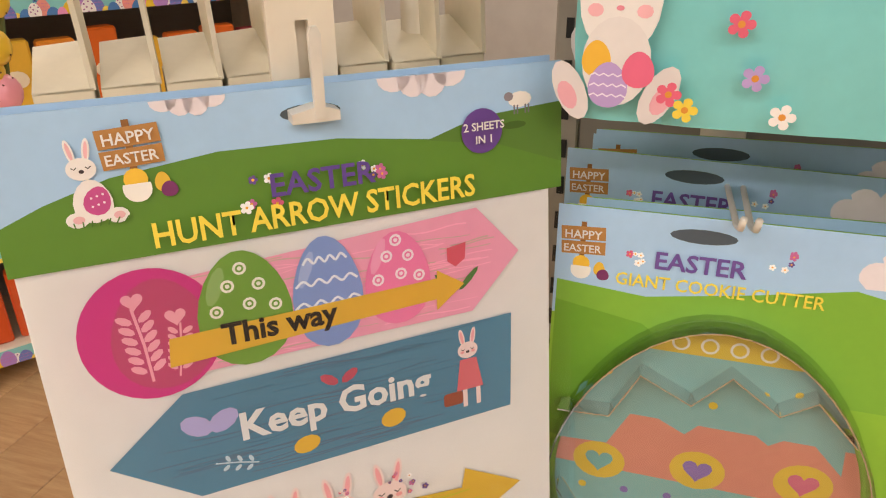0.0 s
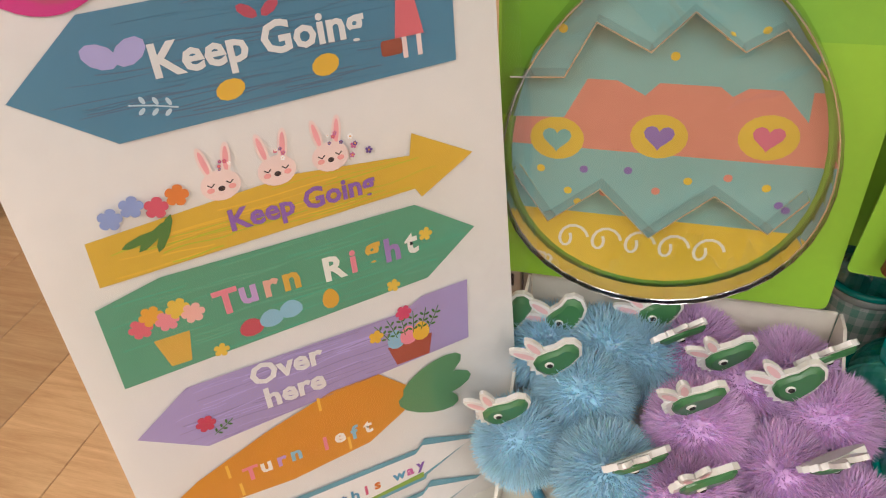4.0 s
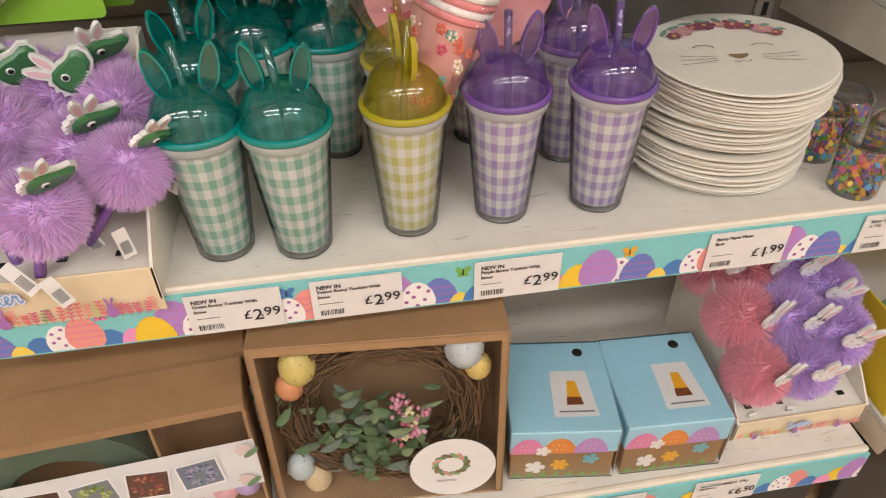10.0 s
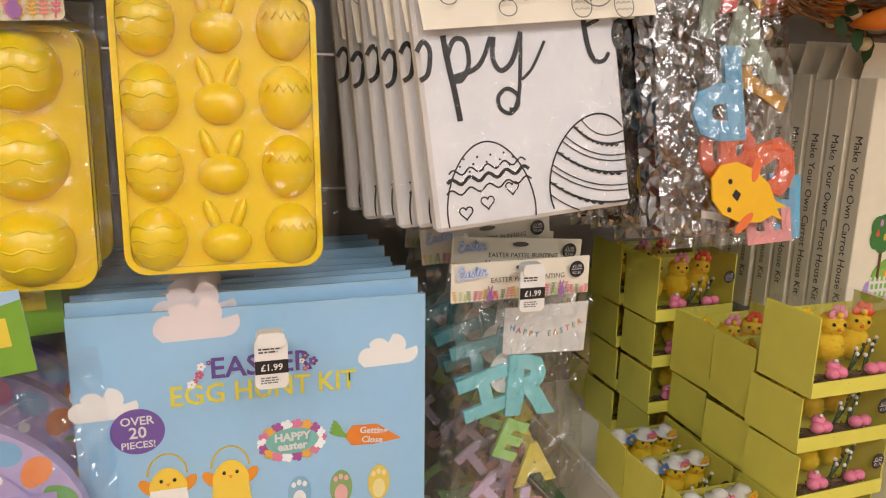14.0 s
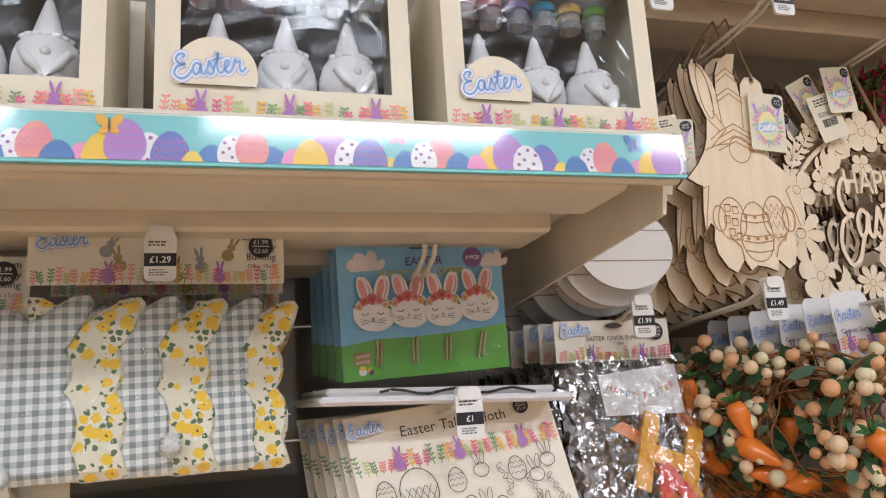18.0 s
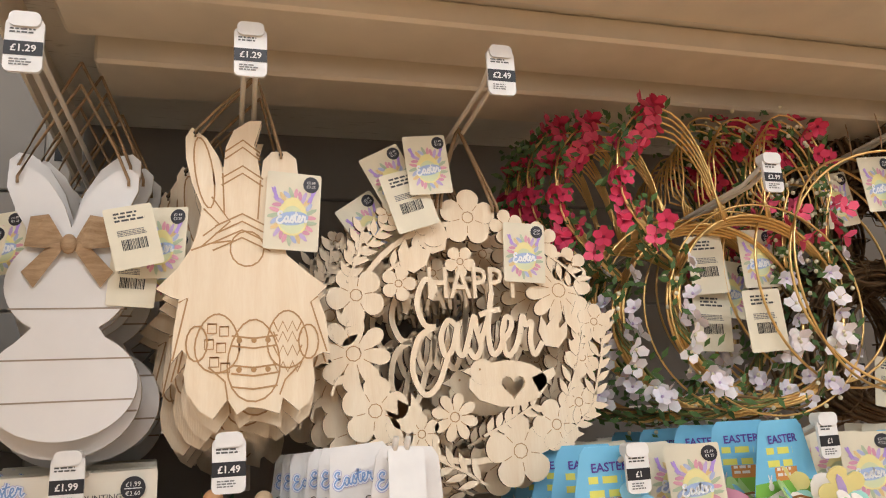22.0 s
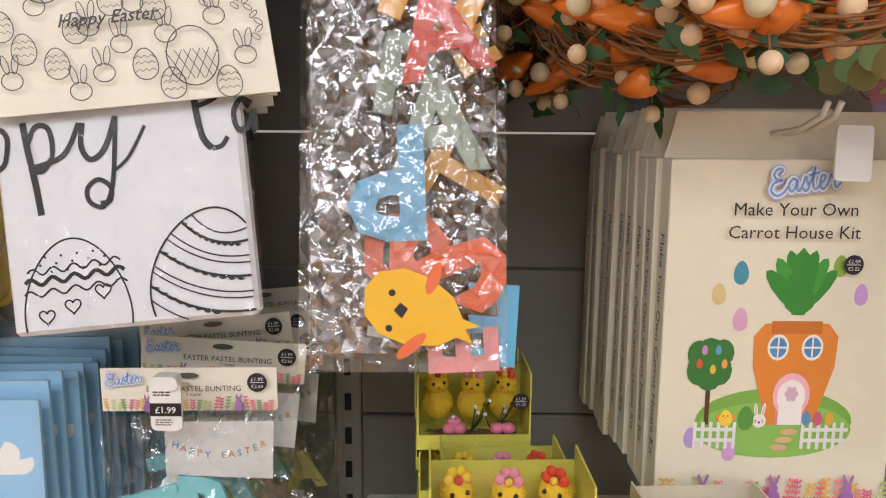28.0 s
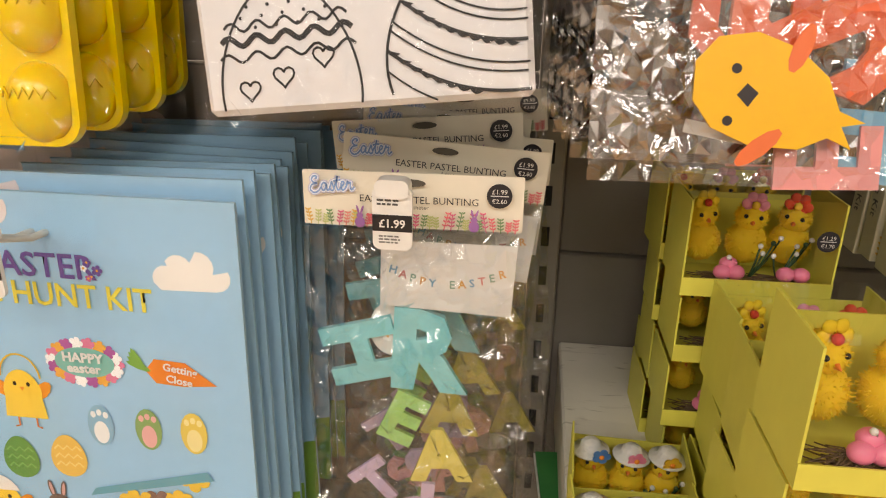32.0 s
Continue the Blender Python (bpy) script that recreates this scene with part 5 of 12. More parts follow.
first = cutter_pack(0.122, 0.148, 0.742)
for k in range(4):
    copy_thing(first, pose(0.126 + (0.01, -0.012, 0.006, 0.0)[k], 0.19 + 0.034 * k, 0.742 + (-0.008, 0.012, 0.02, 0.005)[k], -2, 0, (2, -3, 1, -1)[k]))
hook(0.112, 1.042, 0.12)


def teal_bag():
    t = thing("gift_bag", "shiny turquoise bag printed with a rabbit, eggs and flowers", "bag", (0.15, 0.115, 1.108), (3, 0, -2), group="turquoise bags")
    g = Shape(ink("7fcfcf", 0.25))
    g.sheet(-0.139, 0.14, 0, 0.3, 0.0, 14, 14, 0.004, 9, seed=5.0, bulge=0.006)
    g.sheet(-0.139, 0.14, 0, 0.3, 0.008, 6, 6, 0.003, 9, seed=6.0)
    part("bag_body", g, t)
    g = Shape(ink("e6e6e4", 0.25))
    g.y = -0.0125
    first_v = len(g.v)
    g.flat(oval(-0.095, 0.105, 0.03, 0.04, 20), ink("e9e6e3"))
    g.flat(oval(-0.095, 0.06, 0.026, 0.034, 20), ink("e3dfdd"))
    for sg in (-1, 1):
        g.flat(moved(oval(0, 0, 0.012, 0.025, 14, sg * -25), -0.095 + sg * 0.034, 0.036), ink("dcd6d5"))
        g.flat(moved(oval(0, 0, 0.007, 0.012, 12, sg * -25), -0.095 + sg * 0.036, 0.032), ink("e6a9b4"))
        g.flat(oval(-0.095 + sg * 0.018, 0.098, 0.006, 0.005, 10), ink("f0b6bd"))
        g.flat(oval(-0.095 + sg * 0.015, 0.112, 0.002, 0.0028, 8), ink("22201f"))
        g.flat(oval(-0.095 + sg * 0.013, 0.165, 0.009, 0.035, 12), ink("e9e6e3"))
    g.flat(egg(-0.11, 0.062, 0.011, 0.014), ink("ecb93f"))
    g.flat(egg(-0.1, 0.042, 0.015, 0.018), ink("b99fd6"))
    for k in range(3):
        line(g, [(-0.114 + 0.0035 * j, 0.034 + 0.008 * k + (0.001 if j % 2 else -0.001)) for j in range(9)], 0.0012, ink("efe6f5"))
    g.flat(egg(-0.078, 0.055, 0.012, 0.014), ink("e76b8c"))
    g.flat(oval(-0.095, 0.1, 0.003, 0.002, 8), ink("e88f9f"))
    g.v = g.v[:first_v] + [(-0.116 + (x + 0.095) * 0.66, y, 0.011 + (z - 0.025) * 0.66) for x, y, z in g.v[first_v:]]
    for q, c in (((-0.0889, 0.0194), "e2647f"), ((-0.0802, 0.012), "eed34a"), ((-0.05, 0.03), "b99fd6"), ((-0.06, 0.055), "e2647f"), ((-0.035, 0.012), "f3f0ee"), ((0.02, 0.075), "e2647f"), ((0.09, 0.03), "b99fd6"), ((0.075, 0.11), "f3f0ee"), ((0.11, 0.08), "efb53f"), ((-0.03, 0.14), "b99fd6"), ((0.03, 0.16), "eed34a")):
        g.flat(flower_pts(*q, 0.0065, 5, 0.5), ink(c))
        g.flat(oval(*q, 0.0018, 0.0018, 8), ink("e0953a"))
    g.flat(heart(-0.005, 0.09, 0.018, -10), ink("c69fd0"))
    for k in range(3):
        g.flat(egg(0.04 + 0.03 * k, 0.006, 0.01, 0.014), ink(("f0c9cf", "f3e3e0", "e9a9bd")[k]))
    part("printed_rabbit", g, t, "printed sitting rabbit with three eggs")
    return t


bag = teal_bag()
for k in range(3):
    copy_thing(bag, pose(0.155, 0.145 + 0.03 * k, 1.122 + 0.004 * k, 3, 0, 1.5 * k))
hook(0.15, 1.42, 0.10, "1.49")


def tool_card():
    """A green card that holds a whisk, a rolling pin and a cutter."""
    t = thing("baking_set", "green card holding a child's whisk, wooden tools and a metal cutter", "baking set", (0.325, 0.14, 0.765), (0, 3.5, 0), group="baking sets")
    g = Shape(ink("86bb36"))
    g.prism(rect(-0.08, 0, 0.08, 0.29, 0.004), 0, 0.0015)
    g.y = -0.0002
    g.flat(rect(-0.08, 0.2, 0.08, 0.29), ink("a9cdee"))
    g.flat([(-0.08, 0.18), (-0.08, 0.215), (0, 0.225), (0.08, 0.205), (0.08, 0.18)], ink("76a93a"))
    part("card", g, t)
    g = Shape(mat("stained_wood", (0.24, 0.07, 0.03), 0.4, scale=30))
    g.tube([(-0.058, -0.012, 0.012), (-0.055, -0.012, 0.03), (-0.046, -0.012, 0.085), (-0.045, -0.012, 0.092)], [0.0075, 0.0092, 0.0085, 0.006], 10)
    part("whisk_handle", g, t, "red-brown turned wooden handle")
    for k in range(5):
        g = Shape(mat("aqua_silicone", (0.45, 0.75, 0.8), 0.4))
        a = -0.02 + 0.01 * k
        g.tube([(-0.045, -0.012, 0.09), (-0.043 + a * 0.6, -0.012 - 0.004 * (k % 2), 0.13), (-0.04 + a, -0.012, 0.17), (-0.037, -0.012, 0.19)], 0.0013, 5)
        part("whisk_wire", g, t)
    g = Shape(mat("pale_wood", (0.62, 0.38, 0.19), 0.5, scale=30))
    g.tube([(-0.016, -0.009, 0.014), (-0.013, -0.009, 0.05), (-0.002, -0.009, 0.15), (0.0, -0.009, 0.2)], [0.008, 0.009, 0.0085, 0.011], 10)
    part("spatula", g, t, "pale wooden spatula with a hole")
    g = Shape(mat("polished_steel", (0.75, 0.75, 0.74), 0.12, 1.0, bump=0))
    o = [(px * 1.15, pz) for px, pz in heart(0.0, 0.0, 0.042)]
    g.ring(moved(o, 0.04, 0.075), moved([(a * 0.97, b * 0.97) for a, b in o], 0.04, 0.075), -0.016, -0.001)
    part("cutter", g, t, "polished steel cutter")
    for q in (-0.058, -0.016):
        g = Shape(M_WHITE)
        g.ball((q, -0.02, 0.02), 0.003, n=8, k=5)
        part("tie", g, t)
    return t


first = tool_card()
for k in range(3):
    copy_thing(first, pose(0.33 + 0.006 * k, 0.18 + 0.04 * k, 0.762 - 0.004 * k, 0, 2 - 3 * k, 0))
hook(0.325, 1.06, 0.12, "3.99")

# on the tumbler shelf
def fluff_mat(name, col):
    m = mat(name, col, 0.85, var=0.2, scale=40, bump=0, sss=0.15)
    nt = m.node_tree
    geo, mr = nt.nodes.new("ShaderNodeNewGeometry"), nt.nodes.new("ShaderNodeMapRange")
    mr.inputs[3].default_value, mr.inputs[4].default_value = 0.86, 1.12
    nt.links.new(geo.outputs["Random Per Island"], mr.inputs[0])
    v = [n for n in nt.nodes if n.type == "VECT_MATH"][0]
    v2 = nt.nodes.new("ShaderNodeVectorMath")
    v2.operation = "SCALE"
    nt.links.new(v.outputs[0], v2.inputs[0])
    nt.links.new(mr.outputs[0], v2.inputs["Scale"])
    nt.links.new(v2.outputs[0], nt.nodes["Principled BSDF"].inputs["Base Color"])
    return m


def pompom(m, r=0.034, n=6800, seed=1):
    """A ball of fine fur."""
    rng = random.Random(seed)
    g = Shape(m)
    g.ball((0, 0, 0), r * 0.72, n=14, k=10)
    for k in range(n):
        z = rng.uniform(-1, 1)
        a = rng.uniform(0, 2 * math.pi)
        q = math.sqrt(1 - z * z)
        d = Vector((q * math.cos(a), q * math.sin(a), z))
        t = d.cross(Vector((rng.uniform(-1, 1), rng.uniform(-1, 1), rng.uniform(-1, 1)))).normalized()
        b0, b1 = d * r * 0.66, d * r * rng.uniform(0.94, 1.06) + t * r * rng.uniform(-0.1, 0.1) + Vector((0, 0, -0.03 * r))
        mid = (b0 + b1) / 2 + t * r * 0.03
        w = t * r * 0.012
        g.add([b0 - w, b0 + w, mid + w * 0.8, mid - w * 0.8, b1], [(0, 1, 2, 3), (3, 2, 4)])
    return g.mesh("pompom")


FUR = {c: pompom(fluff_mat("fur_" + c, col), seed=i) for i, (c, col) in enumerate((("blue", (0.52, 0.80, 0.96)), ("lilac", (0.88, 0.60, 0.94)), ("pink", (0.98, 0.46, 0.54)), ("violet", (0.74, 0.52, 0.92))))}
DINO_G = mat("dino_green", (0.055, 0.2, 0.075), 0.3, coat=0.3)


def puffed(g, pts, y0, y1, m, inset=0.86):
    """A padded cut-out: two outlines with a raised, inset face."""
    cx, cz = sum(p[0] for p in pts) / len(pts), sum(p[1] for p in pts) / len(pts)
    inner = [(cx + (x - cx) * inset, cz + (z - cz) * inset) for x, z in pts]
    n, ym = len(pts), y0 + (y1 - y0) * 0.55
    g.add([(x, ym, z) for x, z in pts] + [(x, y0, z) for x, z in inner], [(i, (i + 1) % n, n + (i + 1) % n, n + i) for i in range(n)], m, True)
    g.add([(x, y0, z) for x, z in inner], [list(range(n))], m, True)
    g.add([(x, y, z) for y in (ym, y1) for x, z in pts], [(i, n + i, n + (i + 1) % n, (i + 1) % n) for i in range(n)], m)


def dino_head(parent, m):
    """A soft padded dinosaur head with rabbit ears and a white edge."""
    face = [(-0.013, -0.0105), (-0.004, -0.0105), (0.006, -0.0115), (0.016, -0.0095), (0.0215, -0.004), (0.0225, 0.002), (0.019, 0.0065), (0.01, 0.0075), (0.003, 0.011), (-0.005, 0.0135), (-0.012, 0.011), (-0.016, 0.004), (-0.0165, -0.004)]
    frill = [(-0.0145, -0.0125), (-0.003, -0.0125), (0.006, -0.0138), (0.017, -0.0118), (0.024, -0.005), (0.025, 0.003), (0.0205, 0.0088), (0.0105, 0.0098), (0.004, 0.0132), (-0.005, 0.0158), (-0.0125, 0.0142), (-0.0175, 0.0125), (-0.0168, 0.0085), (-0.0215, 0.006), (-0.0188, 0.0022), (-0.0225, -0.001), (-0.0192, -0.004), (-0.0215, -0.0085), (-0.017, -0.009)]
    g = Shape(M_WHITE)
    g.prism(frill, 0.0, 0.0045)
    for ex, tn, L in ((-0.0105, 14, 0.0125), (0.0005, -14, 0.0115)):
        g.prism(moved(egg(0, 0, 0.0048, L, 14), ex, 0.0215, tn), 0.0005, 0.004)
    h = part("dino_charm", g, parent, "white-edged rabbit-eared dinosaur charm", m)
    g = Shape(DINO_G)
    puffed(g, face, -0.0042, 0.0002, DINO_G, 0.8)
    part("dino_face", g, h, "glossy green dinosaur face")
    g = Shape(mat("ear_pink", (0.82, 0.55, 0.58), 0.5))
    for ex, tn, L in ((-0.0105, 14, 0.009), (0.0005, -14, 0.0082)):
        g.flat(moved(egg(0, 0, 0.0026, L, 12), ex, 0.0218, tn), None, -0.0002)
    part("inner_ear", g, h)
    g = Shape(M_WHITE)
    g.ball((-0.003, -0.0045, 0.0035), 0.0036, n=10, k=6, s=(1, 0.4, 1))
    g.ball((-0.0026, -0.0057, 0.0035), 0.0024, M_BLACK, 8, 5, (1, 0.4, 1))
    teeth = Shape(M_WHITE)
    for k in range(7):
        x = -0.0125 + 0.0032 * k
        teeth.add([(x, -0.0032, -0.0113), (x + 0.0032, -0.0032, -0.0113), (x + 0.0016, -0.0044, -0.0078)], [(0, 1, 2)])
    part("teeth", teeth, h, "white pointed teeth")
    part("eye", g, h)


def fur_pen(colour, charm="dino"):
    t = thing("novelty_pen", "fluffy %s pompom pen with a %s charm" % (colour, "dinosaur" if charm == "dino" else "sleeping rabbit"), "pen", group="pompom pens")
    part("pompom", FUR[colour], t, "fluffy %s fur ball" % colour, Matrix.Scale(1.02 if charm == "dino" else 1.08, 4))
    g = Shape(mat("pen_" + colour, (0.05, 0.25, 0.4) if colour == "blue" else (0.25, 0.12, 0.45), 0.3))
    low = -0.076 if charm == "dino" else -0.068
    g.tube([(0, 0.004, -0.026), (0, 0.016, -0.05), (0.001, 0.03, low)], [0.0036, 0.0042, 0.0042], 8)
    part("barrel", g, t)
    g = Shape(M_CARD)
    g.prism(moved(rect(-0.0052, -0.026, 0.0052, 0.0, 0.001), 0.002, -0.048, 38 if charm == "dino" else 0), -0.01, -0.0095)
    g.y = -0.0102
    if charm == "dino":
        for q in range(8):
            g.flat(moved(rect(-0.0036, -0.022 + 0.0014 * q, 0.0036, -0.0213 + 0.0014 * q), 0.002, -0.048, 38), ink("2b2b2b"))
    else:
        barcode(g, -0.004, -0.064, 0.008, 0.012)
    part("tag", g, t)
    if charm == "dino":
        dino_head(t, pose(0.004, -0.023, 0.031, 42, -26, 14) @ Matrix.Scale(0.82, 4))
    else:
        g = Shape(M_WHITE)
        g.prism(oval(0, 0, 0.011, 0.01, 16), -0.003, 0.0)
        g.prism(moved(oval(0, 0, 0.0045, 0.011, 12, 12), -0.006, 0.015), -0.003, 0)
        g.prism(moved(oval(0, 0, 0.0045, 0.011, 12, -12), 0.006, 0.015), -0.003, 0)
        h = part("rabbit_charm", g, t, "white rabbit charm with closed eyes", pose(0.002, -0.031, 0.014, 22, 24, 14))
        g = Shape(mat("ear_pink", (0.82, 0.55, 0.58), 0.5))
        for s in (-1, 1):
            g.flat(moved(oval(0, 0, 0.0022, 0.007, 10, -12 * s), s * 0.006, 0.016), None, -0.0034)
        part("inner_ear", g, h)
        g = Shape(ink("5a3f50"))
        for s in (-1, 1):
            line(g, [(s * 0.005 - 0.002, 0.001), (s * 0.005, -0.0006), (s * 0.005 + 0.002, 0.001)], 0.0006, None, -0.0036)
        part("closed_eye", g, h)
    return t


def pen_tray(x0, x1, y0, depth, z, label, front=0.032, back=0.16, holes=5, tilt=0.03, apron=0.0):
    """A printed card display tray with punched holes for pens."""
    t = thing("display_tray", label, "display tray", (x0, y0, z), group="printed pen trays")
    w = x1 - x0
    g = Shape(mat("tray_card", (0.80, 0.76, 0.66), 0.6))
    g.add([(0.003, 0.003, front - 0.004), (w - 0.003, 0.003, front - 0.004), (w - 0.003, depth, front + tilt), (0.003, depth, front + tilt)], [(0, 1, 2, 3)])
    g.box(0.003, w - 0.003, depth, depth + 0.003, 0, back, b=0.0008)
    part("insert", g, t, "off-white card insert")
    g = Shape(mat("tray_print", (0.78, 0.66, 0.44), 0.5))
    g.box(0, w, 0, 0.003, -apron, front, b=0.0008)
    g.y = -0.0002
    meadow(g, 0.004, w - 0.004, 0.001 - apron, (front + apron) * 0.42, 41, 3)
    script_easter(g, w * 0.48, front * 0.62, (front + apron) * 0.36, t, g.y - 0.0004, 4)
    part("front_panel", g, t, "sand-coloured front printed with rabbits and sprigs")
    for x in (0.0, w - 0.0025):
        g = Shape(mat("tray_card", (0.80, 0.76, 0.66), 0.6))
        pts = [(0.0, 0.0), (depth, 0.0), (depth, back), (depth * 0.9, back), (0.0, front)]
        g.add([(x + e, y, zz) for e in (0, 0.0025) for y, zz in pts], [(0, 1, 2, 3, 4), (9, 8, 7, 6, 5)] + [(i, 5 + i, 5 + (i + 1) % 5, (i + 1) % 5) for i in range(5)])
        part("side_panel", g, t)
    g = Shape(M_BLACK)
    for i in range(holes):
        for j in range(3):
            hx, hy = w * (i + 0.6) / (holes + 0.2), 0.022 + 0.05 * j
            hz = front - 0.0035 + (tilt + 0.004) * hy / depth
            g.box(hx - 0.004, hx + 0.004, hy - 0.003, hy + 0.003, hz, hz + 0.0012)
    part("pen_holes", g, t, "row of punched holes")
    return t


pen_tray(0.025, 0.263, -0.008, 0.175, 0.5505, "sand-coloured printed card tray of fluffy pompom pens", front=0.034, back=0.16, tilt=0.026, apron=0.013)
blue, lilac = fur_pen("blue"), fur_pen("lilac")
POMS = (("blue", 0.04, 0.045, 0.654, -6, -26), ("blue", 0.104, 0.026, 0.66, 4, 18), ("blue", 0.082, 0.085, 0.672, 0, -44), ("blue", 0.05, 0.125, 0.674, 3, -60), ("blue", 0.12, 0.13, 0.676, 0, 34), ("blue", 0.095, 0.125, 0.68, 8, -70),
        ("lilac", 0.199, -0.006, 0.65, 4, 26), ("lilac", 0.156, 0.018, 0.655, -4, 2), ("lilac", 0.218, 0.051, 0.66, 3, 30), ("lilac", 0.258, 0.028, 0.66, 6, 48), ("lilac", 0.163, 0.066, 0.674, -3, -20), ("lilac", 0.195, 0.116, 0.674, 2, -34),
        ("lilac", 0.25, 0.09, 0.676, 0, -56), ("lilac", 0.225, 0.125, 0.68, 0, 20), ("lilac", 0.16, 0.14, 0.678, 0, -62))
used = set()
for c, x, y, z, rx, ry in POMS:
    src = blue if c == "blue" else lilac
    mm = pose(x, y, z - 0.002, -14 + rx, ry * 0.7, ry * 0.55) @ Matrix.Scale(0.95 if x > 0.255 else 1.08, 4)
    if c in used:
        copy_thing(src, mm)
    else:
        src.matrix_world = mm
        used.add(c)


def tint_plastic(name, col):
    m = film(name, tuple(0.3 + 0.66 * c for c in col), 0.1, 0.03, 8, 0.1)
    nt = m.node_tree
    out, mx, tl = nt.nodes["Material Output"], nt.nodes.new("ShaderNodeMixShader"), nt.nodes.new("ShaderNodeBsdfTranslucent")
    df, m2 = nt.nodes.new("ShaderNodeBsdfDiffuse"), nt.nodes.new("ShaderNodeMixShader")
    tl.inputs[0].default_value = df.inputs[0].default_value = (*col, 1)
    nt.links.new(tl.outputs[0], m2.inputs[1])
    nt.links.new(df.outputs[0], m2.inputs[2])
    mx.inputs[0].default_value = 0.24
    nt.links.new(out.inputs["Surface"].links[0].from_socket, mx.inputs[1])
    nt.links.new(m2.outputs[0], mx.inputs[2])
    nt.links.new(mx.outputs[0], out.inputs["Surface"])
    return m


def rim_plastic(name, col):
    """The thicker, denser coloured plastic of a lid's rim, ears and straw."""
    m = mat(name, col, 0.12, var=0.04, scale=30, bump=0, coat=0.5)
    m.node_tree.nodes["Principled BSDF"].inputs["Transmission Weight"].default_value = 0.35
    return m


def tumbler(colour, plastic, check, rim):
    t = thing("tumbler", "%s gingham tumbler with a rabbit-eared dome lid and straw" % colour, "tumbler", group="gingham tumblers")
    g = Shape(check)
    g.lathe([(0.0, 0.006), (0.0215, 0.006), (0.0228, 0.008), (0.0322, 0.112), (0.0324, 0.1135)], 40)
    part("sleeve", g, t, "checked %s paper sleeve" % colour)
    wall = film("cup_wall", (0.985, 0.99, 0.988), 0.06, 0.03, 5, 0.05)
    g = Shape(wall)
    g.lathe([(0.0, 0.0), (0.0225, 0.0), (0.0247, 0.0015), (0.0254, 0.004), (0.0352, 0.116), (0.0362, 0.121)], 40)
    s = part("outer_wall", g, t, "clear outer wall")
    s.visible_shadow = False
    g = Shape(film("cup_base", (0.96, 0.97, 0.965), 0.2, 0.08, 5, 0.05))
    g.lathe([(0.0212, 0.0012), (0.0243, 0.0012), (0.0248, 0.003), (0.0243, 0.005), (0.0212, 0.005)], 40)
    part("base_ring", g, t, "thick clear base")
    g = Shape(mat("frosted_rim", (0.80, 0.84, 0.82), 0.25, var=0.05, scale=30, bump=0, trans=0.45))
    g.lathe([(0.0332, 0.1125), (0.0356, 0.114), (0.0366, 0.1195), (0.0368, 0.1225), (0.0345, 0.1228)], 40)
    part("cup_rim", g, t, "frosted clear cup rim")
    g = Shape(rim)
    g.lathe([(0.034, 0.1228), (0.0379, 0.1226), (0.0388, 0.1245), (0.0384, 0.1272), (0.0366, 0.1286), (0.0345, 0.1282), (0.034, 0.1275)], 40)
    part("lid_rim", g, t, "%s lid rim" % colour)
    g = Shape(plastic)
    g.lathe([(0.0345, 0.1283), (0.0335, 0.1335), (0.0318, 0.1405), (0.0275, 0.1495), (0.021, 0.1555), (0.012, 0.1592), (0.004, 0.16), (0.0, 0.16)], 40)
    part("dome_lid", g, t, "see-through %s dome lid" % colour)
    for s in (-1, 1):
        g = Shape(rim)
        o = moved(egg(0, 0, 0.008, 0.0205, 24), s * 0.0195, 0.1705, -s * 13)
        i2 = moved(egg(0, 0, 0.0064, 0.0186, 24), s * 0.0195, 0.1705, -s * 13)
        g.ring(o, i2, -0.0022, 0.0022)
        e = part("ear", g, t)
        g = Shape(plastic)
        g.prism(i2, -0.0004, 0.0004)
        part("ear_web", g, e)
    g = Shape(plastic)
    g.tube([(0.004, 0.004, 0.02), (0.001, 0.001, 0.12), (-0.004, -0.003, 0.195)], 0.0034, 10)
    part("straw", g, t)
    return t


CUPS = {"teal": tumbler("green", tint_plastic("teal_plastic", (0.01, 0.52, 0.46)), gingham("check_green", (0.22, 0.46, 0.36)), rim_plastic("teal_rim", (0.0, 0.36, 0.32))),
        "yellow": tumbler("yellow", tint_plastic("yellow_plastic", (0.80, 0.72, 0.03)), gingham("check_yellow", (0.56, 0.53, 0.19)), rim_plastic("yellow_rim", (0.62, 0.55, 0.02))),
        "purple": tumbler("purple", tint_plastic("purple_plastic", (0.42, 0.22, 0.72)), gingham("check_purple", (0.36, 0.27, 0.54)), rim_plastic("purple_rim", (0.24, 0.11, 0.48)))}
used = set()
for k, (c, x, y) in enumerate((("teal", 0.311, 0.053), ("teal", 0.38, 0.044), ("teal", 0.303, 0.135), ("teal", 0.352, 0.2), ("teal", 0.421, 0.2), ("teal", 0.31, 0.27), ("teal", 0.388, 0.29), ("teal", 0.31, 0.36), ("teal", 0.37, 0.375), ("teal", 0.44, 0.36),
                               ("yellow", 0.478, 0.058), ("yellow", 0.486, 0.14), ("yellow", 0.492, 0.225), ("yellow", 0.5, 0.31), ("purple", 0.565, 0.062), ("purple", 0.658, 0.062), ("purple", 0.651, 0.15), ("purple", 0.57, 0.2), ("purple", 0.66, 0.25))):
    mm = pose(x, y, 0.55, 0, 0, (8, -14, 30, 12, -20, 40, 5)[k % 7] + (90 if c == "yellow" and y < 0.1 else 0))
    if c in used:
        copy_thing(CUPS[c], mm)
    else:
        CUPS[c].matrix_world = mm
        used.add(c)

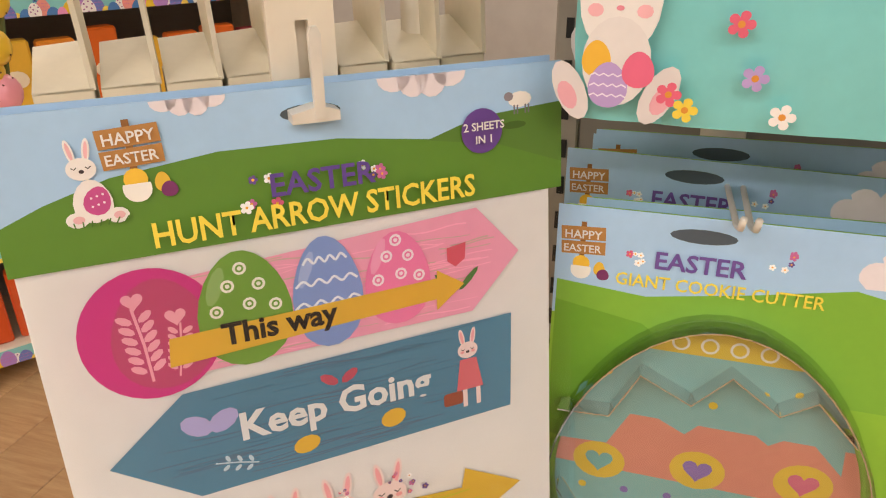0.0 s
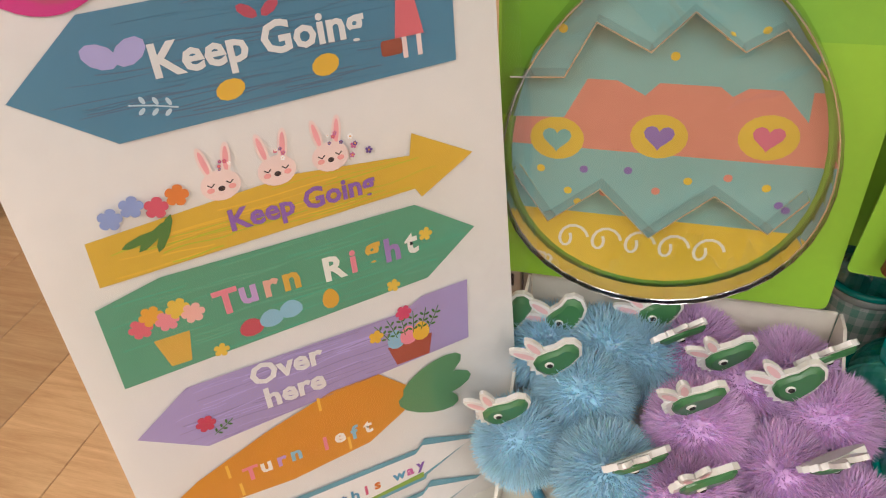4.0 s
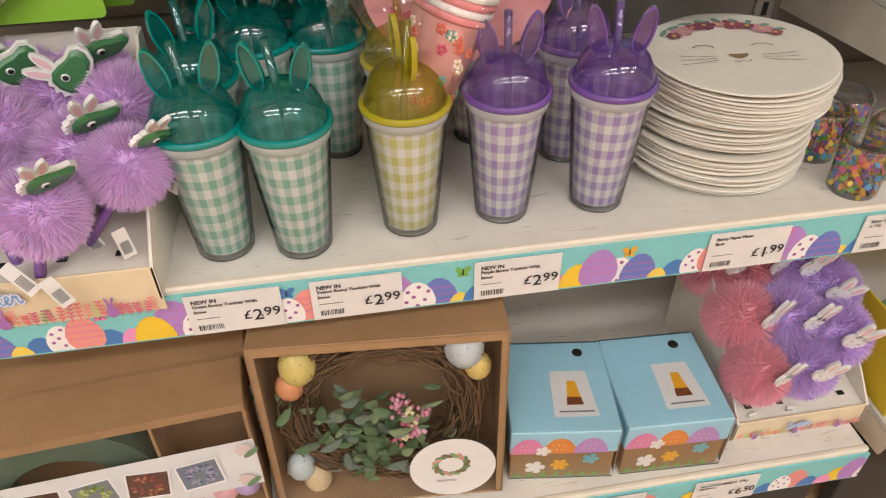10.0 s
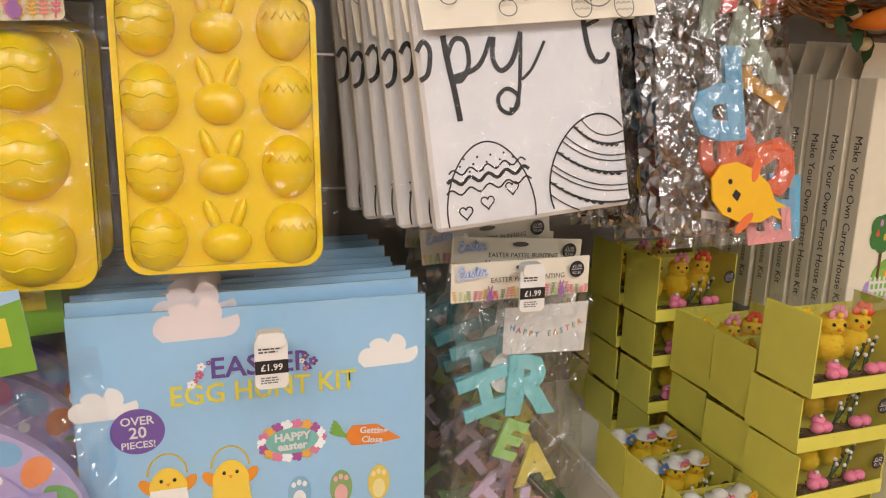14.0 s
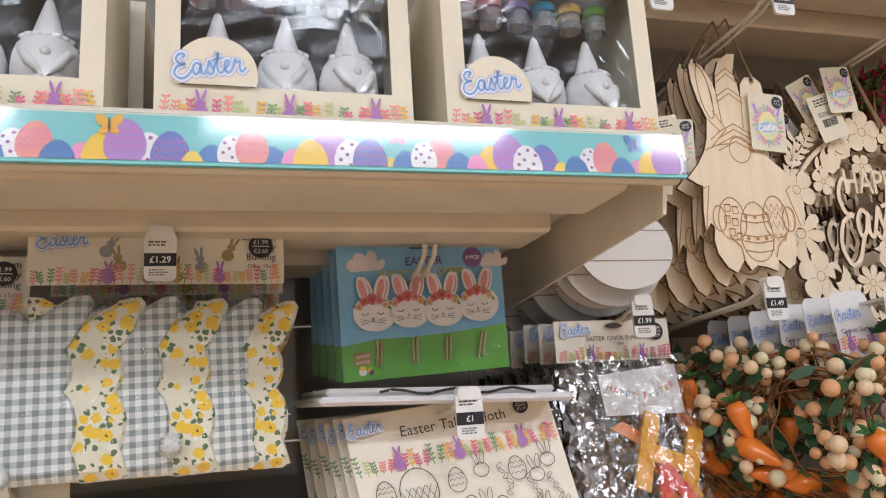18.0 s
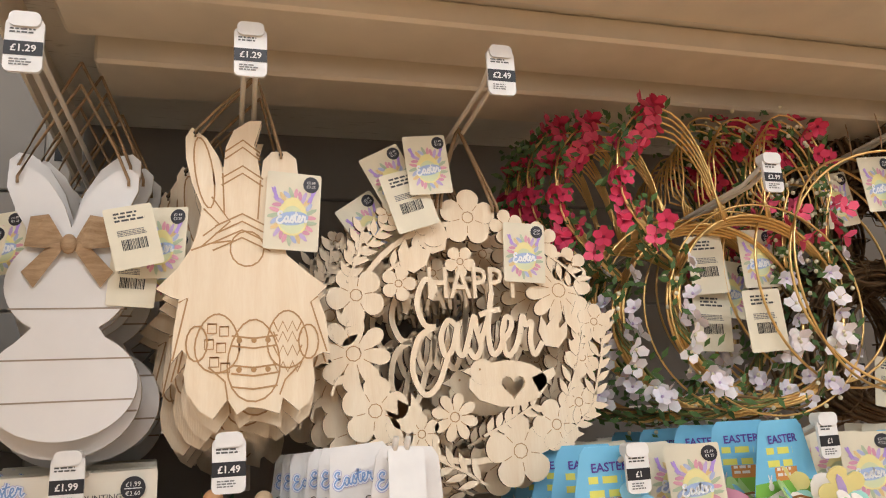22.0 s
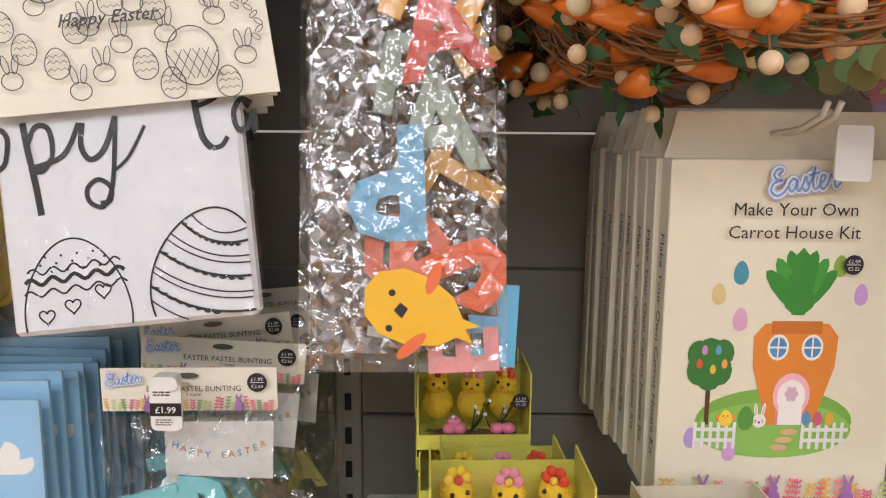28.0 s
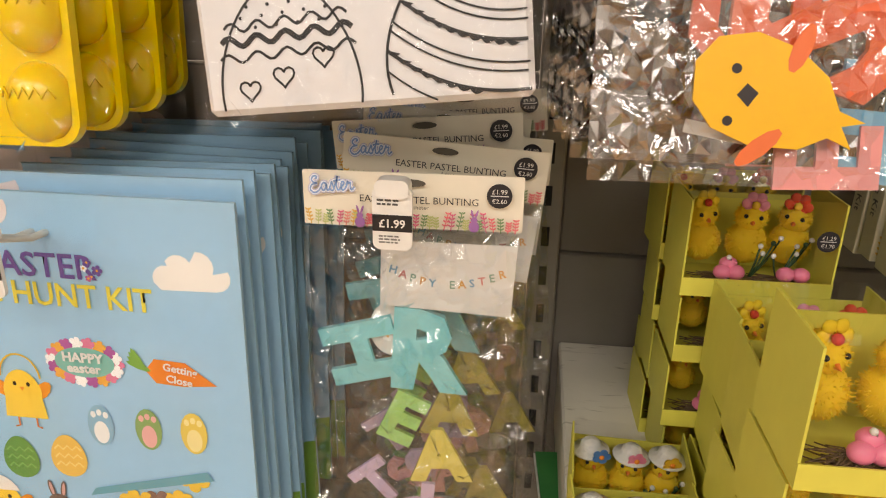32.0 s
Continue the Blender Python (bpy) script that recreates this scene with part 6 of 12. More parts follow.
# paper plates
PLATE = mat("paper_plate", (0.80, 0.76, 0.66), 0.6, var=0.06, scale=50)
plate = thing("paper_plate", "round cream paper plate in a tall stack", "plate", group="stack of paper plates")
g = Shape(PLATE)
g.lathe([(0.0, 0.0), (0.066, 0.0), (0.072, 0.0015), (0.0885, 0.0062), (0.09, 0.006), (0.09, 0.0072), (0.0875, 0.0075), (0.07, 0.0032), (0.066, 0.0018), (0.0, 0.0018)], 40)
part("plate", g, plate)
plate.matrix_world = pose(0.802, 0.124, 0.55)
rng = random.Random(3)
z = 0.55
for k in range(27):
    z += 0.0036
    if k in (9, 17):
        z += 0.002
    sh = 0.016 if k > 17 else 0.006 if k > 9 else 0
    copy_thing(plate, pose(0.799 + sh * 0.6 + rng.uniform(-0.003, 0.003), 0.122 + (0.006 if 9 < k < 18 else 0) + rng.uniform(-0.003, 0.003), z, rng.uniform(-0.8, 0.8), (-1.4 if k > 17 else 0.5) + rng.uniform(-0.6, 0.6), rng.uniform(0, 90)))
top = thing("printed_plate", "cream paper plate printed with a sleeping rabbit face and flower crown", "plate", (0.807, 0.12, z + 0.0045), (0, -1.4, -8))
g = Shape(PLATE)
g.lathe([(0.0, 0.0), (0.066, 0.0), (0.0885, 0.0062), (0.09, 0.006), (0.09, 0.0072), (0.0875, 0.0075), (0.07, 0.0032), (0.0, 0.0018)], 40)
part("plate", g, top)
for nm, fn in (("face_print", 0), ("flower_crown", 1)):
    g = Shape(ink("b08a66"))
    g.y = 0.0
    if fn == 0:
        g.flat([(-0.012, 0.002), (0.012, 0.002), (0.009, -0.004), (0.0, -0.0095), (-0.009, -0.004)], ink("8f7a56"))
        for s in (-1, 1):
            line(g, [(s * 0.034 + 0.013 * math.cos(a), 0.018 + 0.009 * math.sin(a)) for a in [0.3 + 0.25 * q for q in range(11)]], 0.0014, ink("8a6f55"))
            for k in range(3):
                line(g, [(s * 0.026, -0.002 - 0.005 * k), (s * 0.05, -0.001 - 0.008 * k), (s * 0.068, 0.003 - 0.011 * k)], 0.0009, ink("77706a"))
        line(g, [(-0.01, -0.013), (-0.005, -0.018), (0, -0.0145), (0.005, -0.018), (0.01, -0.013)], 0.0011, ink("77706a"))
    else:
        for q in range(9):
            a = radians(40 + 12.5 * q)
            cxx, czz = 0.078 * math.cos(a), 0.078 * math.sin(a)
            g.flat(flower_pts(cxx, czz, 0.014 if q % 2 else 0.009, 6, 0.35), ink(("a8566a", "d99fa6", "8f4f60")[q % 3]))
            g.flat(oval(cxx, czz, 0.003, 0.003, 8), ink("e3c26a"))
            g.flat(moved(oval(0, 0, 0.011, 0.0035, 8, 30 * q), cxx * 1.18, czz * 1.16), ink("7fa08f"))
    part(nm, g, top, "", pose(0, 0, 0.0034 if fn == 0 else 0.0056, -90, 0, 0) @ Matrix.Scale(0.85, 4))

# tubs of confetti
tub = thing("confetti_tub", "clear plastic tub of bright mixed confetti with a round lid", "tub", group="confetti tubs")
g = Shape(film("tub_wall", (0.97, 0.98, 0.98), 0.08, 0.05, 6, 0.05))
g.lathe([(0.0, 0.0), (0.022, 0.0), (0.0235, 0.002), (0.0245, 0.05)], 28)
s = part("pot", g, tub, "clear pot")
s.visible_shadow = False
g = Shape(film("tub_lid", (0.95, 0.96, 0.97), 0.14, 0.15, 6, 0.1))
g.lathe([(0.0262, 0.046), (0.0262, 0.054), (0.025, 0.0552), (0.023, 0.0552), (0.0225, 0.053), (0.0, 0.053)], 28)
s = part("lid", g, tub, "frosted screw lid")
s.visible_shadow = False
rng = random.Random(11)
for c in ("f2d23a", "e85f8f", "6fae4a", "8f6fc8", "4f9fd0", "f0955a"):
    g = Shape(ink(c))
    for k in range(60):
        a, r, zz = rng.uniform(0, 6.28), 0.0215 * math.sqrt(rng.random()), rng.uniform(0.002, 0.036)
        u = Euler((rng.uniform(0, 3), rng.uniform(0, 3), rng.uniform(0, 3))).to_matrix()
        pts = [u @ Vector((0.0042 * math.cos(q), 0.0042 * math.sin(q) * 0.8, 0)) for q in (0, 1.05, 2.1, 3.14, 4.2, 5.25)]
        g.add([(r * math.cos(a) + p.x * 0.8, r * math.sin(a) + p.y * 0.8, zz + p.z) for p in pts], [(0, 1, 2, 3, 4, 5)])
    ob = part("confetti", g, tub)
    ob["kind"] = "stuff"
tub.matrix_world = pose(0.91, 0.034, 0.55)
for k, (x, y) in enumerate(((0.958, 0.06), (0.905, 0.1), (0.945, 0.122))):
    copy_thing(tub, pose(x, y, 0.55, 0, 0, 50 * k + 30))

# on the base shelf
BASE = 0.225
# kraft board darkened by a third: the boxes' inner shade put into the colour
MDK = mat("kraft_shaded_inside", (0.28, 0.17, 0.085), 0.7, scale=30)
SPECK = ink("5a4a3a")


def speckled_egg(parent, x, y, z, r, c, seed=1):
    g = Shape(ink(c, 0.45))
    g.ball((x, y, z), r, n=14, k=10, s=(1, 0.9, 1.22))
    rng = random.Random(seed)
    for q in range(14):
        a, e = rng.uniform(3.4, 6.0), rng.uniform(-1.1, 1.1)
        g.ball((x + r * math.cos(a) * math.cos(e), y + 0.9 * r * math.sin(a) * math.cos(e), z + 1.22 * r * math.sin(e)), r * 0.035, SPECK, 5, 3)
    part("egg", g, parent)


def twig_ring(g, cx, cy, cz, R, n, spread, r, seed, flat_y=0.5, m=None, pts=26):
    """Twigs wound into a ring that faces the aisle."""
    rng = random.Random(seed)
    for k in range(n):
        a0, da = rng.uniform(0, 6.28), rng.uniform(1.6, 4.5)
        o, p1, p2, tw = rng.uniform(-1, 1) * spread, rng.uniform(0, 6.28), rng.uniform(0, 6.28), rng.uniform(2, 5)
        ps = []
        c = max(8, int(pts * da / 6.28))
        for i in range(c):
            a = a0 + da * i / (c - 1)
            rr = R + o + 0.5 * spread * math.sin(tw * a + p1)
            ps.append((cx + rr * math.cos(a), cy + flat_y * spread * math.sin(tw * a + p2), cz + rr * math.sin(a)))
        g.tube(ps, r * rng.uniform(0.6, 1.2), 4, m)


def nest_box():
    t = thing("wreath_box", "kraft box with a clear front holding a twig wreath and eggs", "boxed wreath", (0.434, -0.028, BASE), (-4, 0, -4.5))
    w, h, d = 0.124, 0.245, 0.075
    for b in ((-w, w, 0, d, 0, 0.003), (-w, w, 0, d, h - 0.003, h), (-w, -w + 0.003, 0, d, 0.003, h - 0.003), (w - 0.003, w, 0, d, 0.003, h - 0.003)):
        g = Shape(M_KRAFT)
        g.box(*b, b=0.0008)
        part("panel", g, t)
    for b in ((-w, w, 0.0, 0.003, h - 0.012, h), (-w, -w + 0.008, 0, 0.003, 0, h - 0.012), (w - 0.008, w, 0, 0.003, 0, h - 0.012)):
        g = Shape(M_KRAFT)
        g.box(*b, b=0.0006)
        part("rim", g, t)
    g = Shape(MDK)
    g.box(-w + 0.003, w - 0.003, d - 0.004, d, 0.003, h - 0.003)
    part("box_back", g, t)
    g = Shape(mat("vine_twig", (0.16, 0.085, 0.035), 0.75, var=0.4, scale=200))
    twig_ring(g, 0.0, 0.035, 0.122, 0.092, 85, 0.016, 0.0016, 4, 0.9)
    part("twig_ring", g, t, "ring of brown vine twigs")
    rng = random.Random(2)
    leafm = [ink(c, 0.6) for c in ("5f7a54", "4a6440", "7f9168", "6f7f70")]
    g = Shape(leafm[0])
    for k in range(150):
        x, z = rng.gauss(-0.014, 0.032), rng.gauss(0.098, 0.03)
        a = rng.uniform(0, 6.28)
        L, W = rng.uniform(0.014, 0.03), rng.uniform(0.0035, 0.0075)
        y = rng.uniform(0.004, 0.03)
        ca, sa, dp = math.cos(a), math.sin(a), rng.uniform(-0.006, 0.006)
        rim = [(f * L, sg * W * math.sin(math.pi * f) ** 0.7) for sg, fs in ((1, (0.0, 0.2, 0.45, 0.7, 0.88, 1.0)), (-1, (0.88, 0.7, 0.45, 0.2))) for f in fs]
        g.add([(x + u * ca - v * sa, y - 0.5 * abs(v) + dp * u / L, z + u * sa + v * ca) for u, v in rim] + [(x + 0.5 * L * ca, y + dp * 0.5 + 0.001, z + 0.5 * L * sa)], [((i + 1) % 10, i, 10) for i in range(10)], rng.choice(leafm), True)
    part("leaves", g, t, "grey-green artificial leaves")
    for k in range(12):
        g = Shape(ink(("d98aa0", "e8b0bd", "c9707f", "e8dcae")[k % 4]))
        bx, bz = (0.012 + 0.006 * (k % 5) + rng.uniform(-0.004, 0.004), 0.15 - 0.011 * (k // 2) + rng.uniform(-0.004, 0.004))
        for q in range(7):
            g.ball((bx + rng.uniform(-0.007, 0.007), 0.008 + rng.uniform(-0.004, 0.004), bz + rng.uniform(-0.006, 0.006)), 0.0028, n=6, k=4)
        part("berry_cluster", g, t)
    for x, z, r, c, s in ((-0.083, 0.195, 0.019, "e9d27a", 1), (-0.094, 0.168, 0.0145, "e8a06f", 2), (0.083, 0.205, 0.0205, "d5dcdc", 3), (0.097, 0.178, 0.014, "ecd07a", 4), (-0.098, 0.042, 0.016, "cfdad8", 5), (-0.082, 0.02, 0.016, "e0c89a", 6)):
        speckled_egg(t, x, 0.025, z, r, c, s)
    g = Shape(M_CARD)
    g.prism(oval(0.068, 0.052, 0.047, 0.047, 40), -0.0022, -0.0014)
    g.y = -0.0024
    for k in range(14):
        a = 6.28 * k / 14
        g.flat(moved(oval(0, 0, 0.007, 0.003, 8, math.degrees(a) + 60), 0.066 + 0.017 * math.cos(a), 0.058 + 0.015 * math.sin(a)), ink(("7f6a4a", "6f8a5f", "c9988a", "8fa878")[k % 4]))
    text_bars(g, 0.05, 0.032, 0.03, 2, 0.001, ink("777777"))
    part("round_label", g, t, "round white label with a small wreath print")
    g = Shape(M_PVC)
    g.sheet(-w + 0.004, w - 0.004, 0.003, h - 0.01, -0.0006, 8, 8, 0.0006, 10, seed=9.0)
    f = part("clear_front", g, t, "clear film front")
    f.visible_shadow = False
    return t


nb = nest_box()
copy_thing(nb, pose(0.434, 0.06, BASE, -2, 0, 0))


def wreath_kit(x, y, rx=0, h=0.185, front=True):
    t = thing("wreath_kit", "kraft wreath kit box in shrink film with a white picture band", "craft kit", (x, y, BASE), (rx, 0, 4.4), group="wreath kits")
    w, d = 0.145, 0.066
    g = Shape(M_KRAFT)
    g.box(-w, w, 0, d, h - 0.003, h, b=0.001)
    part("panel", g, t)
    g = Shape(M_KRAFT)
    g.box(-w, w, 0, d, 0, 0.003, b=0.001)
    part("panel", g, t)
    g = Shape(M_KRAFT)
    g.box(-w, -w + 0.003, 0, d, 0.003, h - 0.003)
    part("panel", g, t)
    g = Shape(M_KRAFT)
    g.box(w - 0.003, w, 0, d, 0.003, h - 0.003)
    part("panel", g, t)
    g = Shape(M_KRAFT)
    g.box(-w, w, 0, 0.002, h - 0.01, h)
    part("panel", g, t)
    g = Shape(M_KRAFT)
    g.box(-w + 0.2, -w + 0.203, 0.002, d, 0.003, h - 0.01)
    part("panel", g, t)
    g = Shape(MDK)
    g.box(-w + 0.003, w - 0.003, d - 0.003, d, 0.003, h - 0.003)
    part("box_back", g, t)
    g = Shape(mat("floral_foam", (0.10, 0.15, 0.10), 0.9, bump=0.4, scale=300))
    a = [i * 6.2832 / 40 for i in range(40)]
    g.ring([(-0.04 + 0.09 * math.cos(q), 0.09 + 0.09 * math.sin(q)) for q in a], [(-0.04 + 0.055 * math.cos(q), 0.09 + 0.055 * math.sin(q)) for q in a], 0.012, 0.045)
    part("foam_ring", g, t, "dark green floral foam ring")
    for k, c in enumerate(("ece6e2", "efb9bd", "c6b0dd")):
        speckled_egg(t, 0.075 + 0.024 * k, 0.03, 0.03 + 0.002 * k, 0.0165, c, 30 + k)
    g = Shape(M_CARD)
    g.add([(-w - 0.0008, -0.0016, 0.066), (w + 0.0008, -0.0016, 0.066), (w + 0.0008, -0.0016, 0.137), (-w - 0.0008, -0.0016, 0.137)], [(0, 1, 2, 3)])
    g.y = -0.0018
    for k in range(4):
        px = -0.062 + 0.05 * k
        g.flat(moved(rect(-0.021, -0.02, 0.021, 0.02), px, 0.1015, (-4, 6, -8, 5)[k]), ink("f6f3f0"))
        g.flat(moved(rect(-0.019, -0.018, 0.019, 0.018), px, 0.1015, (-4, 6, -8, 5)[k]), ink(("5f4038", "8a8f92", "6a4f44", "77828f")[k]))
        rng = random.Random(k)
        for q in range(60):
            aa = rng.uniform(0, 6.28)
            rr = rng.uniform(0.0075, 0.015)
            g.flat(oval(px + rr * math.cos(aa), 0.1015 + rr * math.sin(aa), 0.0024, 0.0016, 6, math.degrees(aa)), ink(rng.choice((("8f9f5f", "b05040", "4f6a3a"), ("9fb04a", "6f8f3a", "c9cf7f"), ("7f4a3a", "b08a5f", "a04f4f"), ("4f5f7f", "8f9fae", "b0a0c0"))[k])))
    for q in ((-0.136, 0.077), (0.13, 0.08), (0.135, 0.126), (-0.134, 0.13)):
        g.flat(flower_pts(*q, 0.009, 6, 0.3), ink("d9c6c2"))
        g.flat(moved(oval(0, 0, 0.01, 0.004, 8, 40), q[0] + 0.006, q[1] - 0.006), ink("6f8f6a"))
    b = part("picture_band", g, t, "white paper band with four wreath pictures")
    gr = ink("3f7a52")
    letters("Grab and Go!", -0.111, 0.101, 0.0115, gr, b, g.y - 0.0004, turn=84, shear=0.2, bold=0.01)
    letters("WREATH KIT", -0.101, 0.101, 0.0085, gr, b, g.y - 0.0004, turn=84)
    letters("quick, easy & fun!", -0.091, 0.101, 0.0085, gr, b, g.y - 0.0004, turn=84, shear=0.2)
    g2 = Shape(ink("2b2b2b"))
    g2.y = g.y - 0.0002
    for k in range(5):
        g2.flat(moved(rect(-0.0035, -0.0025, 0.0035, 0.0025, 0.001), -0.127, 0.085 + 0.007 * k, 84))
    part("printed_mark", g2, b)
    g = Shape(M_PVC)
    g.sheet(-w - 0.001, w + 0.001, 0.0, h + 0.001, -0.003, 10, 8, 0.001, 18, seed=3.3)
    f = part("shrink_film", g, t, "clear shrink film")
    f.visible_shadow = False
    return t


k1 = wreath_kit(0.158, -0.036, -3, h=0.187)
copy_thing(k1, pose(0.157, 0.034, BASE, -2, 0, 5))
copy_thing(k1, pose(0.16, 0.106, BASE, 0, 0, 3))


def gift_box(x, y, rz):
    t = thing("nested_gift_box", "film-wrapped pale blue gift box with printed eggs and brown base", "gift box", (x, y, BASE), (0, 0, rz), group="packs of gift boxes")
    lid = ink("a9d6e4", 0.5)
    g = Shape(mat("box_brown", (0.36, 0.22, 0.10), 0.6))
    g.box(0.002, 0.118, 0.002, 0.127, 0, 0.06, b=0.001)
    g.y = 0.0015
    for k in range(7):
        g.flat([(0.004 + 0.015 * k, 0.001), (0.015 + 0.015 * k, 0.001), (0.012 + 0.015 * k, 0.012)], ink("7fa84a"))
    g.flat(flower_pts(0.03, 0.02, 0.012, 5, 0.45), ink("f3efe8"))
    g.flat(flower_pts(0.058, 0.024, 0.011, 6, 0.45), ink("f0b93c"))
    g.flat(flower_pts(0.092, 0.034, 0.01, 5, 0.5), ink("7fc0c8"))
    part("base", g, t, "brown base printed with flowers and grass")
    g = Shape(lid)
    g.box(0, 0.12, 0, 0.13, 0.048, 0.086, b=0.0012)
    g.y = -0.0003
    for k, c in enumerate(("e58fb4", "e8954a", "c69ad0")):
        e = clipz(egg(0.02 + 0.035 * k, 0.052, 0.019, 0.024), 0.0485, 0.085)
        g.flat(e, ink(c))
        for q in range(6):
            g.flat(oval(0.011 + 0.035 * k + 0.006 * (q % 3) + 0.002 * (q // 3), 0.056 + 0.007 * (q // 3), 0.0011, 0.0011, 6), ink("f3d9a0"))
    g.flat(flower_pts(0.037, 0.053, 0.009, 5, 0.45), ink("f3efe8"))
    part("lid", g, t, "pale blue lid")
    g = Shape(M_CARD)
    g.add([(0.05, 0.02, 0.0866), (0.1, 0.02, 0.0866), (0.094, 0.085, 0.0866), (0.052, 0.085, 0.0866)], [(0, 1, 2, 3)])
    g.add([(0.066, 0.036, 0.0869), (0.085, 0.036, 0.0869), (0.083, 0.047, 0.0869), (0.067, 0.047, 0.0869)], [(0, 1, 2, 3)], ink("7f4a2a"))
    g.add([(0.068, 0.047, 0.0869), (0.083, 0.047, 0.0869), (0.08, 0.07, 0.0869), (0.07, 0.07, 0.0869)], [(0, 1, 2, 3)], ink("efb42f"))
    g.add([(0.056, 0.026, 0.0869), (0.095, 0.026, 0.0869), (0.095, 0.028, 0.0869), (0.056, 0.028, 0.0869)], [(0, 1, 2, 3)], ink("777777"))
    part("paper_label", g, t, "white label with a small picture")
    g = Shape(M_BLACK)
    g.lathe([(0.0, 0.0868), (0.006, 0.0868), (0.0062, 0.0862)], 20, (0.09, 0.113, 0))
    part("round_hole", g, t, "dark round hole in the lid")
    g = Shape(M_PVC)
    g.box(-0.002, 0.122, -0.002, 0.132, 0.0, 0.088, b=0.003)
    f = part("shrink_film", g, t, "clear shrink film")
    f.visible_shadow = False
    return t


gift_box(0.567, -0.024, -8)
gift_box(0.694, -0.04, -3)

pen_tray(0.843, 1.012, -0.02, 0.2, BASE, "sand-coloured printed tray of rabbit pompom pens", back=0.2, holes=4)
pk, vi = fur_pen("pink", "rabbit"), fur_pen("violet", "rabbit")
used = set()
for c, x, y, z, rz in (("pink", 0.868, 0.012, 0.31, 10), ("violet", 0.925, 0.01, 0.312, -12), ("pink", 0.868, 0.07, 0.345, 15), ("violet", 0.92, 0.06, 0.345, 5), ("violet", 0.97, 0.035, 0.335, -15), ("pink", 0.862, 0.14, 0.37, 0), ("pink", 0.905, 0.13, 0.37, 12), ("violet", 0.945, 0.12, 0.372, 0), ("violet", 0.985, 0.09, 0.352, -25), ("violet", 0.98, 0.14, 0.37, 10), ("violet", 0.93, 0.17, 0.378, -8)):
    src = pk if c == "pink" else vi
    mm = pose(x, y, z, -10, 6, rz) @ Matrix.Scale(1.12, 4)
    if c in used:
        copy_thing(src, mm)
    else:
        src.matrix_world = mm
        used.add(c)


def pencil_tray():
    t = thing("pencil_tray", "yellow card tray of rabbit and chick topped pens", "display tray", (1.045, -0.02, BASE))
    g = Shape(ink("e6c93a"))
    for b in ((0, 0.2, 0, 0.003, 0, 0.075), (0, 0.003, 0.003, 0.2, 0, 0.12), (0.197, 0.2, 0.003, 0.2, 0, 0.12), (0, 0.2, 0.2, 0.203, 0, 0.15)):
        g.box(*b, b=0.0008)
    part("tray", g, t)
    g = Shape(M_CARD)
    g.add([(0.003, 0.003, 0.05), (0.197, 0.003, 0.05), (0.197, 0.2, 0.09), (0.003, 0.2, 0.09)], [(0, 1, 2, 3)])
    part("insert", g, t)
    for k in range(14):
        g = Shape(mat("pen_grey%d" % (k % 3), ((0.5, 0.5, 0.55), (0.2, 0.45, 0.3), (0.8, 0.45, 0.1))[k % 3], 0.3))
        x, y = 0.02 + 0.026 * (k % 7), 0.04 + 0.07 * (k // 7)
        g.tube([(x, y, 0.055), (x + 0.012, y - 0.03, 0.15)], 0.004, 8)
        g.ball((x + 0.0125, y - 0.031, 0.158), 0.011, M_WHITE if k % 2 else ink("f2c838"), 10, 7)
        part("pen", g, t)


pencil_tray()

# hanging packs of the first bay
def film_part(parent, x0, x1, z0, z1, y, seed, m=None, amp=0.004, freq=16, bulge=0.006, crease=0.0017, name="film_bag"):
    g = Shape(m or M_FILM)
    g.crumple(x0, x1, z0, z1, y, int((x1 - x0) / 0.0065) + 2, int((z1 - z0) / 0.0085) + 2, crease, seed=int(seed * 7), bulge=bulge, fold=amp * 1.3)
    f = part(name, g, parent, "creased clear film bag")
    f.visible_shadow = False
    return f


def cream_header(t, x0, x1, z0, z1, title, seed, y=0.0, price=("£1.99", "€2.60"), size=0.0062, sub=""):
    """A cream printed header card with script word, sprigs, rabbits and a round price."""
    g = Shape(mat("header_cream", (0.86, 0.81, 0.68), 0.5, var=0.04))
    g.prism(rect(x0, z0, x1, z1, 0.001), y - 0.0008, y)
    g.y = y - 0.001
    h = z1 - z0
    meadow(g, x0 + 0.002, x1 - 0.002, z0, h * 0.36, seed, 2)
    c = part("header", g, t, "cream printed header card")
    script_easter(g, x0 + h * 0.55, z1 - h * 0.22, h * 0.3, c, g.y, 4)
    letters(title, (x0 + x1) / 2 + 0.004, z0 + h * 0.55, size, ink("3a3a3a"), c, g.y - 0.0003)
    if sub:
        letters(sub, (x0 + x1) / 2 + 0.004, z0 + h * 0.42, size * 0.6, ink("3a3a3a"), c, g.y - 0.0003)
    d = Shape(ink("22222a"))
    d.y = g.y - 0.0002
    round_price(d, x1 - h * 0.42, z1 - h * 0.32, h * 0.22, c, *price)
    d.flat(oval((x0 + x1) / 2, z1 - h * 0.15, h * 0.25, h * 0.07, 12), ink("5a554c"))
    part("price_spot", d, t, "black round price spot")
    return c


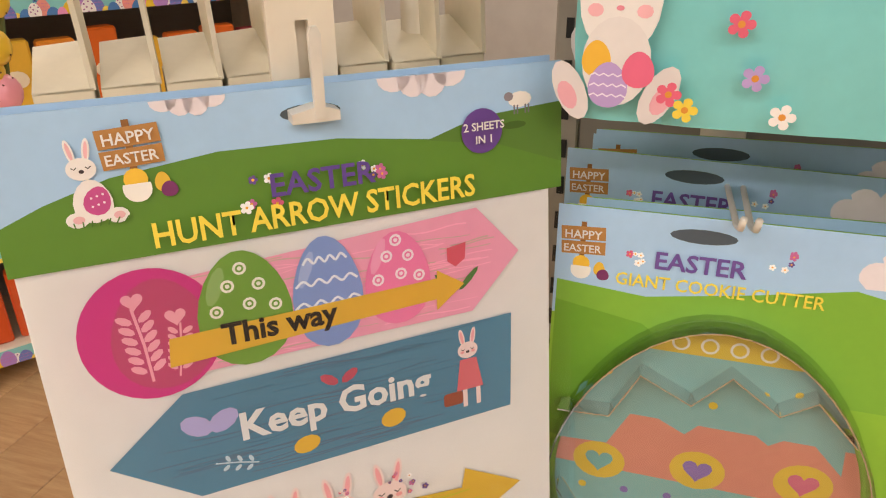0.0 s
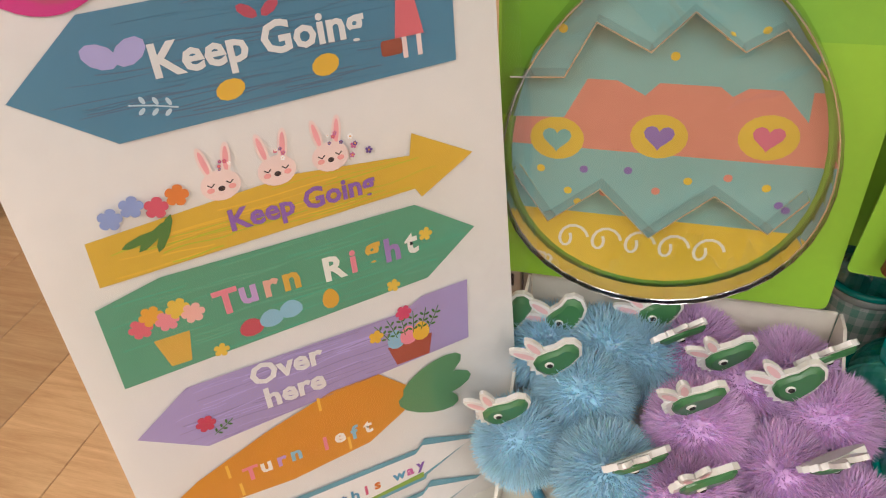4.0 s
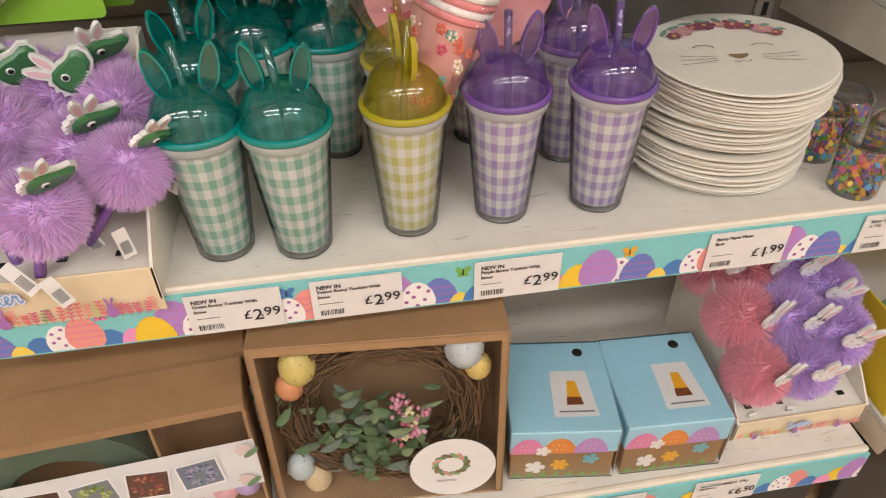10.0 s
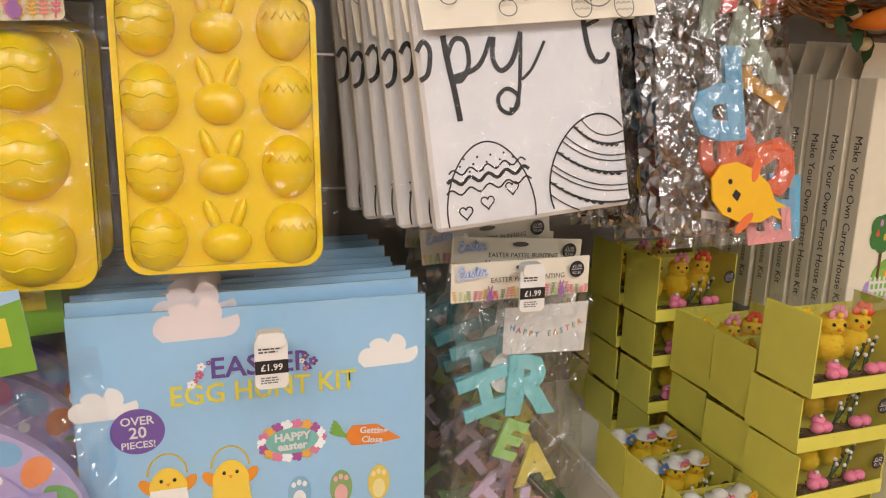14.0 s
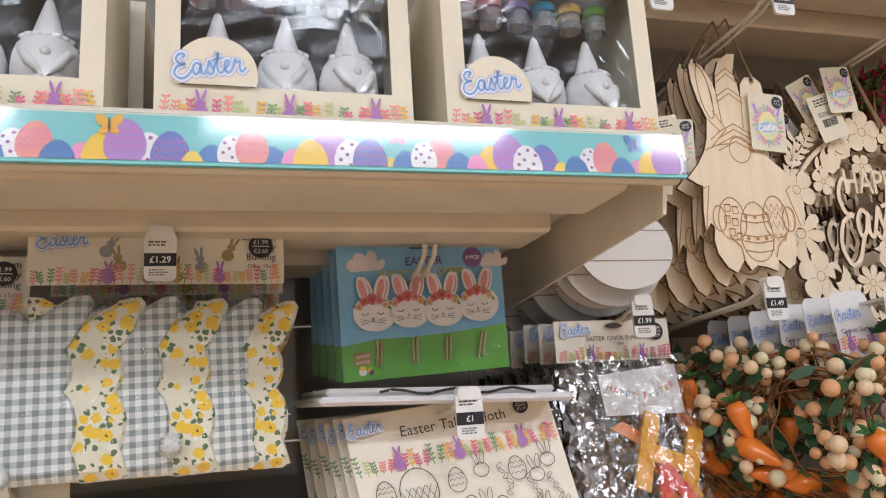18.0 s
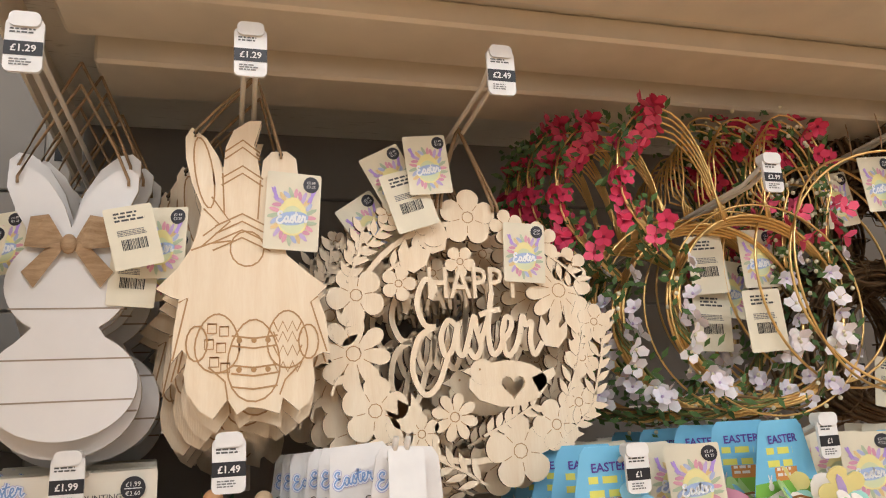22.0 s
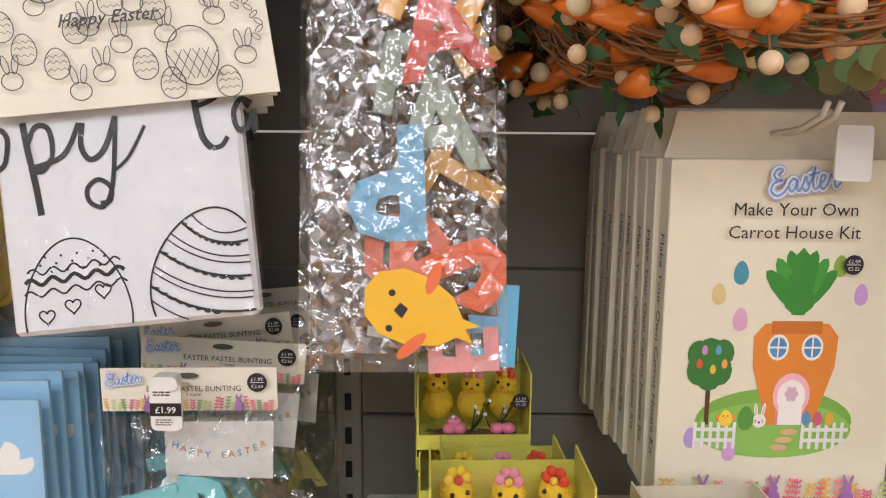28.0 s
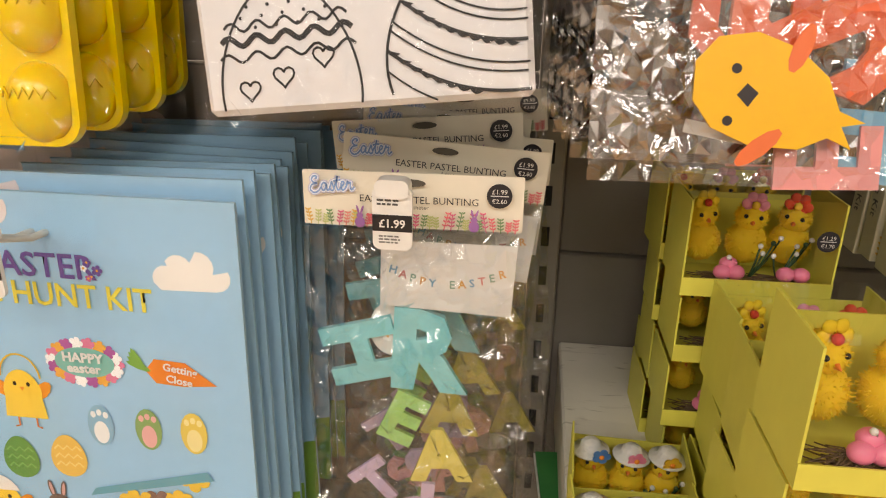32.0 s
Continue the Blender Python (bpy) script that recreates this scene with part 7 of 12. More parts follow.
def party_kit():
    t = thing("party_kit", "clear bag of lilac rabbit plates and dotted paper cups", "party kit", (0.515, 0.12, 0.99), (0, -6, 3), group="party kits")
    g = Shape(ink("a9cdee"))
    g.prism(rect(-0.088, 0.0, 0.08, 0.052), -0.001, 0.0)
    g.y = -0.0012
    g.flat([(-0.088, 0), (-0.088, 0.026), (-0.02, 0.034), (0.03, 0.036), (0.08, 0.046), (0.08, 0)], ink("7fae3a"))
    cloud(g, -0.03, 0.041, 0.03, ink("f3efee"))
    g.flat(oval(0.062, 0.044, 0.005, 0.003, 10), ink("f3efe6"))
    g.flat(rect(0.032, 0.018, 0.07, 0.036), ink("ecd44a"))
    text_bars(g, 0.036, 0.031, 0.03, 3, 0.001, ink("b08f3a"))
    g.flat(flower_pts(0.034, 0.019, 0.004, 5, 0.4), ink("ffffff"))
    h = part("header", g, t, "green and blue printed header")
    letters("EASTER", -0.02, 0.025, 0.012, ink("6a4f9a"), h, g.y - 0.0004, bold=0.015)
    letters("PARTY KIT", -0.02, 0.011, 0.0135, ink("eef0a0"), h, g.y - 0.0004, bold=0.015)
    # plate
    g = Shape(ink("b9aede"))
    px, pz = -0.004, -0.112
    g.prism(oval(px, pz, 0.094, 0.094, 48), 0.0, 0.012)
    g.y = -0.0002
    rng = random.Random(4)
    for k in range(22):
        a = 6.28 * k / 22
        g.flat(moved(egg(0, 0, 0.0085, 0.0115, 14, rng.uniform(0, 360)), px + 0.0825 * math.cos(a), pz + 0.0825 * math.sin(a)), ink(("f0b93c", "6fae6a", "f0955a", "7fb6e0", "e98ab0", "c9a3e0")[k % 6]))
    part("plate", g, t, "lilac paper plate with an egg border")
    g = Shape(ink("b5a9dc"))
    g.y = -0.0018
    g.flat(oval(px, pz, 0.07, 0.07, 40), ink("b5a9dc"))
    g.flat(moved(rect(-0.06, -0.055, 0.06, 0.05), px + 0.012, pz - 0.012, -8), ink("aa9dd6"))
    for k in range(34):
        a, r = rng.uniform(0, 6.28), 0.068 * math.sqrt(rng.random())
        g.flat(oval(px + r * math.cos(a), pz + r * math.sin(a), 0.004, 0.004, 10), ink(rng.choice(("f0c35a", "8fc06a", "f3efee", "7fb6e0", "e9a3b0"))))
    for ex, ez, tn, n in ((-0.026, 0.026, 8, 1.0), (0.037, -0.018, -40, 1.0)):
        g.flat(moved(oval(0, 0, 0.0145, 0.034, 20, tn), px + ex, pz + ez), ink("f3efee"))
        g.flat(moved(oval(0, 0, 0.0075, 0.024, 18, tn), px + ex, pz + ez), ink("efc3cd"))
    g.flat([(px + x * 1.0, pz + z) for x, z in oval(0.004, -0.06, 0.036, 0.03, 28)], ink("f3efee"))
    line(g, [(px + 0.012 + 0.009 * math.cos(a), pz - 0.056 + 0.01 * math.sin(a)) for a in [0.25 * q for q in range(13)]], 0.0016, ink("4a4550"))
    g.flat(oval(px - 0.013, pz - 0.066, 0.0035, 0.0028, 12), ink("5a4a50"))
    part("plate_face", g, t, "printed white rabbit among dots")
    # cups
    for nm, cx0, cz0, tn, sc, wall, dots in (("paper_cup", -0.073, -0.186, 17, 0.92, "f1ece4", ("9f8fce", "e88f9f", "8fc06a", "f0b93c")),):
        g = Shape(ink(wall))
        g.lathe([(0.0, 0), (0.024, 0), (0.03, 0.085), (0.0315, 0.087), (0.03, 0.089)], 28)
        M = pose(cx0, -0.04, cz0, 0, tn, 0) @ Matrix.Scale(sc, 4)
        c = part(nm, g, t, "stack of white dotted paper cups", M)
        for k in range(7):
            g = Shape(ink(wall))
            z = 0.089 + 0.0062 * k
            g.lathe([(0.0298, z), (0.0325, z + 0.001), (0.0325, z + 0.004), (0.0298, z + 0.0058)], 28)
            part("cup_rim", g, c)
        g = Shape(ink("9f8fce"))
        for k in range(60):
            a, z = rng.uniform(3.3, 6.1), rng.uniform(0.006, 0.08)
            r = 0.0243 + 0.006 * z / 0.085
            g.ball((r * math.cos(a), r * math.sin(a), z), 0.0022, ink(rng.choice(dots)), 7, 4, (1, 0.3 + 0.7 * abs(math.cos(a)), 1))
        part("dot_print", g, c)
        g = Shape(ink("f0b93c"))
        g.ball((-0.002, -0.0255, 0.016), 0.008, n=12, k=8, s=(1.2, 0.15, 0.8))
        g.ball((0.005, -0.026, 0.025), 0.0055, n=12, k=8, s=(1, 0.15, 1))
        g.ball((0.011, -0.0258, 0.024), 0.0025, ink("e0702f"), 8, 5, (1.3, 0.2, 0.7))
        part("duck_print", g, c)
    g = Shape(ink("9fd0e0"))
    g.prism([(-0.115, -0.085), (-0.085, -0.075), (-0.08, -0.11), (-0.108, -0.12)], -0.006, -0.004)
    g.y = -0.0062
    g.flat([(-0.108, -0.088), (-0.088, -0.082), (-0.086, -0.105), (-0.104, -0.112)], ink("f3e9b0"))
    g.flat(oval(-0.097, -0.097, 0.006, 0.006, 10), ink("e0803a"))
    part("loose_tag", g, t)
    film_part(t, -0.118, 0.105, -0.235, 0.004, -0.052, 4.0, film("party_film", gloss=0.07, rough=0.05, scale=22, bump=0.35), crease=0.0026, amp=0.012, freq=11, bulge=0.012)
    # folds of the bag drawn tight from the header and the corners to the cup stack
    rg = random.Random(6)
    g = Shape(film("fold_film", gloss=0.22, rough=0.12, scale=30, bump=0.3))
    for k in range(34):
        a = radians(rg.uniform(8, 172)) if k < 26 else radians(rg.uniform(-70, 10))
        r0, r1 = rg.uniform(0.004, 0.03), rg.uniform(0.05, 0.135)
        wd = rg.uniform(0.0012, 0.0032)
        c0, d = Vector((-0.046, -0.062, -0.075)), Vector((math.cos(a), 0, math.sin(a)))
        side = Vector((-d.z, 0, d.x))
        rows = []
        for j in range(9):
            f = j / 8
            p = c0 + d * (r0 + (r1 - r0) * f) + Vector((0, 0.01 * f + 0.002 * math.sin(9 * f + k), 0)) + side * 0.004 * math.sin(2.5 * f + k)
            w = wd * math.sin(math.pi * (0.08 + 0.86 * f))
            rows.append([p - side * w, p + Vector((0, -w * 0.9, 0)), p + side * w])
        if all(-0.116 < q.x < 0.103 and -0.23 < q.z < 0.002 for rw in rows for q in rw):
            n = len(rows)
            g.add([tuple(q) for rw in rows for q in rw], [(3 * j + i, 3 * j + i + 1, 3 * j + i + 4, 3 * j + i + 3) for j in range(n - 1) for i in (0, 1)], None, True)
    f = part("film_folds", g, t, "tight glossy folds of the clear bag")
    f.visible_shadow = False
    return t


pk1 = party_kit()
copy_thing(pk1, pose(0.52, 0.19, 0.995, 0, -3, 2))
copy_thing(pk1, pose(0.525, 0.25, 0.998, 0, -1, -2))
hook(0.5, 1.025, 0.095, "5.99", tagw=0.027)


def pink_kit():
    t = thing("party_cup_set", "clear bag of pink floral paper cups and plates", "party cups", (0.537, 0.139, 0.742), (0, 0, 0))
    g = Shape(ink("eaa0a4"))
    g.prism(oval(0.003, 0.003, 0.087, 0.08, 40), 0.0, 0.01)
    g.y = -0.0002
    rng = random.Random(14)
    for k in range(30):
        a, r = rng.uniform(0, 6.28), 0.07 * math.sqrt(rng.random())
        g.flat(flower_pts(0.003 + r * math.cos(a), r * math.sin(a), rng.uniform(0.005, 0.011), 5, 0.35), ink(rng.choice(("d9607a", "f0b98a", "c94f63", "f3d0c8", "7fa08f", "7f9f6a"))))
    part("plate", g, t, "pink floral paper plate")
    g = Shape(ink("f0b2ae"))
    g.lathe([(0.0, 0), (0.022, 0), (0.0275, 0.07), (0.029, 0.072)], 26)
    c = part("paper_cup", g, t, "pink floral paper cup", pose(-0.045, -0.062, -0.08, -4, 21, 0) @ Matrix.Scale(1.12, 4))
    for k in range(6):
        g = Shape(ink("f3ece6" if k % 2 else "e58f8f"))
        z = 0.072 + 0.0055 * k
        g.lathe([(0.0278, z), (0.0295, z + 0.001), (0.0295, z + 0.0045), (0.0278, z + 0.0055)], 26)
        part("cup_rim", g, c)
    g = Shape(ink("d9607a"))
    for k in range(26):
        a, z = rng.uniform(3.3, 6.1), rng.uniform(0.004, 0.066)
        r = 0.0223 + 0.0055 * z / 0.07
        for q in range(5):
            b = 1.256 * q
            g.ball((r * math.cos(a + 0.1 * math.cos(b)), r * math.sin(a + 0.1 * math.cos(b)), z + 0.0026 * math.sin(b)), 0.0018, ink(("e2795f", "f3e3c8", "7fae9a", "d9607a")[k % 4]), 5, 3)
    part("flower_print", g, c)
    film_part(t, -0.1, 0.1, -0.098, 0.1, -0.072, 7.5, film("party_film"), crease=0.0026, amp=0.01, freq=13, bulge=0.012)
    return t


pink_kit()


def hunt_kit():
    t = thing("egg_hunt_kit", "pale blue egg hunt kit card in a clear sleeve", "egg hunt kit", (0.607, 0.14, 0.72), (-1.5, 0, 0), group="egg hunt kits")
    W, H = 0.242, 0.302
    g = Shape(ink("a3cdea"))
    g.prism(rect(0, 0, W, H), 0, 0.003)
    g.y = -0.0002
    g.flat([(0, 0), (0, 0.028), (0.04, 0.03), (0.1, 0.034), (0.16, 0.028), (W, 0.03), (W, 0)], ink("7fab4a"))
    g.flat([(0.12, 0.022), (0.16, 0.034), (0.2, 0.05), (W, 0.06), (W, 0), (0.12, 0)], ink("86b04e"))
    cloud(g, 0.08, 0.292, 0.052, ink("ecdfdd"))
    cloud(g, 0.213, 0.258, 0.042, ink("f6f1ea"))
    cloud(g, 0.018, 0.238, 0.04, ink("f6f1ea"))
    g.flat(oval(0.0385, 0.219, 0.0175, 0.0165, 28), ink("7a5aa5"))
    g.flat(rect(0.176, 0.008, 0.226, 0.028), ink("e8d653"))
    text_bars(g, 0.182, 0.022, 0.038, 3, 0.0011, ink("8f7a2a"))
    g.flat(oval(0.222, 0.051, 0.0085, 0.006, 12), ink("f3efe6"))
    g.flat(oval(0.214, 0.053, 0.003, 0.003, 8), ink("8f8790"))
    c = part("card", g, t, "pale blue printed card")
    k = g.y - 0.0004
    white = M_CARD
    letters("OVER", 0.0385, 0.227, 0.0085, white, c, k, bold=0.02)
    letters("20", 0.0385, 0.2185, 0.0115, white, c, k, bold=0.02)
    letters("PIECES!", 0.0385, 0.2095, 0.007, white, c, k, bold=0.02)
    letters("EASTER", 0.122, 0.2595, 0.021, ink("6a4f9a"), c, k, bold=0.015)
    letters("EGG HUNT KIT", 0.1245, 0.2415, 0.0205, ink("eedc4f"), c, k, bold=0.015, squeeze=0.92)

    def motif(name, label, fn):
        m = Shape(ink("f3efe6"))
        m.y = k
        fn(m)
        return part(name, m, t, label, pose(-0.0105, 0, 0.0105))
    motif("flower_print", "little printed flowers", lambda m: (small_bits(m, 0.09, 0.246, 0.008, 2), small_bits(m, 0.168, 0.25, 0.009, 7)))

    def chicks(m):
        for x, sh in ((0.066, "f4f0ea"), (0.108, "f6d44f")):
            line(m, [(x + 0.013 * math.cos(a), 0.174 + 0.016 * math.sin(a)) for a in [0.26 * q for q in range(13)]], 0.0012, ink("e0b93c"))
            chick(m, x, 0.166, 0.026)
            m.flat([(x - 0.012, 0.163), (x + 0.012, 0.163), (x + 0.014, 0.146), (x - 0.014, 0.146)], ink(sh))
        for s in (-1, 1):
            line(m, [(0.108 + s * 0.006, 0.146), (0.108 + s * 0.006, 0.14), (0.108 + s * 0.009, 0.139)], 0.0012, ink("e0803a"))
    motif("chick_bag_print", "two printed chick bags", chicks)

    def badge(m):
        for q in range(18):
            a = 6.28 * q / 18
            m.flat(flower_pts(0.152 + 0.021 * math.cos(a), 0.188 + 0.0125 * math.sin(a), 0.0045, 5, 0.35), ink(("e07f9f", "ffffff", "b05a9f", "f0b04a")[q % 4]))
        m.flat(oval(0.152, 0.188, 0.019, 0.01, 22), ink("7fc0b5"))
    b = motif("badge_print", "printed flower badge", badge)
    letters("HAPPY", 0.152, 0.192, 0.0085, white, b, k - 0.0018, bold=0.04)
    letters("easter", 0.152, 0.1845, 0.0085, white, b, k - 0.0018, bold=0.04)

    def carrot(m):
        m.flat([(0.19, 0.186), (0.196, 0.194), (0.215, 0.193), (0.2335, 0.179), (0.213, 0.177), (0.196, 0.178)], ink("ef8a2f"))
        for q in range(4):
            m.flat(moved(oval(0, 0, 0.008, 0.002, 8, 160 - 14 * q), 0.186, 0.1885 + 0.0015 * q), ink("7fae4a"))
    b = motif("carrot_print", "printed carrot sign", carrot)
    letters("Getting", 0.212, 0.188, 0.007, white, b, k - 0.0012, bold=0.03, turn=-8)
    letters("Close", 0.211, 0.1815, 0.007, white, b, k - 0.0012, bold=0.03, turn=-8)

    def feet(m):
        for x, c1, c2 in ((0.156, "8fb9d0", "f6f3ee"), (0.187, "8fae6a", "f0b5b0"), (0.216, "e8cc5f", "f3e3a0")):
            m.flat(oval(x, 0.145, 0.0085, 0.0145, 18), ink(c1))
            m.flat(oval(x, 0.14, 0.005, 0.008, 14), ink(c2))
            for q in (-1, 0, 1):
                m.flat(oval(x + q * 0.004, 0.154 - abs(q) * 0.0015, 0.0018, 0.0024, 8), ink(c2))
    motif("footprint_print", "printed animal feet", feet)

    def bunnycone(m):
        line(m, [(0.039 + 0.0165 * math.cos(a), 0.132 + 0.022 * math.sin(a)) for a in [0.26 * q for q in range(13)]], 0.0016, ink("8a6f66"))
        m.flat([(0.022, 0.131), (0.056, 0.131), (0.05, 0.112), (0.041, 0.085), (0.031, 0.108)], ink("8f7066"))
        m.flat(oval(0.039, 0.115, 0.009, 0.007, 14), ink("f3efe6"))
        for s in (-1, 1):
            m.flat(moved(oval(0, 0, 0.003, 0.009, 10, -s * 14), 0.039 + s * 0.008, 0.133), ink("f3efe6"))
    motif("cone_print", "printed rabbit cone", bunnycone)

    def eggs3(m):
        for x, c1, c2 in ((0.068, "7fb0cc", "5f9fc0"), (0.098, "6f9f4f", "8fbf6a"), (0.131, "ecc35f", "f3d98a")):
            z = 0.112 + (x - 0.068) * 0.13
            m.flat(egg(x, z, 0.012, 0.0155), ink(c1))
            for q in range(3):
                line(m, [(x - 0.009 + 0.003 * j, z - 0.006 + 0.006 * q + (0.0015 if j % 2 else -0.0015)) for j in range(7)], 0.0012, ink(c2))
    motif("egg_print", "three printed eggs", eggs3)

    def lower(m):
        chick(m, 0.079, 0.08, 0.029, "f4efe8")
        m.flat(clipz(egg(0.079, 0.084, 0.0145, 0.0165), 0.089, 1), ink("f4efe8"))
        rabbit(m, 0.119, 0.084, 0.0135, "77645c", "d9a9a0")
        m.flat(oval(0.119, 0.069, 0.0095, 0.0115, 16), ink("77645c"))
        m.flat(oval(0.119, 0.07, 0.0055, 0.0075, 14), ink("f0e8e0"))
        for s in (-1, 1):
            m.flat(oval(0.119 + s * 0.009, 0.061, 0.0045, 0.005, 12), ink("f0e8e0"))
        m.flat([(0.104, 0.05), (0.138, 0.05), (0.142, 0.056), (0.138, 0.061), (0.104, 0.061)], ink("8fc0bd"))
        for q in range(10):
            m.flat(oval(0.165 + 0.006 * q, 0.092 + (q % 2) * 0.004 + 0.014 * (q > 6), 0.004, 0.004, 10), ink("f2c94a" if q not in (3, 6) else "8f7066"))
        for z0, z1 in ((0.076, 0.085), (0.092, 0.112)):
            m.flat([(0.142, z0), (0.226, z1), (0.222, z1 + 0.006), (0.146, z0 + 0.006)], ink("6fa9b8"))
        for q in range(9):
            m.flat(oval(0.163 + 0.0055 * q, 0.089 + 0.001 * q + (q % 2) * 0.003, 0.0038, 0.0038, 10), ink("f2c94a" if q not in (4, 5) else "8f7066"))
        m.flat(rect(0.026, 0.045, 0.04, 0.058), ink("b8cdd8"))
    b = motif("sticker_print", "printed chick, rabbit and paper chains", lower)
    letters("Almost", 0.079, 0.077, 0.0065, ink("6a4f44"), b, k - 0.004, bold=0.03)
    letters("There", 0.079, 0.071, 0.0065, ink("6a4f44"), b, k - 0.004, bold=0.03)
    letters("This Way", 0.121, 0.0555, 0.0065, white, b, k - 0.004, bold=0.03)
    sg = Shape(ink("b98445"))
    sg.y = k
    happy_sign(sg, 0.062, 0.034, 0.036, b, sg.y - 0.0012)
    part("sign_print", sg, t, "printed wooden sign", pose(-0.0105, 0, 0.0105))
    fm = Shape(M_PVC)
    fm.sheet(-0.003, W + 0.003, -0.003, H + 0.004, -0.004, 6, 8, 0.0012, 9, seed=1.0)
    f = part("film_sleeve", fm, t, "clear film sleeve")
    f.visible_shadow = False
    return t


hk = hunt_kit()
rng = random.Random(17)
for k in range(14):
    copy_thing(hk, pose(0.607 + rng.uniform(-0.005, 0.006) - 0.003 * (k > 3), 0.158 + 0.015 * k, 0.722 + rng.uniform(-0.004, 0.006), -1.5 + rng.uniform(-1, 1), rng.uniform(-1, 1), rng.uniform(-1.5, 1.5)))
hook(0.733, 1.0, 0.105, "1.99")


def cut_letter(parent, ch, x, z, size, col, turn, y, name="letter"):
    """A die-cut foam letter."""
    return letters(ch, x, z, size, mat("foam_" + col, hexcol(col), 0.6, bump=0.05), parent, y, turn=turn, bold=0.05, deep=0.03, name=name)


def pastel_pack():
    t = thing("bunting_pack", "clear bag of pastel letter bunting under a cream header", "bunting pack", (0.94, 0.185, 1.035), (0, 0, 2), group="pastel bunting packs")
    cream_header(t, -0.062, 0.062, -0.032, 0.0, "EASTER PASTEL BUNTING", 3, y=-0.006, size=0.0058, sub="1 meter")
    g = Shape(M_CARD)
    g.prism([(-0.018, -0.078), (0.058, -0.082), (0.06, -0.038), (-0.017, -0.038)], -0.013, -0.0125)
    c = part("insert_card", g, t, "white insert card")
    for k, ch in enumerate("HAPPY EASTER"):
        u = (k - 5.5) / 5.5
        if ch != " ":
            letters(ch, 0.021 + 0.031 * u, -0.063 + 0.008 * u * u, 0.0068, ink(("7fb0d0", "d98f8f", "8fb0a0", "e0a85f")[k % 4]), c, -0.0136, turn=14 * u, bold=0.02)
    for ch, x, z, s, col, tn in (("H", -0.03, -0.112, 0.058, "8fdbe3", 105), ("R", 0.008, -0.108, 0.07, "8fdbe3", -3), ("E", -0.006, -0.158, 0.046, "aede86", -24), ("A", 0.018, -0.183, 0.05, "eddc74", 4), ("P", 0.004, -0.222, 0.044, "d9c2dd", 176), ("P", 0.02, -0.234, 0.044, "f0b5ac", 10), ("A", 0.024, -0.285, 0.05, "eddc74", 2), ("Y", -0.018, -0.278, 0.046, "aede86", 120), ("T", -0.022, -0.208, 0.04, "d9c2dd", 40), ("S", -0.006, -0.24, 0.04, "e9b0b5", 80)):
        cut_letter(t, ch, x, z, s, col, tn, -0.008 - 0.0015 * (x > 0), "letter")
    g = Shape(M_CARD)
    g.prism(oval(-0.012, -0.097, 0.014, 0.018, 18), -0.006, -0.0045)
    g.y = -0.0062
    small_bits(g, -0.012, -0.097, 0.009, 12)
    part("rabbit_piece", g, t, "floral rabbit cut-out")
    g = Shape(M_WHITE)
    g.prism(moved(oval(0, 0, 0.018, 0.008, 14), 0.005, -0.318), -0.008, -0.006)
    g.prism(moved(oval(0, 0, 0.004, 0.014, 12, 50), -0.012, -0.312), -0.008, -0.006)
    part("rabbit_piece", g, t, "white rabbit cut-out")
    film_part(t, -0.061, 0.06, -0.352, -0.03, -0.016, 11.0, film("bunting_film", (0.93, 0.93, 0.92), 0.1, 0.07, 26, 0.9), amp=0.006, freq=17, bulge=0.006, crease=0.0032)
    return t


pp = pastel_pack()
for k in range(5):
    copy_thing(pp, pose(0.942 + (0.012, -0.006, 0.016, 0.0, 0.01)[k % 5], 0.225 + 0.035 * k, 1.04 + (0.004, 0.012, -0.004)[k % 3], 0, (4, -5, 2)[k % 3], 2 - 3 * (k % 3)))
hook(0.935, 1.022, 0.15, "1.99", tagw=0.025)


def silicone(name, col):
    return mat(name, col, 0.28, var=0.06, scale=20, bump=0.02, coat=0.25, sss=0.25)


MOULD = silicone("yellow_silicone", (0.93, 0.67, 0.0))


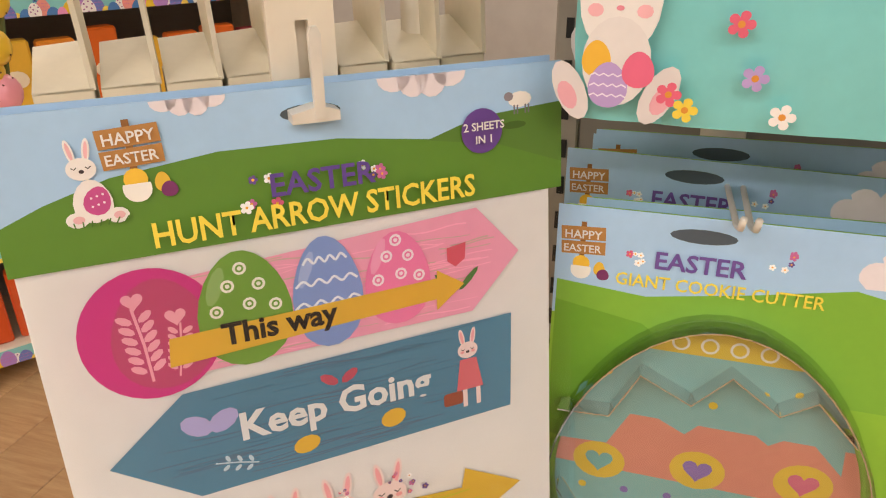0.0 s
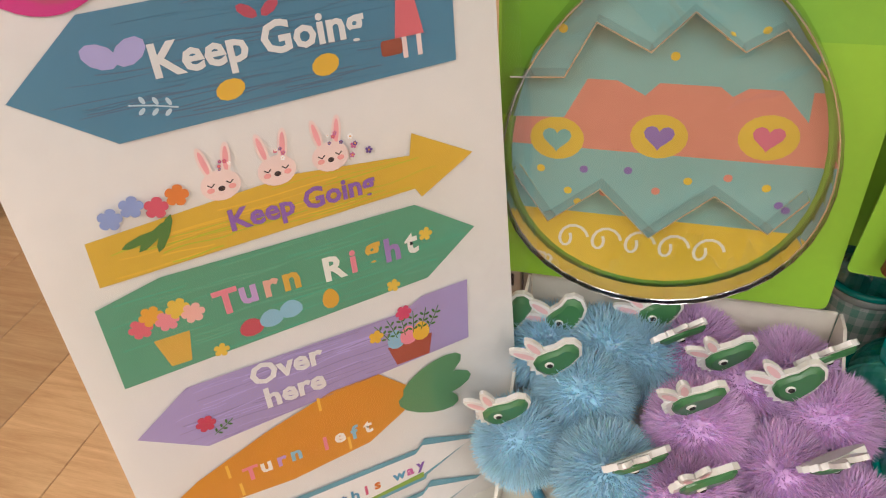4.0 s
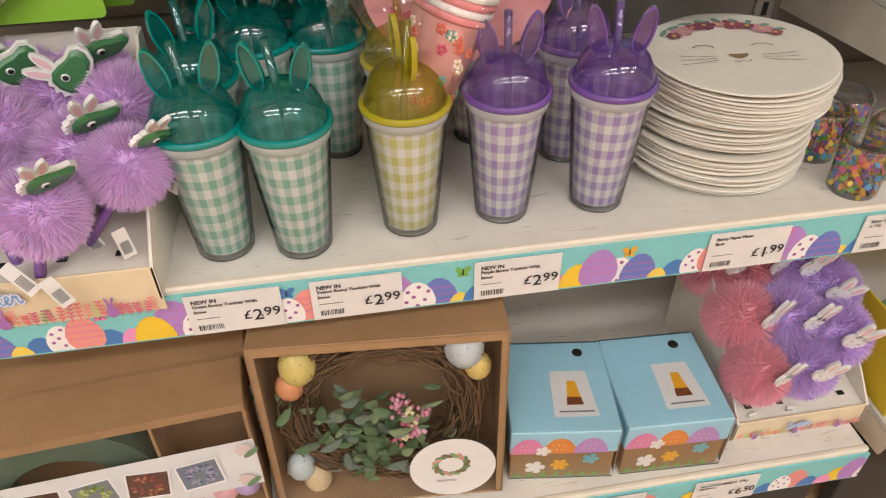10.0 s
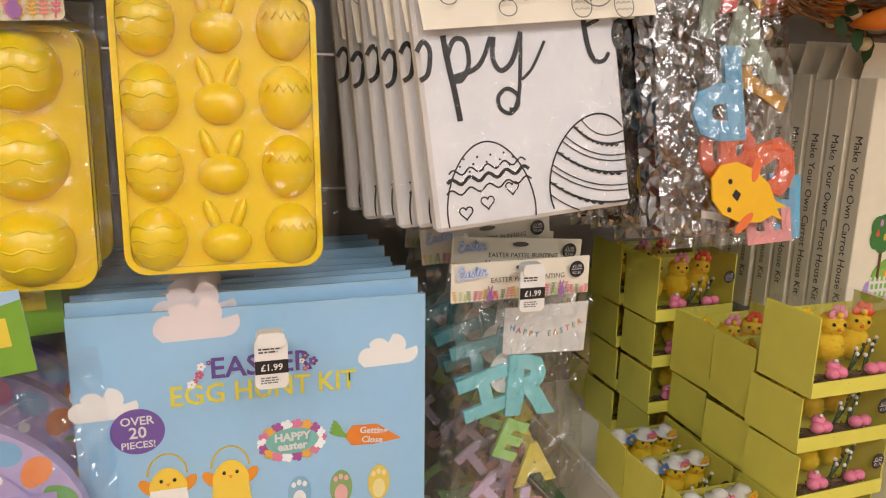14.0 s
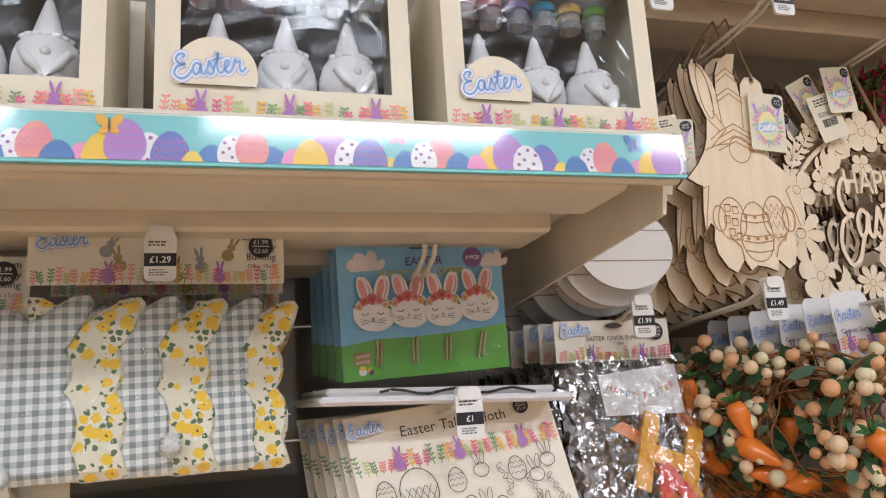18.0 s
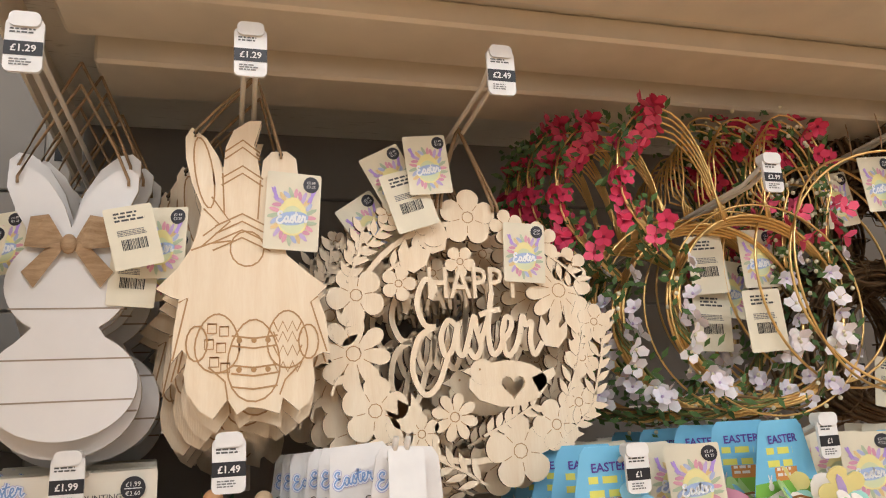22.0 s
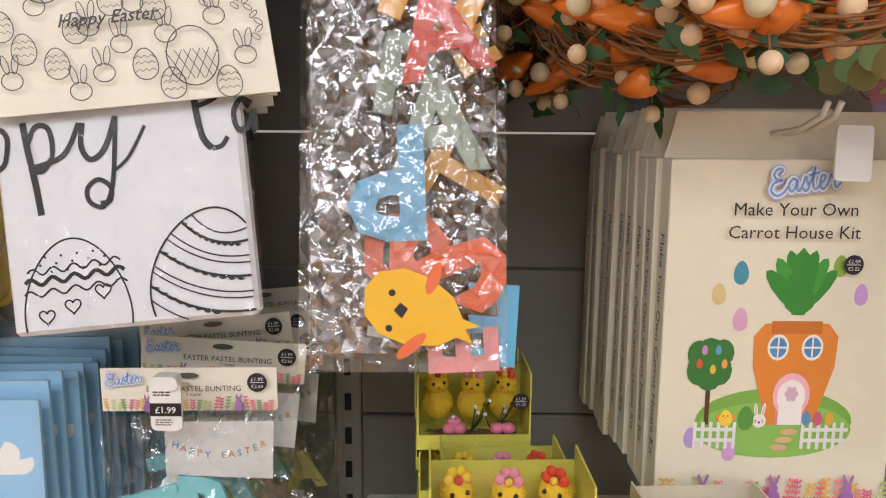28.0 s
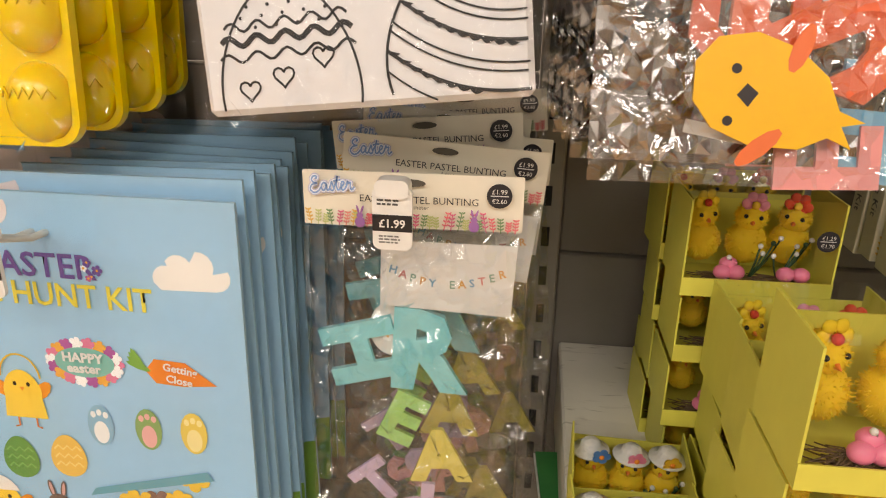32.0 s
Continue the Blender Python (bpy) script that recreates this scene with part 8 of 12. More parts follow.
def mould(x0, x1, y, z0, z1, cols, rows, big=False, label=""):
    t = thing("silicone_mould", label, "silicone mould", ((x0 + x1) / 2, y, z0), (-5, 0, 1), group="silicone moulds")
    w, h = (x1 - x0) / 2, z1 - z0
    g = Shape(MOULD)
    o = rect(-w, 0, w, h, 0.014, 6)
    i2 = rect(-w + 0.004, 0.004, w - 0.004, h - 0.004, 0.011, 6)
    g.ring(o, i2, -0.0045, 0.002)
    g.prism(i2, -0.001, 0.002)
    b = part("sheet", g, t, "bright yellow silicone sheet")
    for i in range(cols):
        for j in range(rows):
            cx, cz = -w + 2 * w * (i + 0.5) / cols, h * (j + 0.5) / rows
            r = min(w / cols, h / rows / 2) * 0.92
            g = Shape(MOULD)
            if not big and i == 1:
                g.ball((cx, -0.002, cz - r * 0.2), r * 0.82, n=18, k=12, s=(1.0, 0.75, 0.85))
                for s in (-1, 1):
                    g.ball((cx + s * r * 0.42, -0.003, cz + r * 0.7), r * 0.62, n=12, k=10, s=(0.34, 0.45, 1.0), turn=Matrix.Rotation(s * 0.35, 3, "Y"))
                nm = "rabbit_cup"
            else:
                g.ball((cx, -0.002, cz), r, n=20, k=14, s=(0.9 if not big else 1.0, 0.75, 1.08 if not big else 1.0))
                if big or i == 0:
                    for q in (-0.45, 0.0, 0.45):
                        g.tube([(cx - r * 0.8 + r * 0.16 * v, -0.002 - r * 0.74 * math.sqrt(max(0.0, 1 - (0.8 - 0.16 * v) ** 2 / 0.9 - q * q)), cz + r * (q + (0.07 * math.sin(v * 1.3 + i)))) for v in range(11)], r * 0.035, 5)
                else:
                    g.tube([(cx - r * 0.75 + r * 0.15 * v, -0.002 - r * 0.75 * math.sqrt(max(0.0, 1 - (0.75 - 0.15 * v) ** 2)), cz + r * (0.25 + (0.16 if v % 2 else -0.1))) for v in range(11)], r * 0.035, 5)
                nm = "egg_cup"
            part(nm, g, b)
    film_part(t, -w - 0.008, w + 0.008, -0.012, h + 0.004, -0.02, 21.0 + cols, amp=0.004, freq=13, bulge=0.004)
    return t


m1 = mould(0.647, 0.773, 0.143, 1.05, 1.231, 3, 4, label="yellow silicone egg and rabbit mould in a clear bag")
cream_header(m1, -0.069, 0.069, 0.185, 0.227, "Easter Bunny Silicone Mould", 8, y=-0.008, price=("£1.29", "€1.70"), size=0.0072)
hook(0.706, 1.266, 0.075, "1.29")
m2 = mould(0.477, 0.627, 0.168, 1.037, 1.205, 2, 3, True, "yellow silicone mould with six large egg cups")
g = Shape(ink("a9cdee"))
g.prism(rect(-0.08, 0.186, 0.078, 0.233), -0.009, -0.008)
g.y = -0.0092
g.flat([(-0.08, 0.186), (-0.08, 0.211), (0, 0.208), (0.078, 0.217), (0.078, 0.186)], ink("6f9f34"))
hh = part("header", g, m2, "blue and green printed header")
letters("EASTER", 0.011, 0.2135, 0.0142, ink("6a4f9a"), hh, -0.0098, bold=0.015)
letters("SILICONE MOULD", 0.0, 0.1975, 0.0132, ink("eedc4f"), hh, -0.0098, bold=0.015, squeeze=0.9)
hook(0.585, 1.245, 0.08, "2.49")
for q, src in ((0, m1), (1, m2)):
    for k in range(3):
        base = (0.71, 0.552)[q]
        copy_thing(src, pose(base + 0.004 * (k % 2), 0.185 + 0.04 * k, (1.05, 1.037)[q] + 0.004 * k, -4, 0, 1 - k))


def cloth_pack():
    """Colour-in table cloth: a cream card folded over the white cloth."""
    t = thing("table_cloth_pack", "folded white colouring table cloth hung under a cream printed card", "table cloth", (0.8155, 0.164, 1.3544), (-8, -5.7, 1), group="table cloth packs")
    g = Shape(mat("header_cream", (0.86, 0.81, 0.68), 0.5, var=0.04))
    g.prism(rect(0, -0.148, 0.176, 0.0), -0.003, -0.0015)
    g.y = -0.0032
    meadow(g, 0.002, 0.174, -0.047, 0.017, 23, 3)
    ln = ink("4a4a4a")
    rng = random.Random(9)
    spots = [(0.02, -0.062), (0.0463, -0.065), (0.1, -0.058), (0.13, -0.062), (0.158, -0.06), (0.018, -0.095), (0.158, -0.085), (0.02, -0.128), (0.048, -0.12), (0.075, -0.128), (0.1, -0.125), (0.1286, -0.1225), (0.16, -0.125), (0.085, -0.085), (0.098, -0.088), (0.11, -0.09), (0.118, -0.07), (0.04, -0.085), (0.078, -0.062), (0.07, -0.1), (0.062, -0.1), (0.14, -0.082), (0.145, -0.1), (0.03, -0.11), (0.115, -0.108), (0.008, -0.112), (0.168, -0.105), (0.088, -0.112), (0.148, -0.14), (0.06, -0.138), (0.115, -0.138), (0.01, -0.078), (0.145, -0.07)]
    for k, (x, z) in enumerate(spots):
        kind = k % 5
        if k in (1, 11):
            e = oval(x, z, 0.0155, 0.018, 24)
            line(g, e + [e[0]], 0.0008, ln)
            for q in range(-2, 3):
                line(g, [(x + 0.0055 * q - 0.005, z - 0.014), (x + 0.0055 * q + 0.005, z + 0.004)], 0.0005, ln)
                line(g, [(x + 0.0055 * q + 0.005, z - 0.014), (x + 0.0055 * q - 0.005, z + 0.004)], 0.0005, ln)
        elif kind in (0, 3):
            e = egg(x, z, 0.0075, 0.0095, 18)
            line(g, e + [e[0]], 0.0007, ln)
            for q in (-0.4, 0.1, 0.5):
                line(g, [(x - 0.006 + 0.002 * j, z + 0.009 * q + (0.0008 if j % 2 else -0.0008)) for j in range(7)], 0.0005, ln)
        elif kind == 1:
            for q in range(6):
                e = oval(x + 0.003 * math.sin(q), z - 0.01 + 0.0045 * q, 0.003, 0.0014, 8, 40 if q % 2 else 140)
                line(g, e + [e[0]], 0.0005, ln)
        else:
            e = oval(x, z, 0.0065, 0.0055, 14)
            line(g, e + [e[0]], 0.0007, ln)
            for s in (-1, 1):
                e = moved(oval(0, 0, 0.002, 0.006, 10, -s * 12), x + s * 0.003, z + 0.01)
                line(g, e + [e[0]], 0.0006, ln)
    g.v = [(x - 0.07 * z, y, z) for x, y, z in g.v]
    lean = pose(0, -0.001, 0, -2, 0, 0) @ Matrix.Scale(1.02, 4)
    c = part("card", g, t, "cream card printed with line drawings", lean)
    script_easter(g, 0.0165, -0.0105, 0.011, c, g.y, 4)
    letters("Easter Table Cloth", 0.0885, -0.0175, 0.012, ink("3a3a3a"), c, g.y - 0.0004)
    letters("Happy Easter", 0.0885, -0.0965, 0.011, ink("2f2f2f"), c, g.y - 0.0004, shear=0.3, bold=0.01)
    d = Shape(ink("22222a"))
    d.y = g.y - 0.0002
    round_price(d, 0.149, -0.0135, 0.0068, c, "£1.00", "€1.30")
    part("price_spot", d, c, "black round price spot")
    g = Shape(mat("white_cloth", (0.80, 0.79, 0.80), 0.7, var=0.05, scale=200))
    g.box(0.0118, 0.1725, 0.0, 0.014, -0.2915, -0.0, b=0.003)
    g.y = -0.0003
    bk = ink("1f1f22")
    lo, hi, foot = 0.0135, 0.171, -0.2905

    def drawn(pts, wd):
        """A printed line, broken off at the folded edges."""
        run = []
        for p in list(pts) + [None]:
            if p is not None and lo < p[0] < hi and p[1] > foot:
                run.append(p)
            elif run:
                if len(run) > 1:
                    line(g, run, wd, bk)
                run = []

    e1 = egg(0.0555, -0.2755, 0.0345, 0.044, 60)
    drawn(e1 + [e1[0]], 0.0012)
    for q, zz in enumerate((-0.2515, -0.258, -0.2655)):
        n = 31
        hw = (0.0305, 0.0325, 0.0338)[q]
        drawn([(0.0555 + hw * (2 * j / (n - 1) - 1), zz + 0.0022 * math.sin(j * 0.95) + 0.004 * (j / (n - 1))) for j in range(n)], (0.0013, 0.0026, 0.0013)[q])
    for hx, hz in ((0.035, -0.28), (0.0525, -0.2745), (0.073, -0.2665)):
        pts = heart(hx, hz, 0.0105)
        drawn(pts + [pts[0]], 0.0011)
    for q in range(13):
        f = q / 12
        g.flat(oval(0.034 + 0.042 * f, -0.247 + 0.0055 * math.sin(q * 2.1) + 0.002 * f, 0.0009, 0.0009, 7), bk)
    cx, cz, rx, rz, tilt = 0.142, -0.2655, 0.0365, 0.046, radians(-17)

    def on_egg(u, v):
        return (cx + u * math.cos(tilt) - v * math.sin(tilt), cz + u * math.sin(tilt) + v * math.cos(tilt))
    drawn([on_egg(rx * math.sin(a * 0.1047) * (1 - 0.1 * math.cos(a * 0.1047)), rz * math.cos(a * 0.1047)) for a in range(61)], 0.0013)
    for h, scallop in ((0.038, 0), (0.032, 1), (0.0235, 0), (0.0195, 0), (0.011, 1), (0.001, 0), (-0.003, 0), (-0.012, 1), (-0.021, 0)):
        hw = rx * math.sqrt(max(0.05, 1 - (h / rz) ** 2)) * (1 - 0.1 * h / rz)
        row = [(hw * (j / 18 - 1), h - 0.0075 * (1 - (j / 18 - 1) ** 2)) for j in range(37)]
        drawn([on_egg(u, v) for u, v in row], 0.0016 if scallop else 0.0009)
        if scallop:
            for j in range(0, 36, 3):
                u, v = row[j]
                g.flat([on_egg(u + 0.0018 * (k - 2) * hw / 0.036 + hw / 12, v - 0.0022 * math.sin(math.pi * k / 4)) for k in range(5)], bk) if lo < on_egg(u, v)[0] < hi - 0.006 and on_egg(u, v)[1] > foot + 0.004 else None
    cl = part("cloth", g, t, "folded white cloth printed with outlined eggs", pose(-0.005, 0, 0) @ Matrix.Diagonal((0.965, 1, 0.985, 1)))
    g = Shape(bk)
    g.y = -0.0004
    for wd, pts in ((0.0034, ((0.0135, -0.172), (0.0185, -0.166), (0.0225, -0.172), (0.0195, -0.186), (0.0135, -0.19))),
                    (0.0042, ((0.0325, -0.163), (0.034, -0.18), (0.0365, -0.2), (0.038, -0.218))), (0.0034, ((0.034, -0.176), (0.04, -0.166), (0.0475, -0.168), (0.0485, -0.182), (0.042, -0.192), (0.0365, -0.19), (0.055, -0.184), (0.066, -0.166))),
                    (0.0036, ((0.068, -0.166), (0.066, -0.18), (0.071, -0.188), (0.08, -0.182), (0.088, -0.164))), (0.003, ((0.088, -0.164), (0.0855, -0.185), (0.082, -0.205), (0.076, -0.216), (0.068, -0.213), (0.067, -0.205), (0.074, -0.2), (0.081, -0.205), (0.08, -0.213), (0.074, -0.214))), (0.0022, ((0.084, -0.196), (0.094, -0.188), (0.105, -0.171))),
                    (0.0042, ((0.136, -0.146), (0.1365, -0.165), (0.139, -0.181), (0.144, -0.188))), (0.003, ((0.137, -0.163), (0.146, -0.16), (0.151, -0.157))), (0.003, ((0.144, -0.188), (0.15, -0.187), (0.154, -0.182))),
                    (0.0034, ((0.17, -0.164), (0.164, -0.161), (0.159, -0.168), (0.1605, -0.178), (0.167, -0.177), (0.171, -0.168), (0.171, -0.18)))):
        fine = []
        for i in range(len(pts) - 1):
            p0, p1, p2, p3 = pts[max(i - 1, 0)], pts[i], pts[i + 1], pts[min(i + 2, len(pts) - 1)]
            for k in range(5):
                f = k / 5
                fine.append(tuple(0.5 * (2 * b + (c - a) * f + (2 * a - 5 * b + 4 * c - d) * f * f + (3 * b - a - 3 * c + d) * f ** 3) for a, b, c, d in zip(p0, p1, p2, p3)))
        line(g, [(0.0325 + (x - 0.0325) * 1.08, -0.156 + (z + 0.163) * 1.08) for x, z in fine + [pts[-1]]], wd * 1.05, bk)
    part("script_word", g, cl, "black brush script lettering")
    film_part(t, 0.003, 0.168, -0.294, -0.14, -0.006, 33.0, amp=0.003, freq=12, bulge=0.002)
    return t


cp = cloth_pack()
for k in range(5):
    copy_thing(cp, pose(0.81 - 0.006 * k, 0.181 + 0.02 * k, 1.3545 - 0.004 * (k % 2), -7 + 0.6 * k, -5.4 + k * 0.5, 1))
hook(0.901, 1.357, 0.09, "1")
t = thing("folded_cloth", "folded white printed cloth lying in clear film", "table cloth", (0.898, 0.115, 1.363), (0, 2, 3))
g = Shape(mat("white_cloth", (0.80, 0.79, 0.80), 0.7))
g.box(-0.105, 0.105, 0, 0.16, 0, 0.007, b=0.0025)
g.box(-0.1, 0.09, 0.004, 0.15, 0.0072, 0.013, b=0.0025)
g.y = -0.0003
line(g, [(-0.06 + 0.01 * q, 0.0095 + 0.002 * math.sin(q * 1.3)) for q in range(14)], 0.0022, ink("1f1f22"))
part("cloth", g, t)
film_part(t, -0.112, 0.112, -0.001, 0.014, -0.004, 3.0, amp=0.002)


def topper_pack():
    t = thing("cake_topper_pack", "blue and green card of rabbit cake toppers in clear film", "cake toppers", (0.817, 0.154, 1.384), (6, -2.6, 1), group="cake topper packs")
    W, H = 0.1445, 0.115
    g = Shape(ink("86c3ec"))
    g.prism(rect(0, 0, W, H), 0, 0.003)
    g.y = -0.0002
    g.flat([(0, 0), (0, 0.029), (0.03, 0.033), (0.06, 0.0325), (0.1, 0.034), (W, 0.038), (W, 0)], ink("6fb53f"))
    cloud(g, 0.024, 0.096, 0.03, ink("f3e9ea"))
    cloud(g, 0.137, 0.093, 0.024, ink("f3e9ea"))
    g.flat(oval(0.118, 0.0967, 0.0088, 0.0088, 20), ink("7a4f9a"))
    g.flat(rect(0.062, 0.106, 0.088, 0.115, 0.003), ink("4c5a66"))
    happy_sign(g, 0.0165, 0.0165, 0.0165, t, g.y - 0.001)
    c = part("card", g, t)
    letters("EASTER", 0.074, 0.0958, 0.0098, ink("6a4f9a"), c, g.y - 0.0003, bold=0.015)
    letters("BUNNY CAKE TOPPERS", 0.073, 0.0862, 0.0078, ink("e6dc4f"), c, g.y - 0.0003, bold=0.015, squeeze=0.92)
    letters("8 PCS!", 0.118, 0.0967, 0.0046, M_CARD, c, g.y - 0.0003, bold=0.02)
    for k in range(4):
        x, z0 = (0.0265, 0.0565, 0.0862, 0.1175)[k], (0.0545, 0.0555, 0.0545, 0.0565)[k]
        for q in (0, 1):
            g = Shape(mat("topper_stick", (0.62, 0.45, 0.25), 0.6))
            lean = (-0.001, 0, -0.001, -0.004)[k]
            g.tube([(x + 0.002 + 0.0035 * q + lean, -0.004, 0.0105), (x + 0.003 + 0.0035 * q, -0.004, 0.032)], 0.0011, 5)
            part("stick", g, t)
        for q in (1, 0):
            y0, y1 = -0.0065 + 0.002 * q, -0.005 + 0.002 * q
            dx, dz = x + 0.0035 * q, z0 - 0.0005 * q
            g = Shape(ink("f6f1ee"))
            g.prism(oval(dx, dz, 0.0165, 0.0148, 24), y0, y1)
            for sg in (-1, 1):
                g.prism(moved(oval(0, 0, 0.0047, 0.0115, 14), dx + sg * 0.0072, dz + 0.0195, -sg * 14), y0 - 0.0001, y1)
            g.y = y0 - 0.0003
            for sg in (-1, 1):
                g.flat(moved(oval(0, 0, 0.0029, 0.0085, 12), dx + sg * 0.0074, dz + 0.0195, -sg * 14), ink("eb9d97"))
                if q == 0:
                    line(g, [(x + sg * 0.0065 + 0.0026 * math.cos(a), z0 + 0.0005 - 0.0018 * math.sin(a)) for a in [0.52 * u for u in range(7)]], 0.0006, ink("3a3035"))
                    for w in range(3):
                        line(g, [(x + sg * 0.004, z0 - 0.006 - 0.0008 * w), (x + sg * 0.0105, z0 - 0.0045 - 0.0022 * w)], 0.0004, ink("3a3035"))
            if q == 0:
                g.flat(oval(x, z0 - 0.0045, 0.0012, 0.0009, 8), ink("d97a85"))
                line(g, [(x - 0.002, z0 - 0.0075), (x, z0 - 0.0062), (x + 0.002, z0 - 0.0075)], 0.0005, ink("3a3035"))
                for f in range(6):
                    a = radians(155 - 26 * f)
                    g.flat(moved(oval(0, 0, 0.0014, 0.0044, 8), x + 0.0142 * math.cos(a), z0 + 0.0125 * math.sin(a), 60 - 40 * f), ink("7f9f6a"))
                for f, (a, r) in enumerate(((150, 0.0030), (122, 0.0036), (92, 0.0048), (62, 0.0036), (34, 0.003))):
                    fx, fz = x + 0.013 * math.cos(radians(a)), z0 + 0.0115 * math.sin(radians(a))
                    g.flat(flower_pts(fx, fz, r, 6, 0.25, 20 * f), ink(("e9b48a", "d96a5f", "d4625f", "e98a8a", "f0c08a")[f]), g.y - 0.0002)
                    g.flat(flower_pts(fx, fz, r * 0.5, 5, 0.3, 31 * f), ink(("c98a4f", "b84a48", "b5443f", "c85f68", "d09a4f")[f]), g.y - 0.0003)
            part("topper", g, t, "white rabbit topper with a flower crown")
    film_part(t, -0.005, W + 0.006, -0.006, H + 0.004, -0.012, 41.0, amp=0.003, freq=14, bulge=0.002)
    return t


tp = topper_pack()
for k in range(4):
    copy_thing(tp, pose(0.814 - 0.004 * k, 0.178 + 0.026 * k, 1.386 + 0.003 * k, 5, -2.4 + k * 0.5, 1))
hook(0.878, 1.468, 0.085)


def patch_mat(name, base, kind):
    """Fabric: grey check or yellow flowers."""
    m = bpy.data.materials.new(name)
    m.use_nodes = True
    nt = m.node_tree
    b = nt.nodes["Principled BSDF"]
    tc = nt.nodes.new("ShaderNodeTexCoord")
    if kind == "check":
        sep = nt.nodes.new("ShaderNodeSeparateXYZ")
        nt.links.new(tc.outputs["Object"], sep.inputs[0])
        outs = []
        for ax in (0, 2):
            mu, fr, gt = (nt.nodes.new("ShaderNodeMath") for _ in range(3))
            mu.operation, fr.operation, gt.operation = "MULTIPLY", "FRACT", "GREATER_THAN"
            mu.inputs[1].default_value, gt.inputs[1].default_value = 128.0, 0.5
            nt.links.new(sep.outputs[ax], mu.inputs[0])
            nt.links.new(mu.outputs[0], fr.inputs[0])
            nt.links.new(fr.outputs[0], gt.inputs[0])
            outs.append(gt.outputs[0])
        ad = nt.nodes.new("ShaderNodeMath")
        ad.operation = "ADD"
        nt.links.new(outs[0], ad.inputs[0])
        nt.links.new(outs[1], ad.inputs[1])
        ramp = nt.nodes.new("ShaderNodeMapRange")
        ramp.inputs[2].default_value = 2.0
        nt.links.new(ad.outputs[0], ramp.inputs[0])
        mx = nt.nodes.new("ShaderNodeMix")
        mx.data_type = "RGBA"
        mx.inputs["A"].default_value, mx.inputs["B"].default_value = (0.80, 0.81, 0.78, 1), (0.25, 0.30, 0.30, 1)
        nt.links.new(ramp.outputs[0], mx.inputs["Factor"])
        nt.links.new(mx.outputs["Result"], b.inputs["Base Color"])
    else:
        vo = nt.nodes.new("ShaderNodeTexVoronoi")
        vo.inputs["Scale"].default_value = 95.0
        nt.links.new(tc.outputs["Object"], vo.inputs["Vector"])
        cr = nt.nodes.new("ShaderNodeValToRGB")
        cr.color_ramp.interpolation = "CONSTANT"
        for pos, c in ((0.0, (0.30, 0.12, 0.02, 1)), (0.1, (0.88, 0.60, 0.05, 1)), (0.4, (0.80, 0.76, 0.60, 1))):
            e = cr.color_ramp.elements.new(pos) if pos else cr.color_ramp.elements[0]
            e.color = c
        cr.color_ramp.elements.remove(cr.color_ramp.elements[-1])
        wob, wav, wsc = (nt.nodes.new(k) for k in ("ShaderNodeTexNoise", "ShaderNodeVectorMath", "ShaderNodeVectorMath"))
        wob.inputs["Scale"].default_value = 420.0
        wsc.operation, wav.operation = "SCALE", "ADD"
        wsc.inputs["Scale"].default_value = 0.0045
        nt.links.new(tc.outputs["Object"], wob.inputs["Vector"])
        nt.links.new(wob.outputs["Color"], wsc.inputs[0])
        nt.links.new(tc.outputs["Object"], wav.inputs[0])
        nt.links.new(wsc.outputs[0], wav.inputs[1])
        nt.links.new(wav.outputs[0], vo.inputs["Vector"])
        nt.links.new(vo.outputs["Distance"], cr.inputs[0])
        lf, lt, far, both, mx = (nt.nodes.new(k) for k in ("ShaderNodeTexVoronoi", "ShaderNodeMath", "ShaderNodeMath", "ShaderNodeMath", "ShaderNodeMix"))
        lf.inputs["Scale"].default_value = 170.0
        nt.links.new(wav.outputs[0], lf.inputs["Vector"])
        lt.operation, far.operation, both.operation, mx.data_type = "LESS_THAN", "GREATER_THAN", "MULTIPLY", "RGBA"
        lt.inputs[1].default_value, far.inputs[1].default_value = 0.34, 0.41
        nt.links.new(lf.outputs["Distance"], lt.inputs[0])
        nt.links.new(vo.outputs["Distance"], far.inputs[0])
        nt.links.new(lt.outputs[0], both.inputs[0])
        nt.links.new(far.outputs[0], both.inputs[1])
        nt.links.new(both.outputs[0], mx.inputs["Factor"])
        nt.links.new(cr.outputs[0], mx.inputs["A"])
        mx.inputs["B"].default_value = (0.13, 0.20, 0.09, 1)
        nt.links.new(mx.outputs["Result"], b.inputs["Base Color"])
    no, bp = nt.nodes.new("ShaderNodeTexNoise"), nt.nodes.new("ShaderNodeBump")
    no.inputs["Scale"].default_value = 700.0
    nt.links.new(tc.outputs["Object"], no.inputs["Vector"])
    bp.inputs["Strength"].default_value, bp.inputs["Distance"].default_value = 0.25, 0.001
    nt.links.new(no.outputs["Fac"], bp.inputs["Height"])
    nt.links.new(bp.outputs[0], b.inputs["Normal"])
    b.inputs["Roughness"].default_value = 0.85
    return m


CHECK, FLORAL = patch_mat("grey_check_fabric", None, "check"), patch_mat("yellow_floral_fabric", None, "floral")


